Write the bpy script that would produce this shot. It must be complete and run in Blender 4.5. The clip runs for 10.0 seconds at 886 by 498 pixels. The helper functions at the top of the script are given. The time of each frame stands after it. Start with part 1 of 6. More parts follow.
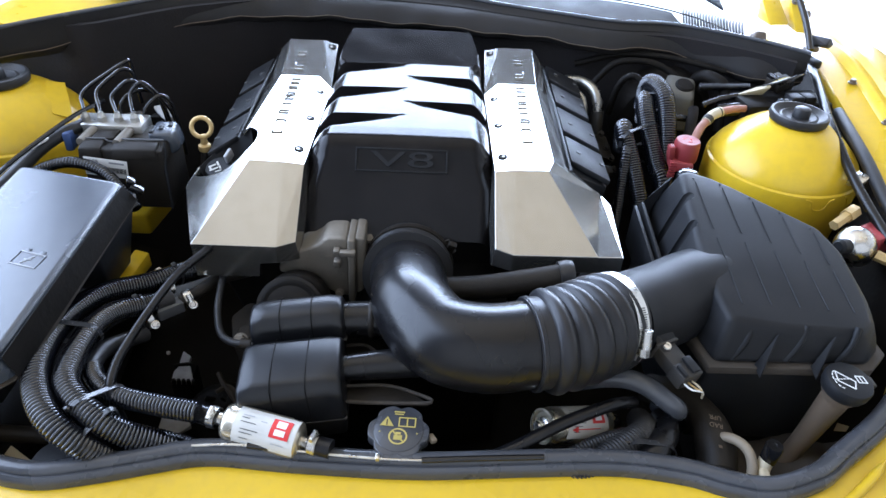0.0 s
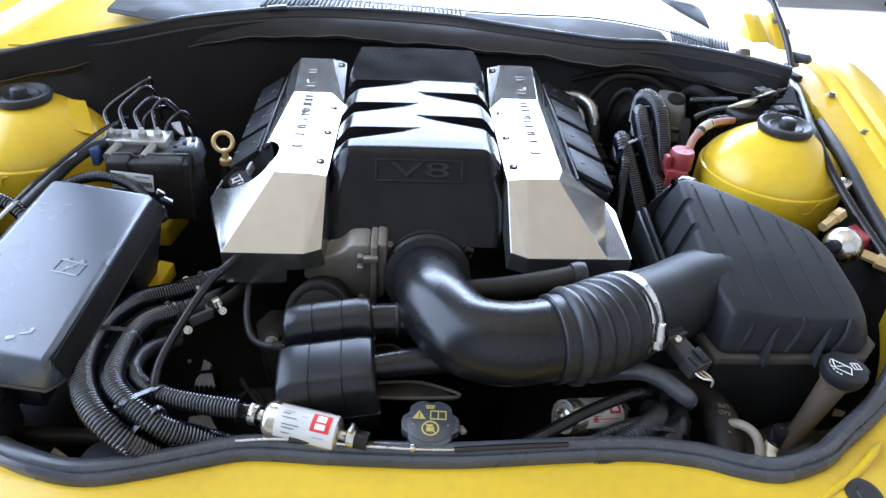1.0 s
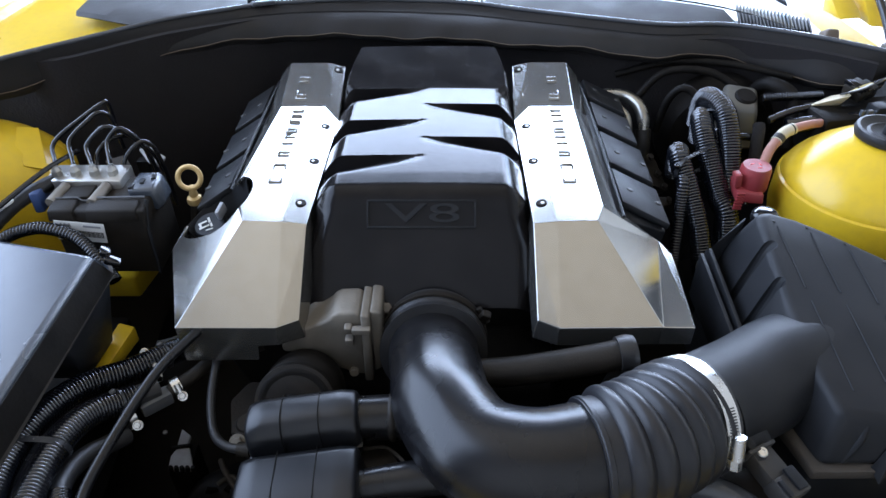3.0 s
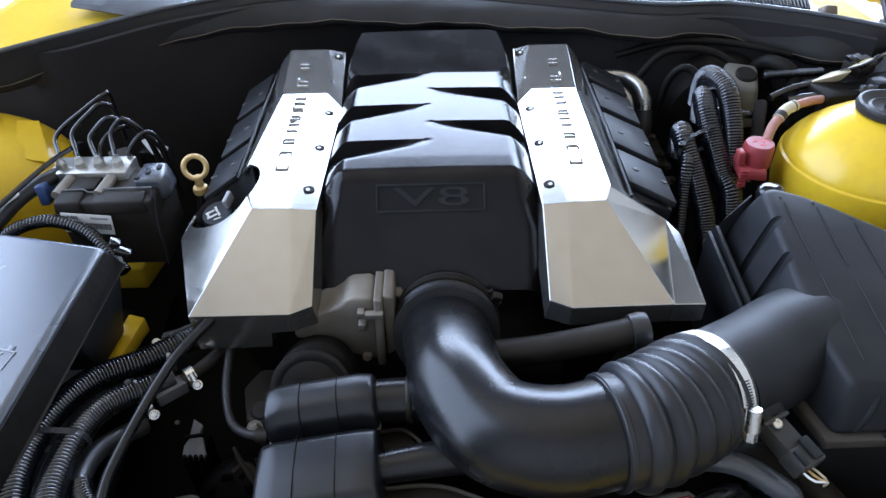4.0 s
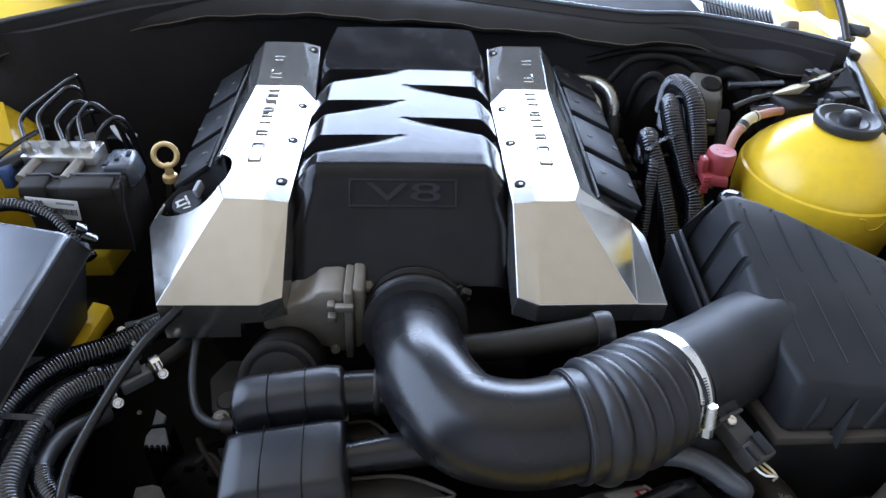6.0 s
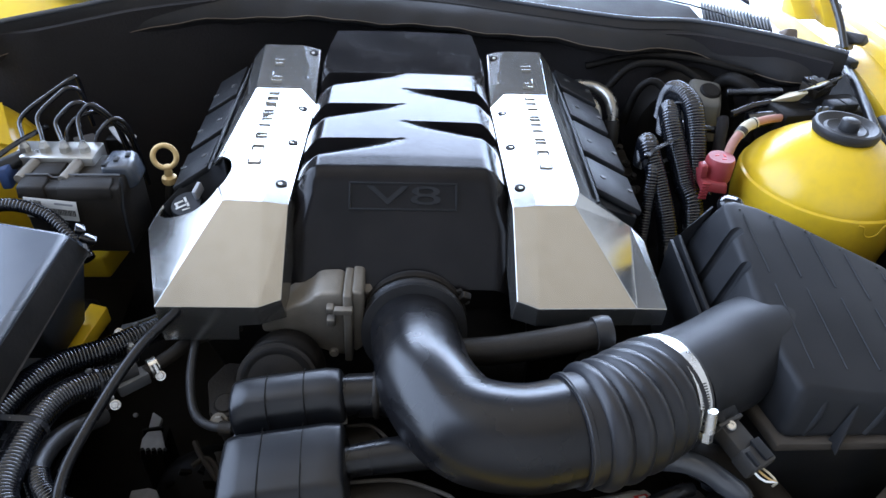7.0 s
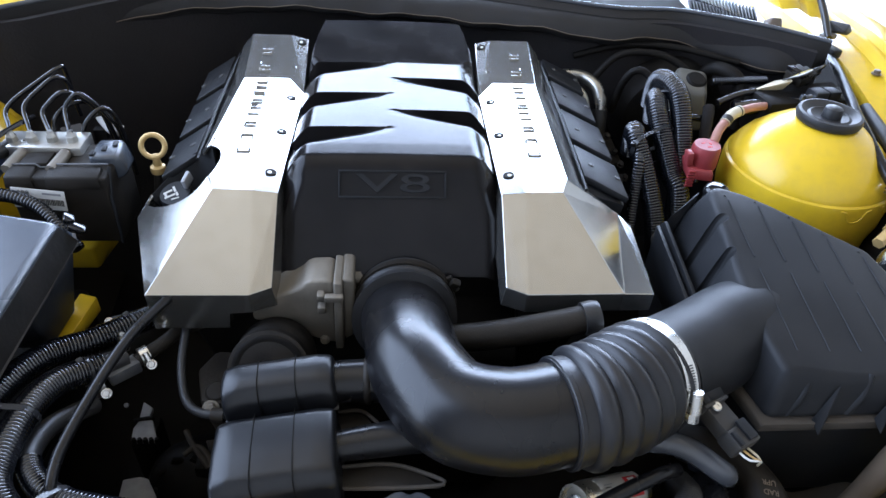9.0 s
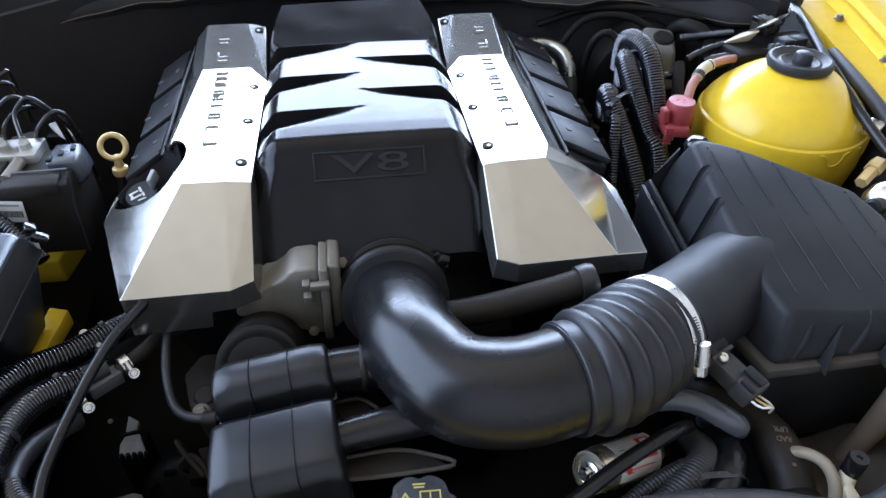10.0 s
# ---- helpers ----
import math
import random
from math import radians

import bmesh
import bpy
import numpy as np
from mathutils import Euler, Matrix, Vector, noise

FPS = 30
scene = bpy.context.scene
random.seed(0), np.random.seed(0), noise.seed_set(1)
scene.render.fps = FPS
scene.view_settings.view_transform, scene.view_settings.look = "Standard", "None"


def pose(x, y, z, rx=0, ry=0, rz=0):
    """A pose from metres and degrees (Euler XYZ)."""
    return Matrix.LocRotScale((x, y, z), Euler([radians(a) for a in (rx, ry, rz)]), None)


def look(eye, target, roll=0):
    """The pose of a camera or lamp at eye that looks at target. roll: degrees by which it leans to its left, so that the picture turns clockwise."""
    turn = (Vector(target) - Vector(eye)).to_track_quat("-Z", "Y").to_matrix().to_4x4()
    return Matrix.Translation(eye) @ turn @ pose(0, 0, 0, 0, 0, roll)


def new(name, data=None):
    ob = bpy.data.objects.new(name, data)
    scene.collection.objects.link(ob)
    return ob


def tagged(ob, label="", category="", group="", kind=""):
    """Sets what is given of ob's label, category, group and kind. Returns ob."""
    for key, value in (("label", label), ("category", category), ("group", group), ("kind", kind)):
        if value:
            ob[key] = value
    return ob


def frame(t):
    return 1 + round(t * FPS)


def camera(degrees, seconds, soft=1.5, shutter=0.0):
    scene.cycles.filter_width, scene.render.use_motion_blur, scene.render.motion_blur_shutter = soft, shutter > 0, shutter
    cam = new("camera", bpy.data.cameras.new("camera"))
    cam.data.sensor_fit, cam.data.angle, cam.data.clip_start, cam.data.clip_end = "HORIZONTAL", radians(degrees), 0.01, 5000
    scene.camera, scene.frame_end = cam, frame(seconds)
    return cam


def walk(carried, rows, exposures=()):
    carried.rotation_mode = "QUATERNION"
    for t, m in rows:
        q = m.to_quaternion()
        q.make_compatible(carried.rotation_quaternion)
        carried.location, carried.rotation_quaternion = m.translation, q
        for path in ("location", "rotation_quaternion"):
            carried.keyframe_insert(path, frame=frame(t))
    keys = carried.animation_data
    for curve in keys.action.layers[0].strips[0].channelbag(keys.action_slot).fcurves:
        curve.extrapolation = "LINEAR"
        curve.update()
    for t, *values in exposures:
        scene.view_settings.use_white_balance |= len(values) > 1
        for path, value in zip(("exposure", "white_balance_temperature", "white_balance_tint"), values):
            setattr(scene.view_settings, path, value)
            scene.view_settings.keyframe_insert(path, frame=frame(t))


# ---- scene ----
cam = camera(67.2, 10.0)
PATH = [
    (0, (0.042, -0.876, 1.418), (0.092, 0.735, 0.233), 3.1),
    (0.5, (0.018, -0.89, 1.425), (0.061, 0.725, 0.245), 3.2),
    (1, (-0.017, -0.927, 1.429), (0.097, 0.715, 0.292), 3.5),
    (1.5, (-0.029, -0.857, 1.413), (0.162, 0.774, 0.271), 4.5),
    (2, (0.021, -0.734, 1.403), (0.166, 0.9, 0.259), 3.5),
    (2.5, (0.044, -0.693, 1.406), (0.019, 0.919, 0.222), -0.2),
    (4, (0.015, -0.701, 1.402), (0.016, 0.868, 0.161), -1.3),
    (4.5, (0.019, -0.698, 1.405), (0.032, 0.856, 0.146), -1.3),
    (5, (0.009, -0.707, 1.403), (0.066, 0.851, 0.15), 0.4),
    (5.5, (0.01, -0.711, 1.406), (0.1, 0.848, 0.156), 1.9),
    (7, (0.004, -0.712, 1.403), (0.12, 0.862, 0.173), 3.3),
    (7.5, (0.005, -0.714, 1.401), (0.132, 0.852, 0.164), 3.8),
    (8, (0.005, -0.715, 1.401), (0.138, 0.852, 0.166), 4.0),
    (8.5, (0.007, -0.714, 1.395), (0.143, 0.849, 0.155), 3.7),
    (9, (0.003, -0.721, 1.401), (0.152, 0.838, 0.157), 3.7),
    (9.5, (-0.016, -0.728, 1.398), (0.158, 0.827, 0.152), 2.1),
    (10, (-0.013, -0.712, 1.368), (0.22, 0.827, 0.112), 0.5),
]
walk(cam, [(t, look(eye, target, roll)) for t, eye, target, roll in PATH],
     [(0, 0.45), (1, 0.42), (2, 0.24), (2.5, 0.11), (4, 0.23), (7, 0.30), (10, 0.36)])


# ---- world and light ----
world = bpy.data.worlds.new("world")
scene.world = world
world.use_nodes = True
_n = world.node_tree.nodes
_sky = _n.new("ShaderNodeTexSky")
_sky.sky_type, _sky.sun_disc = "NISHITA", False
_sky.sun_elevation, _sky.sun_rotation = radians(48), radians(20)
world.node_tree.links.new(_sky.outputs[0], _n["Background"].inputs[0])
_n["Background"].inputs[1].default_value = 0.12


def area_lamp(name, m, sx, sy, watts, colour):
    data = bpy.data.lights.new(name, "AREA")
    data.shape, data.size, data.size_y, data.energy, data.color = "RECTANGLE", sx, sy, watts, colour
    ob = new(name, data)
    ob.matrix_world = m
    return ob


# daylight in the tall workshop gate behind the car and in the window wall beside it
DOOR_X, DOOR_Y, DOOR_TOP, ROOF, WEST = (-2.3, 4.3), 5.0, 4.0, 8.2, -4.0
area_lamp("gate_daylight", look((1.0, DOOR_Y - 0.02, 2.05), (1.0, 0, 2.05)), 6.4, 3.9, 1180, (0.715, 0.885, 1.24))
area_lamp("window_daylight", look((WEST + 0.02, 1.1, 3.7), (0, 1.1, 3.7)), 6.4, 7.2, 740, (0.715, 0.885, 1.24))
scene.view_settings.exposure = 0.0


# ---- materials ----
def mat(name, col, rough=0.5, metal=0.0, var=0.2, scale=25.0, bump=0.08, bscale=400.0, dust=0.0, dustcol=(0.22, 0.18, 0.13),
        dscale=9.0, coat=0.0, rvar=0.1, spec=0.5, crough=0.12):
    """A worn painted, moulded or cast surface: blotches, fine grain and a film of dust."""
    m = bpy.data.materials.new(name)
    m.use_nodes = True
    nt = m.node_tree
    b = nt.nodes["Principled BSDF"]
    link = nt.links.new
    tc = nt.nodes.new("ShaderNodeTexCoord")

    def nz(sc, detail=4.0):
        n = nt.nodes.new("ShaderNodeTexNoise")
        n.inputs["Scale"].default_value, n.inputs["Detail"].default_value = sc, detail
        link(tc.outputs["Object"], n.inputs["Vector"])
        return n.outputs["Fac"]

    def ramp(src, lo, hi, a, z):
        r = nt.nodes.new("ShaderNodeMapRange")
        for k, v in zip((1, 2, 3, 4), (lo, hi, a, z)):
            r.inputs[k].default_value = v
        link(src, r.inputs[0])
        return r.outputs[0]

    def mix(fac, a, z):
        x = nt.nodes.new("ShaderNodeMix")
        x.data_type = "RGBA"
        for sock, val in ((x.inputs[0], fac), (x.inputs[6], a), (x.inputs[7], z)):
            if isinstance(val, tuple):
                sock.default_value = (*val, 1)
            else:
                link(val, sock)
        return x.outputs[2]

    blot = nz(scale)
    fine = nz(bscale, 2.0)
    c = mix(ramp(blot, 0.3, 0.7, 0, 1), tuple(v * (1 - var) for v in col), tuple(min(1, v * (1 + var)) for v in col))
    rr = ramp(blot, 0.3, 0.7, max(0.02, rough - rvar), min(1, rough + rvar))
    if dust > 0:
        film = ramp(nz(dscale, 8.0), 0.42, 0.78, 0, dust)
        c = mix(film, c, dustcol)
    link(c, b.inputs["Base Color"])
    link(rr, b.inputs["Roughness"])
    b.inputs["Metallic"].default_value = metal
    b.inputs["Specular IOR Level"].default_value = spec
    b.inputs["Coat Weight"].default_value = coat
    b.inputs["Coat Roughness"].default_value = crough
    if bump > 0:
        bn = nt.nodes.new("ShaderNodeBump")
        bn.inputs["Strength"].default_value, bn.inputs["Distance"].default_value = bump, 0.001
        link(fine, bn.inputs["Height"])
        link(bn.outputs[0], b.inputs["Normal"])
    return m


YELLOW = mat("yellow car paint", (0.68, 0.445, 0.022), 0.34, 0, 0.04, 6, 0.02, 60, 0.18, (0.34, 0.22, 0.06), 70, 0.55, spec=0.22, crough=0.24)
SILVER = mat("silver satin plastic", (0.44, 0.434, 0.412), 0.185, 0.92, 0.05, 9, 0.02, 900, 0.18, (0.30, 0.26, 0.20), 45, rvar=0.02)
BLACK = mat("black grained plastic", (0.0100, 0.0092, 0.0096), 0.18, 0, 0.2, 18, 0.05, 1500, 0.10, (0.045, 0.038, 0.032), 20, rvar=0.03, spec=0.16)
MATTE = mat("dull black plastic", (0.014, 0.015, 0.017), 0.46, 0, 0.2, 12, 0.2, 1200, 0.10, (0.06, 0.05, 0.04), 12, rvar=0.03, spec=0.21)
TUBE = mat("smooth black rubber", (0.0065, 0.0064, 0.0072), 0.28, 0, 0.15, 14, 0.05, 500, 0.06, (0.05, 0.042, 0.034), 9, rvar=0.03, spec=0.36)
BELLOWS = mat("satin black bellows rubber", (0.013, 0.0135, 0.016), 0.38, 0, 0.15, 14, 0.08, 500, 0.15, (0.05, 0.042, 0.034), 12, rvar=0.04, spec=0.4)
RUBBER = mat("weathered black rubber", (0.016, 0.016, 0.017), 0.5, 0, 0.2, 20, 0.25, 500, 0.12, (0.08, 0.07, 0.06), 18)
RESON = mat("satin moulded box plastic", (0.008, 0.0085, 0.010), 0.33, 0, 0.2, 16, 0.06, 900, 0.14, (0.04, 0.033, 0.027), 14, rvar=0.05, spec=0.40)
SEAL = mat("grey black seal rubber", (0.058, 0.062, 0.071), 0.28, 0, 0.15, 20, 0.15, 500, 0.12, (0.16, 0.15, 0.14), 25)
CONDUIT = mat("glossy black conduit", (0.007, 0.007, 0.008), 0.14, 0, 0.2, 30, 0.03, 500, 0.03, (0.05, 0.045, 0.04), 20, rvar=0.03, spec=0.6)
SLEEVE = mat("shiny black corrugated sleeve", (0.006, 0.007, 0.010), 0.165, 0, 0.2, 30, 0.02, 500, 0.02, (0.04, 0.035, 0.03), 20, rvar=0.03, spec=1.0)
TIE = mat("shiny nylon tie", (0.03, 0.031, 0.034), 0.26, 0, 0.1, 30, 0.02, 300, 0.0, spec=0.6)
PIPE = mat("dull metal pipe", (0.34, 0.33, 0.30), 0.30, 0.92, 0.2, 30, 0.1, 200, 0.4, (0.12, 0.10, 0.08), 25)
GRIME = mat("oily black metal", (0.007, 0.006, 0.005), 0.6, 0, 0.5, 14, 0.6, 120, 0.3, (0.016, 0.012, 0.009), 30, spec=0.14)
CAST = mat("greyed aluminium casting", (0.36, 0.35, 0.34), 0.7, 0.0, 0.25, 30, 0.4, 200, 0.3, (0.08, 0.07, 0.06), 25)
GRIT = mat("metal under brown grit", (0.034, 0.027, 0.020), 0.8, 0, 0.4, 30, 0.5, 250, 0.4, (0.03, 0.025, 0.02), 25)
FELT = mat("black insulation felt", (0.011, 0.009, 0.0095), 0.9, 0, 0.4, 20, 0.8, 250, 0.1, (0.03, 0.025, 0.02), 12)
ALU = mat("dirty cast aluminium", (0.20, 0.18, 0.15), 0.55, 0.3, 0.25, 22, 0.5, 260, 0.5, (0.17, 0.13, 0.09), 14)
BRIGHT = mat("milled aluminium", (0.50, 0.49, 0.46), 0.34, 0.9, 0.15, 30, 0.2, 300, 0.4, (0.3, 0.27, 0.22), 25)
STEEL = mat("zinc plated steel", (0.66, 0.65, 0.62), 0.28, 1.0, 0.12, 60, 0.08, 300, 0.12, (0.35, 0.3, 0.22), 40)
CAN = mat("brushed filter can", (0.68, 0.62, 0.50), 0.30, 0.9, 0.06, 20, 0.06, 600, 0.1, (0.4, 0.34, 0.25), 18)
BRASS = mat("golden anodised handle", (0.52, 0.36, 0.15), 0.38, 0.35, 0.15, 60, 0.1, 300, 0.2, (0.25, 0.17, 0.09), 60)
RED = mat("faded red plastic", (0.30, 0.04, 0.045), 0.42, 0, 0.15, 40, 0.15, 300, 0.25, (0.30, 0.12, 0.11), 30)
PINK = mat("pinkish cable sleeve", (0.40, 0.19, 0.15), 0.5, 0, 0.15, 40, 0.1, 300, 0.2)
BEAD = mat("shiny grey bead rubber", (0.075, 0.08, 0.09), 0.18, 0, 0.1, 30, 0.03, 500, 0.05, (0.1, 0.1, 0.1), 20)
FLAP = mat("dull cowl rubber", (0.017, 0.016, 0.016), 0.62, 0, 0.25, 15, 0.25, 400, 0.25, (0.035, 0.029, 0.022), 12, spec=0.26)
CREAM = mat("yellowed white plastic", (0.60, 0.53, 0.38), 0.45, 0, 0.12, 18, 0.1, 300, 0.35, (0.22, 0.18, 0.12), 14)
BEIGE = mat("beige hose plastic", (0.27, 0.225, 0.165), 0.5, 0, 0.2, 15, 0.15, 300, 0.3, (0.13, 0.1, 0.07), 12)
NECK = mat("aged brown translucent plastic", (0.13, 0.095, 0.066), 0.5, 0, 0.2, 15, 0.15, 300, 0.4, (0.13, 0.1, 0.07), 12)
WHITE = mat("white label", (0.78, 0.78, 0.76), 0.45, 0, 0.04, 30, 0.0, 300, 0.1, (0.5, 0.46, 0.4), 25)
PAPER = mat("aged label paper", (0.58, 0.57, 0.53), 0.4, 0, 0.08, 30, 0.03, 400, 0.25, (0.42, 0.37, 0.29), 25)
LABELRED = mat("red label print", (0.62, 0.03, 0.03), 0.4, 0, 0.06, 30, 0)
INK = mat("black print", (0.03, 0.03, 0.03), 0.5, 0, 0.1, 30, 0)
GREY = mat("grey print", (0.32, 0.33, 0.35), 0.5, 0, 0.1, 30, 0)
AMBER = mat("yellow cap print", (0.50, 0.40, 0.11), 0.45, 0, 0.08, 40, 0)
# milky reservoir plastic, with the shade of the rear corner in its colour
TANK = mat("milky plastic darkened for shade", (0.11, 0.105, 0.09), 0.45, 0, 0.15, 20, 0.1, 300, 0.3, (0.14, 0.12, 0.09), 18)
BLUEGREY = mat("blue grey moulded lid", (0.050, 0.060, 0.076), 0.26, 0, 0.08, 10, 0.25, 1300, 0.12, (0.10, 0.10, 0.10), 14, spec=1.0, rvar=0.03)
RIM = mat("flange under brown dust", (0.045, 0.036, 0.027), 0.8, 0, 0.3, 20, 0.3, 400, 0.4, (0.04, 0.033, 0.025), 16)
DULL = mat("dull grey plastic", (0.085, 0.088, 0.094), 0.45, 0, 0.12, 30, 0.1, 300, 0.2)
DUSTY = mat("dusty grey plug plastic", (0.028, 0.026, 0.024), 0.6, 0, 0.2, 30, 0.2, 300, 0.4, (0.06, 0.052, 0.04), 30)
BLUEPLUG = mat("dark blue plastic", (0.03, 0.07, 0.20), 0.4, 0, 0.15, 30, 0.1, 300, 0.2)
DUST = mat("dusty brown black plastic", (0.013, 0.0105, 0.008), 0.55, 0, 0.3, 20, 0.3, 400, 0.45, (0.042, 0.033, 0.023), 16, spec=0.26)
CONCRETE = mat("pale workshop concrete", (0.24, 0.235, 0.225), 0.75, 0, 0.18, 2.5, 0.3, 60, 0.3, (0.3, 0.28, 0.25), 1.2)
PLASTER = mat("dark workshop plaster", (0.030, 0.028, 0.026), 0.85, 0, 0.10, 1.5, 0.3, 40, 0.2, (0.03, 0.028, 0.025), 0.8)
# tone of the unseen bounce walls, set for the fill they give
PALE = mat("pale fill wall", (0.42, 0.39, 0.345), 0.85, 0, 0.10, 1.5, 0.3, 40, 0.2, (0.3, 0.28, 0.25), 0.8)
CEIL = mat("warm ceiling boards", (0.64, 0.50, 0.33), 0.8, 0, 0.1, 1.5, 0.2, 40, 0.2, (0.2, 0.17, 0.14), 0.8)
TYRE = mat("tyre rubber", (0.025, 0.025, 0.025), 0.8, 0, 0.2, 12, 0.3, 200, 0.3, (0.12, 0.11, 0.1), 8)
LENS = bpy.data.materials.new("windscreen glass")
LENS.use_nodes = True
_b = LENS.node_tree.nodes["Principled BSDF"]
_b.inputs["Base Color"].default_value = (0.75, 0.8, 0.82, 1)
_b.inputs["Roughness"].default_value, _b.inputs["Transmission Weight"].default_value, _b.inputs["IOR"].default_value = 0.03, 1.0, 1.5


# ---- building tools ----
ORIGIN = {}


def thing(name, at, label, category, group="", kind=""):
    ob = new(name)
    ob.empty_display_size = 0.02
    ob.location = at
    ORIGIN[ob.name] = Vector(at)
    return tagged(ob, label, category, group, kind)


def part(name, bm, material, parent, label="", flat=False, kind="", crease=38):
    """One mesh under a thing or a part; the mesh is given in the world's metres."""
    base = ORIGIN[parent.name] if parent else Vector((0, 0, 0))
    bmesh.ops.translate(bm, verts=bm.verts, vec=-base)
    me = bpy.data.meshes.new(name)
    bm.to_mesh(me)
    bm.free()
    me.materials.append(material)
    ob = new(name, me)
    if parent:
        ob.parent = parent
    ORIGIN[ob.name] = base.copy()
    for p in me.polygons:
        p.use_smooth = not flat
    if not flat:
        me.set_sharp_from_angle(angle=radians(crease))
    if label or kind:
        tagged(ob, label, "", "", kind)
    return ob


def solo(name, bm, material, label, category, group="", kind="", flat=False):
    """A thing of one mesh."""
    ob = part(name, bm, material, None, "", flat)
    return tagged(ob, label, category, group, kind)


def path(points, step=0.006):
    """A smooth curve through the points, sampled evenly."""
    p = [Vector(q) for q in points]
    p = [p[0] * 2 - p[1]] + p + [p[-1] * 2 - p[-2]]
    raw = []
    for i in range(1, len(p) - 2):
        a, b, c, d = p[i - 1:i + 3]
        for k in range(24):
            t = k / 24
            raw.append(0.5 * (2 * b + (c - a) * t + (2 * a - 5 * b + 4 * c - d) * t * t + (3 * b - a - 3 * c + d) * t ** 3))
    raw.append(p[-2].copy())
    out, need, last = [raw[0]], step, raw[0]
    for q in raw[1:]:
        gap = (q - last).length
        while gap >= need:
            last = last.lerp(q, need / gap)
            out.append(last.copy())
            gap = (q - last).length
            need = step
        need -= gap
        last = q
    if (out[-1] - raw[-1]).length > step * 0.3:
        out.append(raw[-1])
    return out


def sweep(points, r, seg=14, step=0.006, prof=None, cap=True, bm=None, raw=False):
    """A tube along the points. r: a radius, or a function of the length. prof: (u, v) outline in place of a circle."""
    pts = [Vector(q) for q in points] if raw else path(points, step)
    bm = bm or bmesh.new()
    tang = [(pts[min(i + 1, len(pts) - 1)] - pts[max(i - 1, 0)]).normalized() for i in range(len(pts))]
    up = Vector((0, 0, 1)) if abs(tang[0].z) < 0.9 else Vector((1, 0, 0))
    side = tang[0].cross(up).normalized()
    rings, s = [], 0.0
    for i, (q, t) in enumerate(zip(pts, tang)):
        if i:
            s += (q - pts[i - 1]).length
        side = (side - t * side.dot(t)).normalized()
        nrm = side.cross(t).normalized()
        rad = r(s) if callable(r) else r
        if prof:
            ring = [bm.verts.new(q + side * u * rad + nrm * v * rad) for u, v in prof]
        else:
            ring = [bm.verts.new(q + (side * math.cos(a) + nrm * math.sin(a)) * rad) for a in (2 * math.pi * k / seg for k in range(seg))]
        rings.append(ring)
    for a, b in zip(rings, rings[1:]):
        for k in range(len(a)):
            bm.faces.new((a[k], a[(k + 1) % len(a)], b[(k + 1) % len(a)], b[k]))
    if cap:
        bm.faces.new(rings[0][::-1])
        bm.faces.new(rings[-1])
    bmesh.ops.recalc_face_normals(bm, faces=bm.faces)
    return bm


def ribbed(points, r, pitch=0.0040, depth=0.0016, seg=24):
    """Split corrugated conduit."""
    return sweep(points, lambda s: r - depth * (0.5 + 0.5 * math.cos(2 * math.pi * s / pitch)) ** 2, seg, pitch / 8)


def lathe(profile, at=(0, 0, 0), axis=(0, 0, 1), seg=32, bm=None):
    """A turned body: (radius, height) along the axis from at."""
    bm = bm or bmesh.new()
    m = Matrix.Translation(at) @ Vector(axis).to_track_quat("Z", "Y").to_matrix().to_4x4()
    rings = []
    for r, h in profile:
        if r < 1e-5:
            rings.append([bm.verts.new(m @ Vector((0, 0, h)))])
        else:
            rings.append([bm.verts.new(m @ Vector((r * math.cos(2 * math.pi * k / seg), r * math.sin(2 * math.pi * k / seg), h))) for k in range(seg)])
    for a, b in zip(rings, rings[1:]):
        for k in range(seg):
            q = [a[k % len(a)], a[(k + 1) % len(a)], b[(k + 1) % len(b)], b[k % len(b)]]
            u = []
            for v in q:
                if v not in u:
                    u.append(v)
            if len(u) > 2:
                bm.faces.new(u)
    for ring, flip in ((rings[0], True), (rings[-1], False)):
        if len(ring) > 2:
            bm.faces.new(ring[::-1] if flip else ring)
    bmesh.ops.recalc_face_normals(bm, faces=bm.faces)
    return bm


def soften(bm, bev, seg=2, angle=20):
    if bev > 0:
        e = [x for x in bm.edges if len(x.link_faces) == 2 and x.calc_face_angle(0) > radians(angle)]
        bmesh.ops.bevel(bm, geom=e, offset=bev, segments=seg, affect="EDGES", profile=0.5, clamp_overlap=True)
    return bm


def box(at, size, bev=0.002, rot=(0, 0, 0), seg=2, bm=None):
    """A block with rounded edges about its centre."""
    b = bmesh.new()
    bmesh.ops.create_cube(b, size=1)
    bmesh.ops.scale(b, vec=size, verts=b.verts)
    soften(b, bev, seg)
    bmesh.ops.transform(b, matrix=pose(*at, *rot), verts=b.verts)
    if bm is None:
        return b
    return join(bm, b)


def join(bm, other):
    me = bpy.data.meshes.new("tmp")
    other.to_mesh(me)
    other.free()
    bm.from_mesh(me)
    bpy.data.meshes.remove(me)
    return bm


def hull(points, bev=0.003, seg=2, angle=12):
    """A convex moulded body on its corners."""
    bm = bmesh.new()
    for q in points:
        bm.verts.new(q)
    bmesh.ops.convex_hull(bm, input=bm.verts)
    loose = [v for v in bm.verts if not v.link_faces]
    bmesh.ops.delete(bm, geom=loose, context="VERTS")
    bmesh.ops.dissolve_limit(bm, angle_limit=radians(4), verts=bm.verts, edges=bm.edges)
    bmesh.ops.recalc_face_normals(bm, faces=bm.faces)
    return soften(bm, bev, seg, angle)


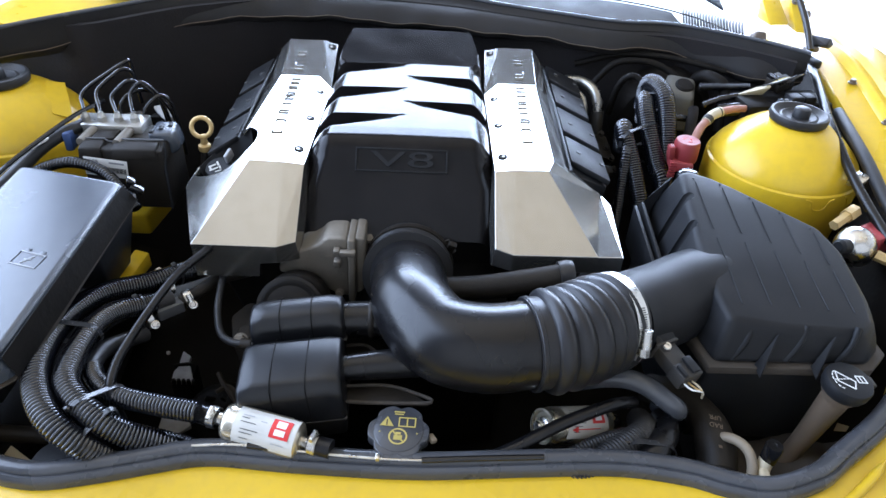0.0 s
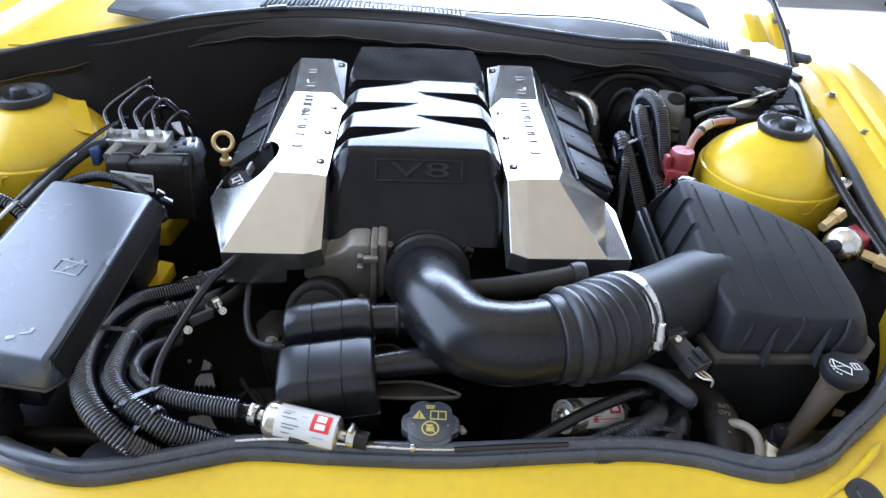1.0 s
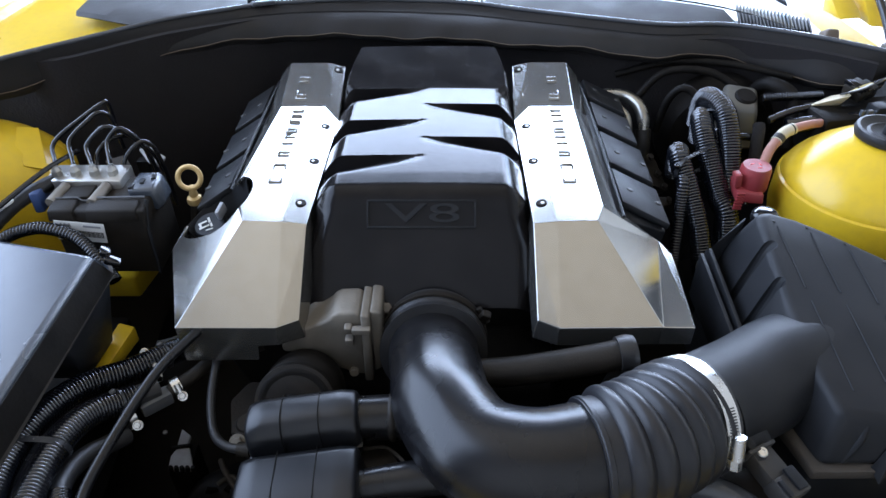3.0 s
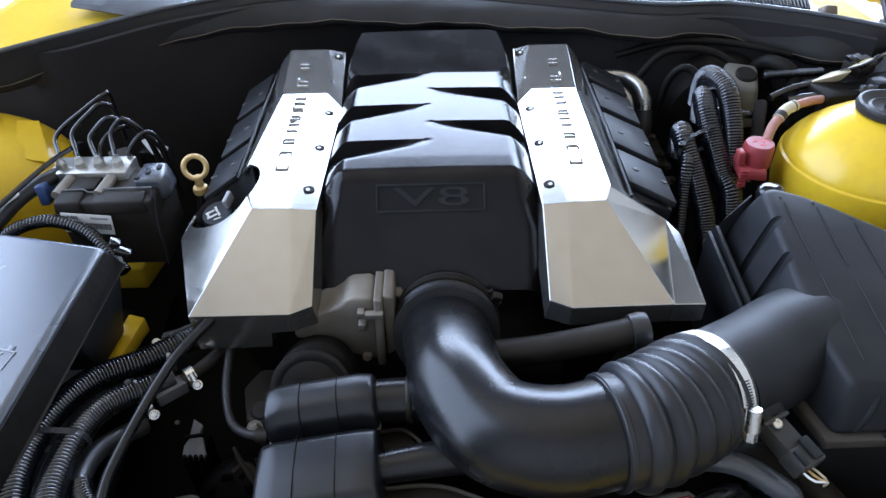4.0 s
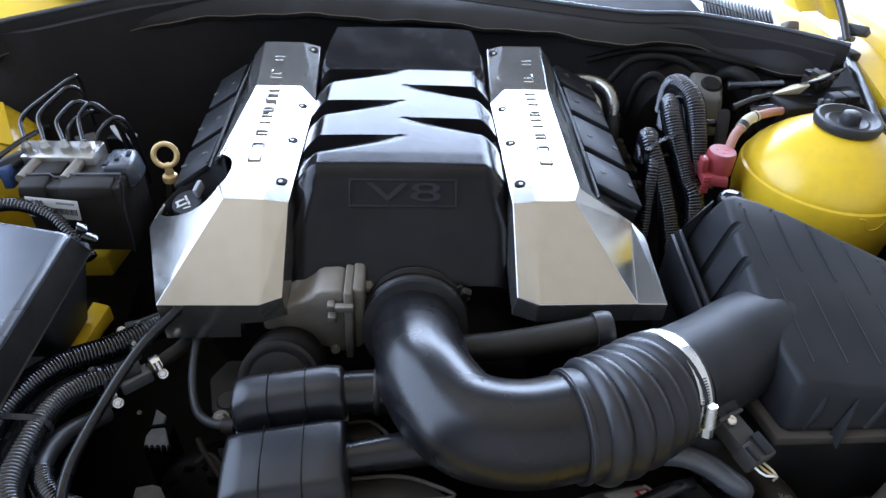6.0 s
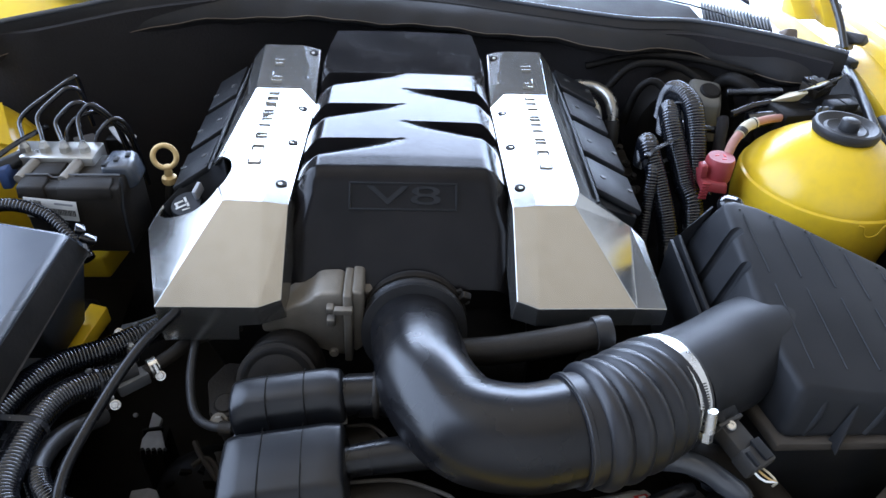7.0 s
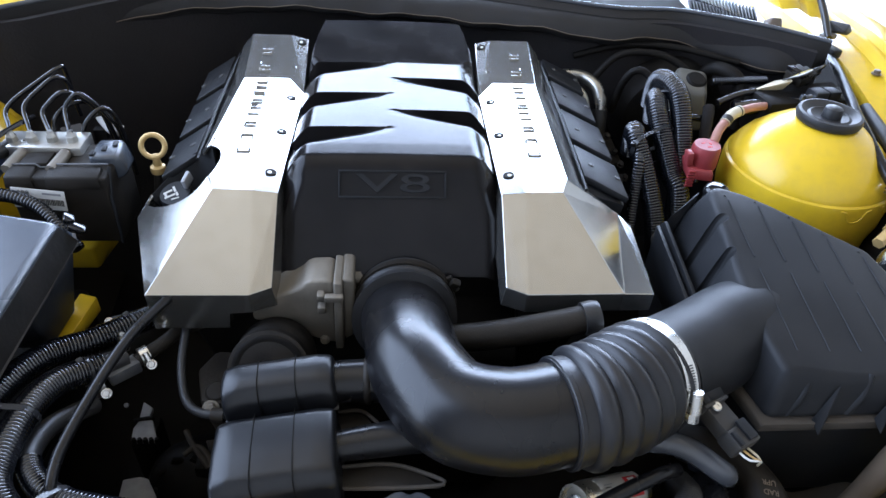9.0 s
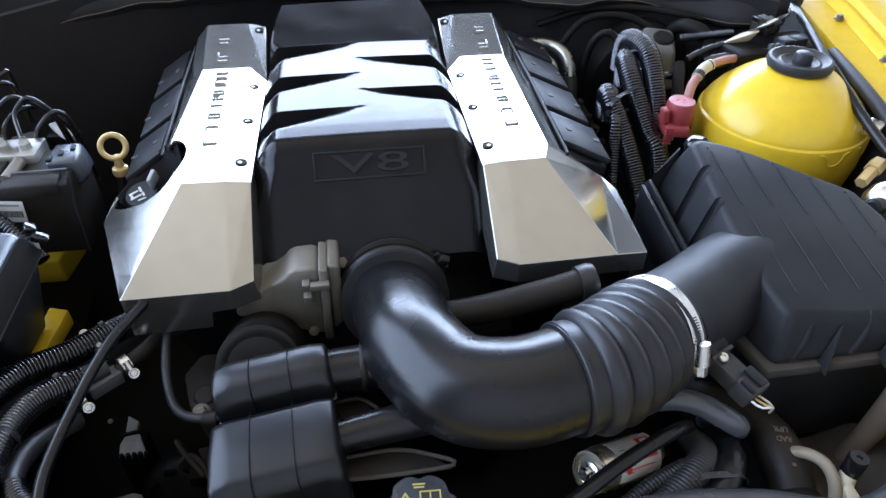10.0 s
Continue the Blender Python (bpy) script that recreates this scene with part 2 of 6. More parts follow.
def carved(bm, cutters):
    """The body with other bodies cut out of it."""
    me = bpy.data.meshes.new("tmp")
    bm.to_mesh(me)
    bm.free()
    ob = new("tmp", me)
    tools = []
    for c in cutters:
        cm = bpy.data.meshes.new("tmp")
        c.to_mesh(cm)
        c.free()
        tools.append(new("tmp", cm))
        mod = ob.modifiers.new("cut", "BOOLEAN")
        mod.object, mod.operation, mod.solver = tools[-1], "DIFFERENCE", "EXACT"
    bpy.context.view_layer.update()
    res = bpy.data.meshes.new_from_object(ob.evaluated_get(bpy.context.evaluated_depsgraph_get()))
    out = bmesh.new()
    out.from_mesh(res)
    for o in (ob, *tools):
        data = o.data
        bpy.data.objects.remove(o)
        bpy.data.meshes.remove(data)
    bpy.data.meshes.remove(res)
    return out


def prism(outline, z0, z1, bev=0.0, seg=2):
    bm = bmesh.new()
    a = [bm.verts.new((x, y, z0)) for x, y in outline]
    b = [bm.verts.new((x, y, z1)) for x, y in outline]
    n = len(a)
    bm.faces.new(a[::-1])
    bm.faces.new(b)
    for k in range(n):
        bm.faces.new((a[k], a[(k + 1) % n], b[(k + 1) % n], b[k]))
    bmesh.ops.recalc_face_normals(bm, faces=bm.faces)
    return soften(bm, bev, seg)


def sheet(rows, thick=0.0):
    """A surface through rows of points; given a thickness it becomes a closed shell."""
    bm = bmesh.new()
    g = [[bm.verts.new(q) for q in row] for row in rows]
    for a, b in zip(g, g[1:]):
        for k in range(len(a) - 1):
            bm.faces.new((a[k], a[k + 1], b[k + 1], b[k]))
    bmesh.ops.recalc_face_normals(bm, faces=bm.faces)
    if thick:
        bm.normal_update()
        low = {v: bm.verts.new(v.co - v.normal * thick) for row in g for v in row}
        rim = [e for e in bm.edges if len(e.link_faces) == 1]
        for f in bm.faces[:]:
            bm.faces.new([low[v] for v in reversed(f.verts)])
        for e in rim:
            a, b = e.verts
            bm.faces.new((a, b, low[b], low[a]))
        bmesh.ops.recalc_face_normals(bm, faces=bm.faces)
    return bm


def moved(bm, m):
    bmesh.ops.transform(bm, matrix=m, verts=bm.verts)
    return bm


def lettering(text, size, depth, m):
    """Raised characters in the built-in font, laid at the pose m."""
    cu = bpy.data.curves.new("text", "FONT")
    cu.body, cu.size, cu.extrude, cu.align_x, cu.align_y = text, size, depth, "CENTER", "CENTER"
    ob = new("text", cu)
    bpy.context.view_layer.update()
    me = bpy.data.meshes.new_from_object(ob.evaluated_get(bpy.context.evaluated_depsgraph_get()))
    bm = bmesh.new()
    bm.from_mesh(me)
    bpy.data.objects.remove(ob)
    bpy.data.curves.remove(cu)
    bpy.data.meshes.remove(me)
    return moved(bm, m)


def frame_on(at, xdir, normal):
    """A pose at a point of a face: x along xdir, z out of the face."""
    z = Vector(normal).normalized()
    x = (Vector(xdir) - z * Vector(xdir).dot(z)).normalized()
    y = z.cross(x)
    m = Matrix((x, y, z)).transposed().to_4x4()
    m.translation = at
    return m


def screw(at, normal, r, parent, material=STEEL, name="screw"):
    return part(name, lathe([(r, -0.002), (r, 0.002), (r * 0.8, 0.0032), (r * 0.45, 0.0032), (r * 0.4, 0.0014), (0, 0.0014)], at, normal, 12), material, parent)


def hex_bolt(at, normal, r, parent, material=STEEL):
    bm = lathe([(r * 1.35, -0.001), (r * 1.35, 0.001), (r * 1.0, 0.0012)], at, normal, 16)
    lathe([(r, 0.001), (r, r * 1.0), (r * 0.85, r * 1.15), (0, r * 1.15)], at, normal, 6, bm)
    return part("bolt", bm, material, parent)


def clamp_ring(at, axis, r, width, parent, screw_dir, material=STEEL, big=1.0):
    """A worm-drive hose clamp: band, slots, housing and screw."""
    a = Vector(axis).normalized()
    band = part("hose_clamp", lathe([(r, -width / 2), (r + 0.0012, -width / 2), (r + 0.0012, width / 2), (r, width / 2)], at, a, 40), material, parent, "bright steel worm-drive hose clamp")
    d = (Vector(screw_dir) - a * Vector(screw_dir).dot(a)).normalized()
    side = a.cross(d)
    c = Vector(at) + d * (r + 0.004)
    hb = sweep([c - side * width * 0.55 * big, c + side * width * 0.55 * big], width * 0.36 * big, 12, raw=True)
    part("clamp_housing", hb, material, band)
    sb = sweep([c + side * width * 0.5 * big, c + side * width * 1.05 * big], width * 0.30 * big, 6, raw=True)
    part("clamp_screw", sb, material, band)
    return band



# ---- the workshop ----
solo("floor", box((0, 2, -0.05), (14, 22, 0.1), 0), CONCRETE, "pale worn concrete workshop floor", "floor", kind="structure")
# walls and ceiling are unseen, toned for bounce light and reflections
WX, WY = 5.6, -4.6
WIN_Y, WIN_Z = (-2.1, 4.3), (0.1, 7.3)
_bm = box((WEST - 0.1, (WY + WIN_Y[0]) / 2, ROOF / 2), (0.2, WIN_Y[0] - WY, ROOF), 0)
box((WEST - 0.1, (WIN_Y[0] + WIN_Y[1]) / 2, WIN_Z[0] / 2), (0.2, WIN_Y[1] - WIN_Y[0], WIN_Z[0]), 0, bm=_bm)
box((WEST - 0.1, (WIN_Y[0] + WIN_Y[1]) / 2, (WIN_Z[1] + ROOF) / 2), (0.2, WIN_Y[1] - WIN_Y[0], ROOF - WIN_Z[1]), 0, bm=_bm)
box((WEST - 0.1, (WIN_Y[1] + 5.2) / 2, ROOF / 2), (0.2, 5.2 - WIN_Y[1], ROOF), 0, bm=_bm)
solo("wall_west", _bm, PLASTER, "dim workshop wall with a tall window opening", "wall", kind="structure")
# two pale walls out of view, added as reflectors
solo("wall_east", box((WX + 0.1, (DOOR_Y + WY) / 2, ROOF / 2), (0.2, DOOR_Y - WY + 0.2, ROOF), 0), PALE, "unseen pale wall added to bounce fill light", "wall", kind="structure")
solo("wall_south", box(((WX + WEST) / 2, WY - 0.1, ROOF / 2), (WX - WEST + 0.4, 0.2, ROOF), 0), PALE, "unseen pale wall added to bounce fill light", "wall", kind="structure")
_bm = box(((WX + WEST) / 2, DOOR_Y + 0.1, (DOOR_TOP + ROOF) / 2), (WX - WEST, 0.2, ROOF - DOOR_TOP), 0)
box(((WX + DOOR_X[1]) / 2, DOOR_Y + 0.1, DOOR_TOP / 2), (WX - DOOR_X[1], 0.2, DOOR_TOP), 0, bm=_bm)
box(((WEST + DOOR_X[0]) / 2, DOOR_Y + 0.1, DOOR_TOP / 2), (DOOR_X[0] - WEST, 0.2, DOOR_TOP), 0, bm=_bm)
solo("wall_north", _bm, PLASTER, "workshop wall with a tall open gate", "wall", kind="structure")
_cx, _cw = (WX + WEST) / 2, WX - WEST + 0.4
solo("ceiling", box((_cx, (WY + DOOR_Y) / 2, ROOF + 0.1), (_cw, DOOR_Y - WY + 0.4, 0.2), 0), CEIL, "plain warm workshop ceiling", "ceiling", kind="structure")

# ---- the car's body round the engine bay ----
car = thing("car", (0, 0, 0), "yellow sports car with its bonnet off the engine bay", "car")
SEAL_LINE = [(-0.80, 0.05), (-0.72, -0.15), (-0.60, -0.315), (-0.50, -0.397), (-0.44, -0.431), (-0.37, -0.449), (-0.31, -0.441), (-0.25, -0.426),
             (-0.19, -0.414), (-0.09, -0.420), (0.04, -0.424), (0.177, -0.416), (0.27, -0.413), (0.343, -0.423), (0.386, -0.437),
             (0.431, -0.443), (0.49, -0.424), (0.53, -0.397), (0.61, -0.342), (0.68, -0.26), (0.74, -0.13), (0.79, 0.05)]
_line = path([(x, y, 0.782) for x, y in SEAL_LINE], 0.02)


def nose_rows():
    """The painted front panel, from under the seal over the nose down to the bumper."""
    rows = []
    for q in _line:
        out = Vector((q.x * 0.9, q.y - 0.25, 0)).normalized()
        row = []
        for d, z in ((-0.011, 0.72), (-0.010, 0.772), (0.0, 0.778), (0.02, 0.780), (0.028, 0.778), (0.07, 0.775), (0.10, 0.769), (0.104, 0.766), (0.18, 0.745), (0.24, 0.70), (0.28, 0.62), (0.30, 0.45), (0.28, 0.20)):
            p = q + out * d
            lift = max(0.0, min(1.0, (abs(q.x) - 0.55) / 0.25))
            row.append((p.x, p.y, z + lift * 0.10 * (1 if z > 0.7 else 0.4)))
        rows.append(row)
    return rows


part("front_panel", sheet(nose_rows()), YELLOW, car, "dusty yellow painted lock panel and nose")


def rail_z(y):
    return 0.80 + 0.17 * max(0.0, min(1.0, (y + 0.42) / 0.85)) ** 0.8


def fender(side):
    rows = []
    for k in range(40):
        y = -0.30 + k * 0.05
        z = rail_z(y)
        inner = 0.745 + 0.055 * max(0.0, min(1.0, (y + 0.25) / 0.6))
        prof = [(inner - 0.006, z - 0.26), (inner - 0.004, z - 0.02), (inner, z - 0.004), (inner + 0.05, z), (inner + 0.058, z + 0.010), (inner + 0.066, z + 0.012), (inner + 0.072, z + 0.004),
                (inner + 0.082, z + 0.006), (inner + 0.09, z + 0.016), (inner + 0.12, z + 0.020), (inner + 0.15, z + 0.008), (inner + 0.17, z - 0.03), (inner + 0.18, z - 0.12), (inner + 0.175, 0.30)]
        rows.append([(side * x, y, zz) for x, zz in prof])
    return sheet(rows)


for _s in (-1, 1):
    part("fender", fender(_s), YELLOW, car, "yellow painted wing with a stepped flange")
    for _wx in (_s * 0.80,):
        w = part("wheel", lathe([(0.20, -0.11), (0.31, -0.11), (0.34, -0.08), (0.345, 0), (0.34, 0.08), (0.31, 0.11), (0.20, 0.11)], (_wx, 0.14, 0.345), (1, 0, 0), 48), TYRE, car, "black tyre")
    # inner wing beside the engine
    rows = []
    for k in range(28):
        y = -0.42 + k * 0.035
        x = 0.70 + 0.05 * max(0.0, min(1.0, (y + 0.2) / 0.5)) - (0.08 if y < -0.30 else 0.0)
        rows.append([(_s * (0.745 + 0.055 * max(0.0, min(1.0, (y + 0.25) / 0.6)) - 0.012), y, rail_z(y) - 0.012), (_s * (x + 0.012), y, 0.84 if y > -0.25 else 0.74), (_s * x, y, 0.70), (_s * (x - 0.1), y, 0.58), (_s * (x - 0.22), y, 0.50)])
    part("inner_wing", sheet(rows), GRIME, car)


def tower(cx, cy, side):
    """A pressed suspension tower with a rolled foot, and its black rubber cap."""
    prof = [(0.0, 0.955), (0.044, 0.955), (0.052, 0.9535), (0.072, 0.943), (0.093, 0.928), (0.112, 0.911), (0.1235, 0.897), (0.1290, 0.887), (0.1300, 0.8825), (0.1335, 0.880), (0.1350, 0.874),
            (0.1345, 0.83), (0.128, 0.80), (0.12, 0.70)]
    prof = [(r * 0.94, z) for r, z in prof]
    t = part("strut_tower", lathe(prof, (cx, cy, 0), (0, 0, 1), 72), YELLOW, car, "domed yellow suspension tower")
    for mid in ((-84, -52) if side > 0 else (-96,)):
        # scalloped tabs in the pressed foot
        line = [(cx + 0.1266 * math.cos(radians(mid + d)), cy + 0.1266 * math.sin(radians(mid + d)), z) for d, z in ((-11, 0.8765), (-7, 0.8735), (-5.5, 0.864), (-2.5, 0.858), (2.5, 0.858), (5.5, 0.864), (7, 0.8735), (11, 0.8765))]
        part("pressed_tab", sweep(line, 0.0013, 8, step=0.003), YELLOW, t, "rounded edge of a pressed tab")
    cap = thing("strut_cap", (cx, cy, 0.955), "round black rubber cap on the yellow suspension tower", "cap", "suspension tower caps")
    part("flange", lathe([(0.0, 0.953), (0.038, 0.953), (0.0455, 0.957), (0.0475, 0.964), (0.0455, 0.970), (0.0415, 0.971), (0.0375, 0.967), (0.031, 0.964), (0.027, 0.9655), (0.024, 0.963), (0.0, 0.962)], (cx, cy, 0), (0, 0, 1), 48), RUBBER, cap)
    part("centre_knob", lathe([(0.014, 0.962), (0.0135, 0.972), (0.012, 0.977), (0.008, 0.979), (0.0, 0.979)], (cx + side * 0.003, cy, 0), (0, 0, 1), 24), RUBBER, cap)
    return t


tower(0.655, 0.152, 1)
tower(-0.672, 0.175, -1)
# folded tab of the left tower
part("tower_tab", sheet([[(-0.614, 0.205, 0.948), (-0.600, 0.168, 0.940), (-0.580, 0.140, 0.919)], [(-0.590, 0.218, 0.940), (-0.573, 0.186, 0.929), (-0.556, 0.152, 0.906)]], 0.003), YELLOW, car)

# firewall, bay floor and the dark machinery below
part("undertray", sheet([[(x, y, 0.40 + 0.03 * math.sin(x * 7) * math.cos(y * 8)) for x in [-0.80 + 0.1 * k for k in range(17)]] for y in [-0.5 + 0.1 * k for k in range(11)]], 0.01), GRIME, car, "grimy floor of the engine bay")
part("side_apron", sheet([[(x, y, 0.69 - 0.25 * (y + 0.30) + 0.012 * math.sin(x * 60)) for x in [0.42 + 0.015 * k for k in range(15)]] for y in (-0.43, -0.38, -0.33, -0.29)], 0.006), RIM, car, "dusty brown apron beside the radiator")
part("fan_shroud", box((0.0, -0.435, 0.58), (0.9, 0.02, 0.30), 0.006), MATTE, car, "black plastic radiator shroud")

# rubber seal on the front panel
_sp = [(x, y, 0.788 + max(0, abs(x) - 0.55) * 0.38) for x, y in SEAL_LINE]
seal = thing("bonnet_seal", (0, -0.42, 0.78), "grey-black rubber bonnet seal on the yellow front panel", "seal")
part("bulb", sweep(_sp, 0.0138, step=0.012, prof=[(-1.0, -0.9), (-1.0, 0.1), (-0.8, 0.7), (-0.4, 1.0), (0.0, 1.0), (0.28, 0.86), (0.42, 0.60), (0.42, -0.9)]), SEAL, seal)
part("outer_lip", sweep(_sp, 0.0138, step=0.012, prof=[(0.43, -0.9), (0.43, 0.55), (0.62, 0.60), (0.85, 0.42), (1.0, 0.05), (1.05, -0.9)]), SEAL, seal)

# cowl: rubber lip, ridge and trough, with the windscreen behind
LIP = [(-0.80, 0.16, 0.965), (-0.66, 0.27, 0.975), (-0.535, 0.344, 0.985), (-0.429, 0.392, 0.992), (-0.276, 0.450, 0.997), (-0.134, 0.463, 0.994), (0.053, 0.459, 0.987), (0.248, 0.436, 0.981),
       (0.379, 0.410, 0.975), (0.484, 0.434, 0.968), (0.545, 0.436, 0.958), (0.585, 0.420, 0.948), (0.621, 0.400, 0.942), (0.667, 0.368, 0.940), (0.710, 0.362, 0.940), (0.765, 0.368, 0.942)]
RIDGE = [(-0.80, 0.17, 1.005), (-0.66, 0.27, 1.020), (-0.529, 0.354, 1.030), (-0.454, 0.405, 1.035), (-0.395, 0.440, 1.036), (-0.312, 0.483, 1.036), (-0.276, 0.500, 1.035), (-0.138, 0.536, 1.030), (0.055, 0.545, 1.022),
         (0.175, 0.514, 1.017), (0.292, 0.483, 1.013), (0.409, 0.463, 1.008), (0.512, 0.472, 1.005), (0.589, 0.449, 1.003), (0.668, 0.414, 1.000), (0.765, 0.368, 0.992)]
BACK = [(-0.80, 0.56, 1.00), (-0.73, 0.620, 1.012), (-0.65, 0.676, 1.012), (-0.55, 0.662, 1.012), (-0.39, 0.700, 1.012), (-0.33, 0.690, 1.012), (-0.10, 0.662, 1.012), (0.10, 0.628, 1.012), (0.23, 0.616, 1.012),
        (0.35, 0.617, 1.012), (0.42, 0.608, 1.012), (0.50, 0.578, 1.010), (0.56, 0.540, 1.008), (0.60, 0.495, 1.006), (0.645, 0.425, 1.002)]


def along(points):
    """The smooth line through points, as a function of x."""
    line = path(points, 0.008)

    def at(x):
        for a, b in zip(line, line[1:]):
            if a.x <= x <= b.x and b.x > a.x:
                return a.lerp(b, (x - a.x) / (b.x - a.x))
        return (line[0] if x < line[0].x else line[-1]).copy()
    return at


lip_at, ridge_at, back_at = along(LIP), along(RIDGE), along(BACK)
_xs = [-0.79 + 1.553 * k / 150 for k in range(151)]
_rows = [[] for _ in range(11)]
for _x in _xs:
    a, b = lip_at(_x), ridge_at(_x)
    wav = 0.0025 * math.sin(_x * 31) + 0.0015 * math.sin(_x * 73 + 1.0)
    for row, (f, dz, dy) in zip(_rows, ((0.05, -0.016, 0.012), (-0.01, -0.006, 0.003), (0.0, 0.0, 0.0), (0.10, 0.006, 0), (0.42, 0.008, 0), (0.60, 0.004, 0), (0.635, -0.003, 0), (0.67, 0.003, 0), (0.93, 0.001, 0), (1.0, 0.0, 0), (1.04, -0.008, 0.006))):
        q = a.lerp(b, f)
        row.append((_x, q.y + dy, q.z + dz + (wav if f < 0.2 else 0)))
part("firewall", sheet([[(x, max(0.315, min(0.53, ridge_at(x).y - 0.012)) + dy, z if z < 0.95 else ridge_at(x).z - 0.014) for x in [-0.78 + 0.02 * k for k in range(77)]] for z, dy in ((0.40, 0), (0.6, 0), (0.75, 0), (0.85, 0), (0.92, 0), (0.96, 0))], 0.012), FELT, car, "black felt covered bulkhead")
cowl_seal = thing("cowl_seal", (0, 0.45, 0.97), "wavy black rubber cowl seal along the bulkhead", "seal")
part("flap", sheet(_rows, 0.003), FLAP, cowl_seal)
part("lip_edge", sweep([(_rows[2][k][0], _rows[2][k][1] - 0.001, _rows[2][k][2]) for k in range(0, 151, 2)], 0.0007, 6, raw=True), NECK, cowl_seal, "brown worn edge of the lip")
part("bead", sweep([ridge_at(x) + Vector((0, 0.002, 0.003)) for x in _xs[::2]], 0.0036, 10, raw=True), BEAD, cowl_seal, "shiny rounded rubber bead")
part("clip", box((-0.291, 0.494, 1.0405), (0.042, 0.012, 0.008), 0.003, (0, 0, 25)), SEAL, cowl_seal)

grille = thing("air_inlet_grille", (0, 0.6, 1.0), "black plastic air inlet grille below the windscreen", "grille")


def front_of(x):
    """Front edge of the grille panel: under the bead, and drawing back from it at one end."""
    q = ridge_at(x)
    return Vector((x, q.y + 0.004 + max(0.0, -0.44 - x) * 1.25, q.z - 0.012))


COMBS = ((-0.335, 0.098, 0.0098, 0.62), (0.545, 0.664, 0.0052, 0.40))


def panel_back(x):
    """How far back the solid panel reaches: short of the combs."""
    return next((f for x0, x1, w, f in COMBS if x0 - 0.003 < x < x1 + 0.003), 1.0)


_px = [-0.66 + 0.01 * k for k in range(131)]
part("panel", sheet([[tuple(front_of(x).lerp(back_at(x), f * panel_back(x)) + Vector((0, 0, h))) for x in _px] for f, h in ((0, -0.006), (0.05, 0.0), (0.35, 0.002), (0.7, 0.003), (0.97, 0.0), (1.0, -0.004))], 0.004), FLAP, grille)
_x0, _x1, _w, _f = COMBS[0]
for k in range(int((_x1 - _x0) / _w) + 1):
    x = _x0 + k * _w
    a, b = front_of(x).lerp(back_at(x), _f - 0.25), back_at(x)
    part("slat", box(tuple((a + b) / 2 + Vector((0, 0, 0.004))), (_w * 0.55, (b - a).length, 0.008), 0.0008, (math.degrees(math.atan2(b.z - a.z, b.y - a.y)), 0, 0)), FLAP, grille)
for k in range(21):
    a = Vector((0.549, 0.486, 1.001)).lerp(Vector((0.654, 0.442, 1.001)), k / 20)
    b = Vector((0.577, 0.586, 1.003)).lerp(Vector((0.679, 0.513, 1.003)), k / 20)
    part("slat", box(tuple((a + b) / 2), (0.0030, (b - a).length, 0.008), 0.0008, (0, 0, -math.degrees(math.atan2(b.x - a.x, b.y - a.y)))), FLAP, grille)
part("end_block", hull([(0.668, 0.425, 0.99), (0.697, 0.420, 0.99), (0.671, 0.455, 1.0), (0.700, 0.448, 1.0), (0.674, 0.43, 1.016), (0.694, 0.43, 1.014)], 0.004), NECK, grille, "brown dusty end block")
shelf = part("cowl_shelf", sheet([[(x, y, z) for x in [-0.80 + 0.02 * k for k in range(20)]] for y, z in ((0.40, 0.975), (0.55, 0.985), (0.70, 0.99))], 0.004), YELLOW, car, "sunlit painted shelf beside the grille")
screen = thing("windscreen", (0, 0.75, 1.03), "raked windscreen glass above the cowl", "windscreen")
_gx = [-0.72 + 0.045 * k for k in range(31)]
part("glass", sheet([[(x, back_at(x).y + 0.006 + d * (1 - 0.0 * x), back_at(x).z + 0.002 + d * 0.52) for x in _gx] for d in (0, 0.2, 0.5, 0.85)], 0.005), LENS, screen).visible_shadow = False
# white sheet paints the glare seen through the glass and the grille comb
part("dashboard", sheet([[(x, back_at(x).y + d, z) for x in [-0.7 + 0.14 * k for k in range(11)]] for d, z in ((0.03, 0.985), (0.4, 1.0), (0.7, 0.98))], 0.02), WHITE, screen, "dashboard sheet painted white for the glare behind the glass")


# ---- the engine ----
engine = thing("engine", (0, 0.15, 0.42), "grimy black V8 engine block under its covers", "engine")
part("block", hull([(sx * x, y, z) for sx in (-1, 1) for x, y, z in ((0.16, -0.07, 0.42), (0.16, 0.42, 0.42), (0.30, -0.05, 0.80), (0.30, 0.40, 0.80), (0.22, -0.06, 0.885), (0.22, 0.40, 0.90))], 0.01), GRIME, engine)
part("front_cover", hull([(x, y, z) for x in (-0.17, 0.17) for y, z in ((-0.13, 0.45), (-0.06, 0.45), (-0.12, 0.74), (-0.06, 0.80))], 0.01), GRIME, engine)


def cover_shell(verts, faces, thick=0.0035, bev=0.0010):
    bm = bmesh.new()
    v = [bm.verts.new(q) for q in verts]
    for f in faces:
        bm.faces.new([v[i] for i in f])
    bmesh.ops.recalc_face_normals(bm, faces=bm.faces)
    up = sum(f.normal.z * f.calc_area() for f in bm.faces)
    if up < 0:
        bmesh.ops.reverse_faces(bm, faces=bm.faces)
    e = [x for x in bm.edges if len(x.link_faces) == 2 and x.calc_face_angle(0) > radians(2.5)]
    bmesh.ops.bevel(bm, geom=e, offset=bev, segments=2, affect="EDGES", profile=0.5, clamp_overlap=True)
    return bm


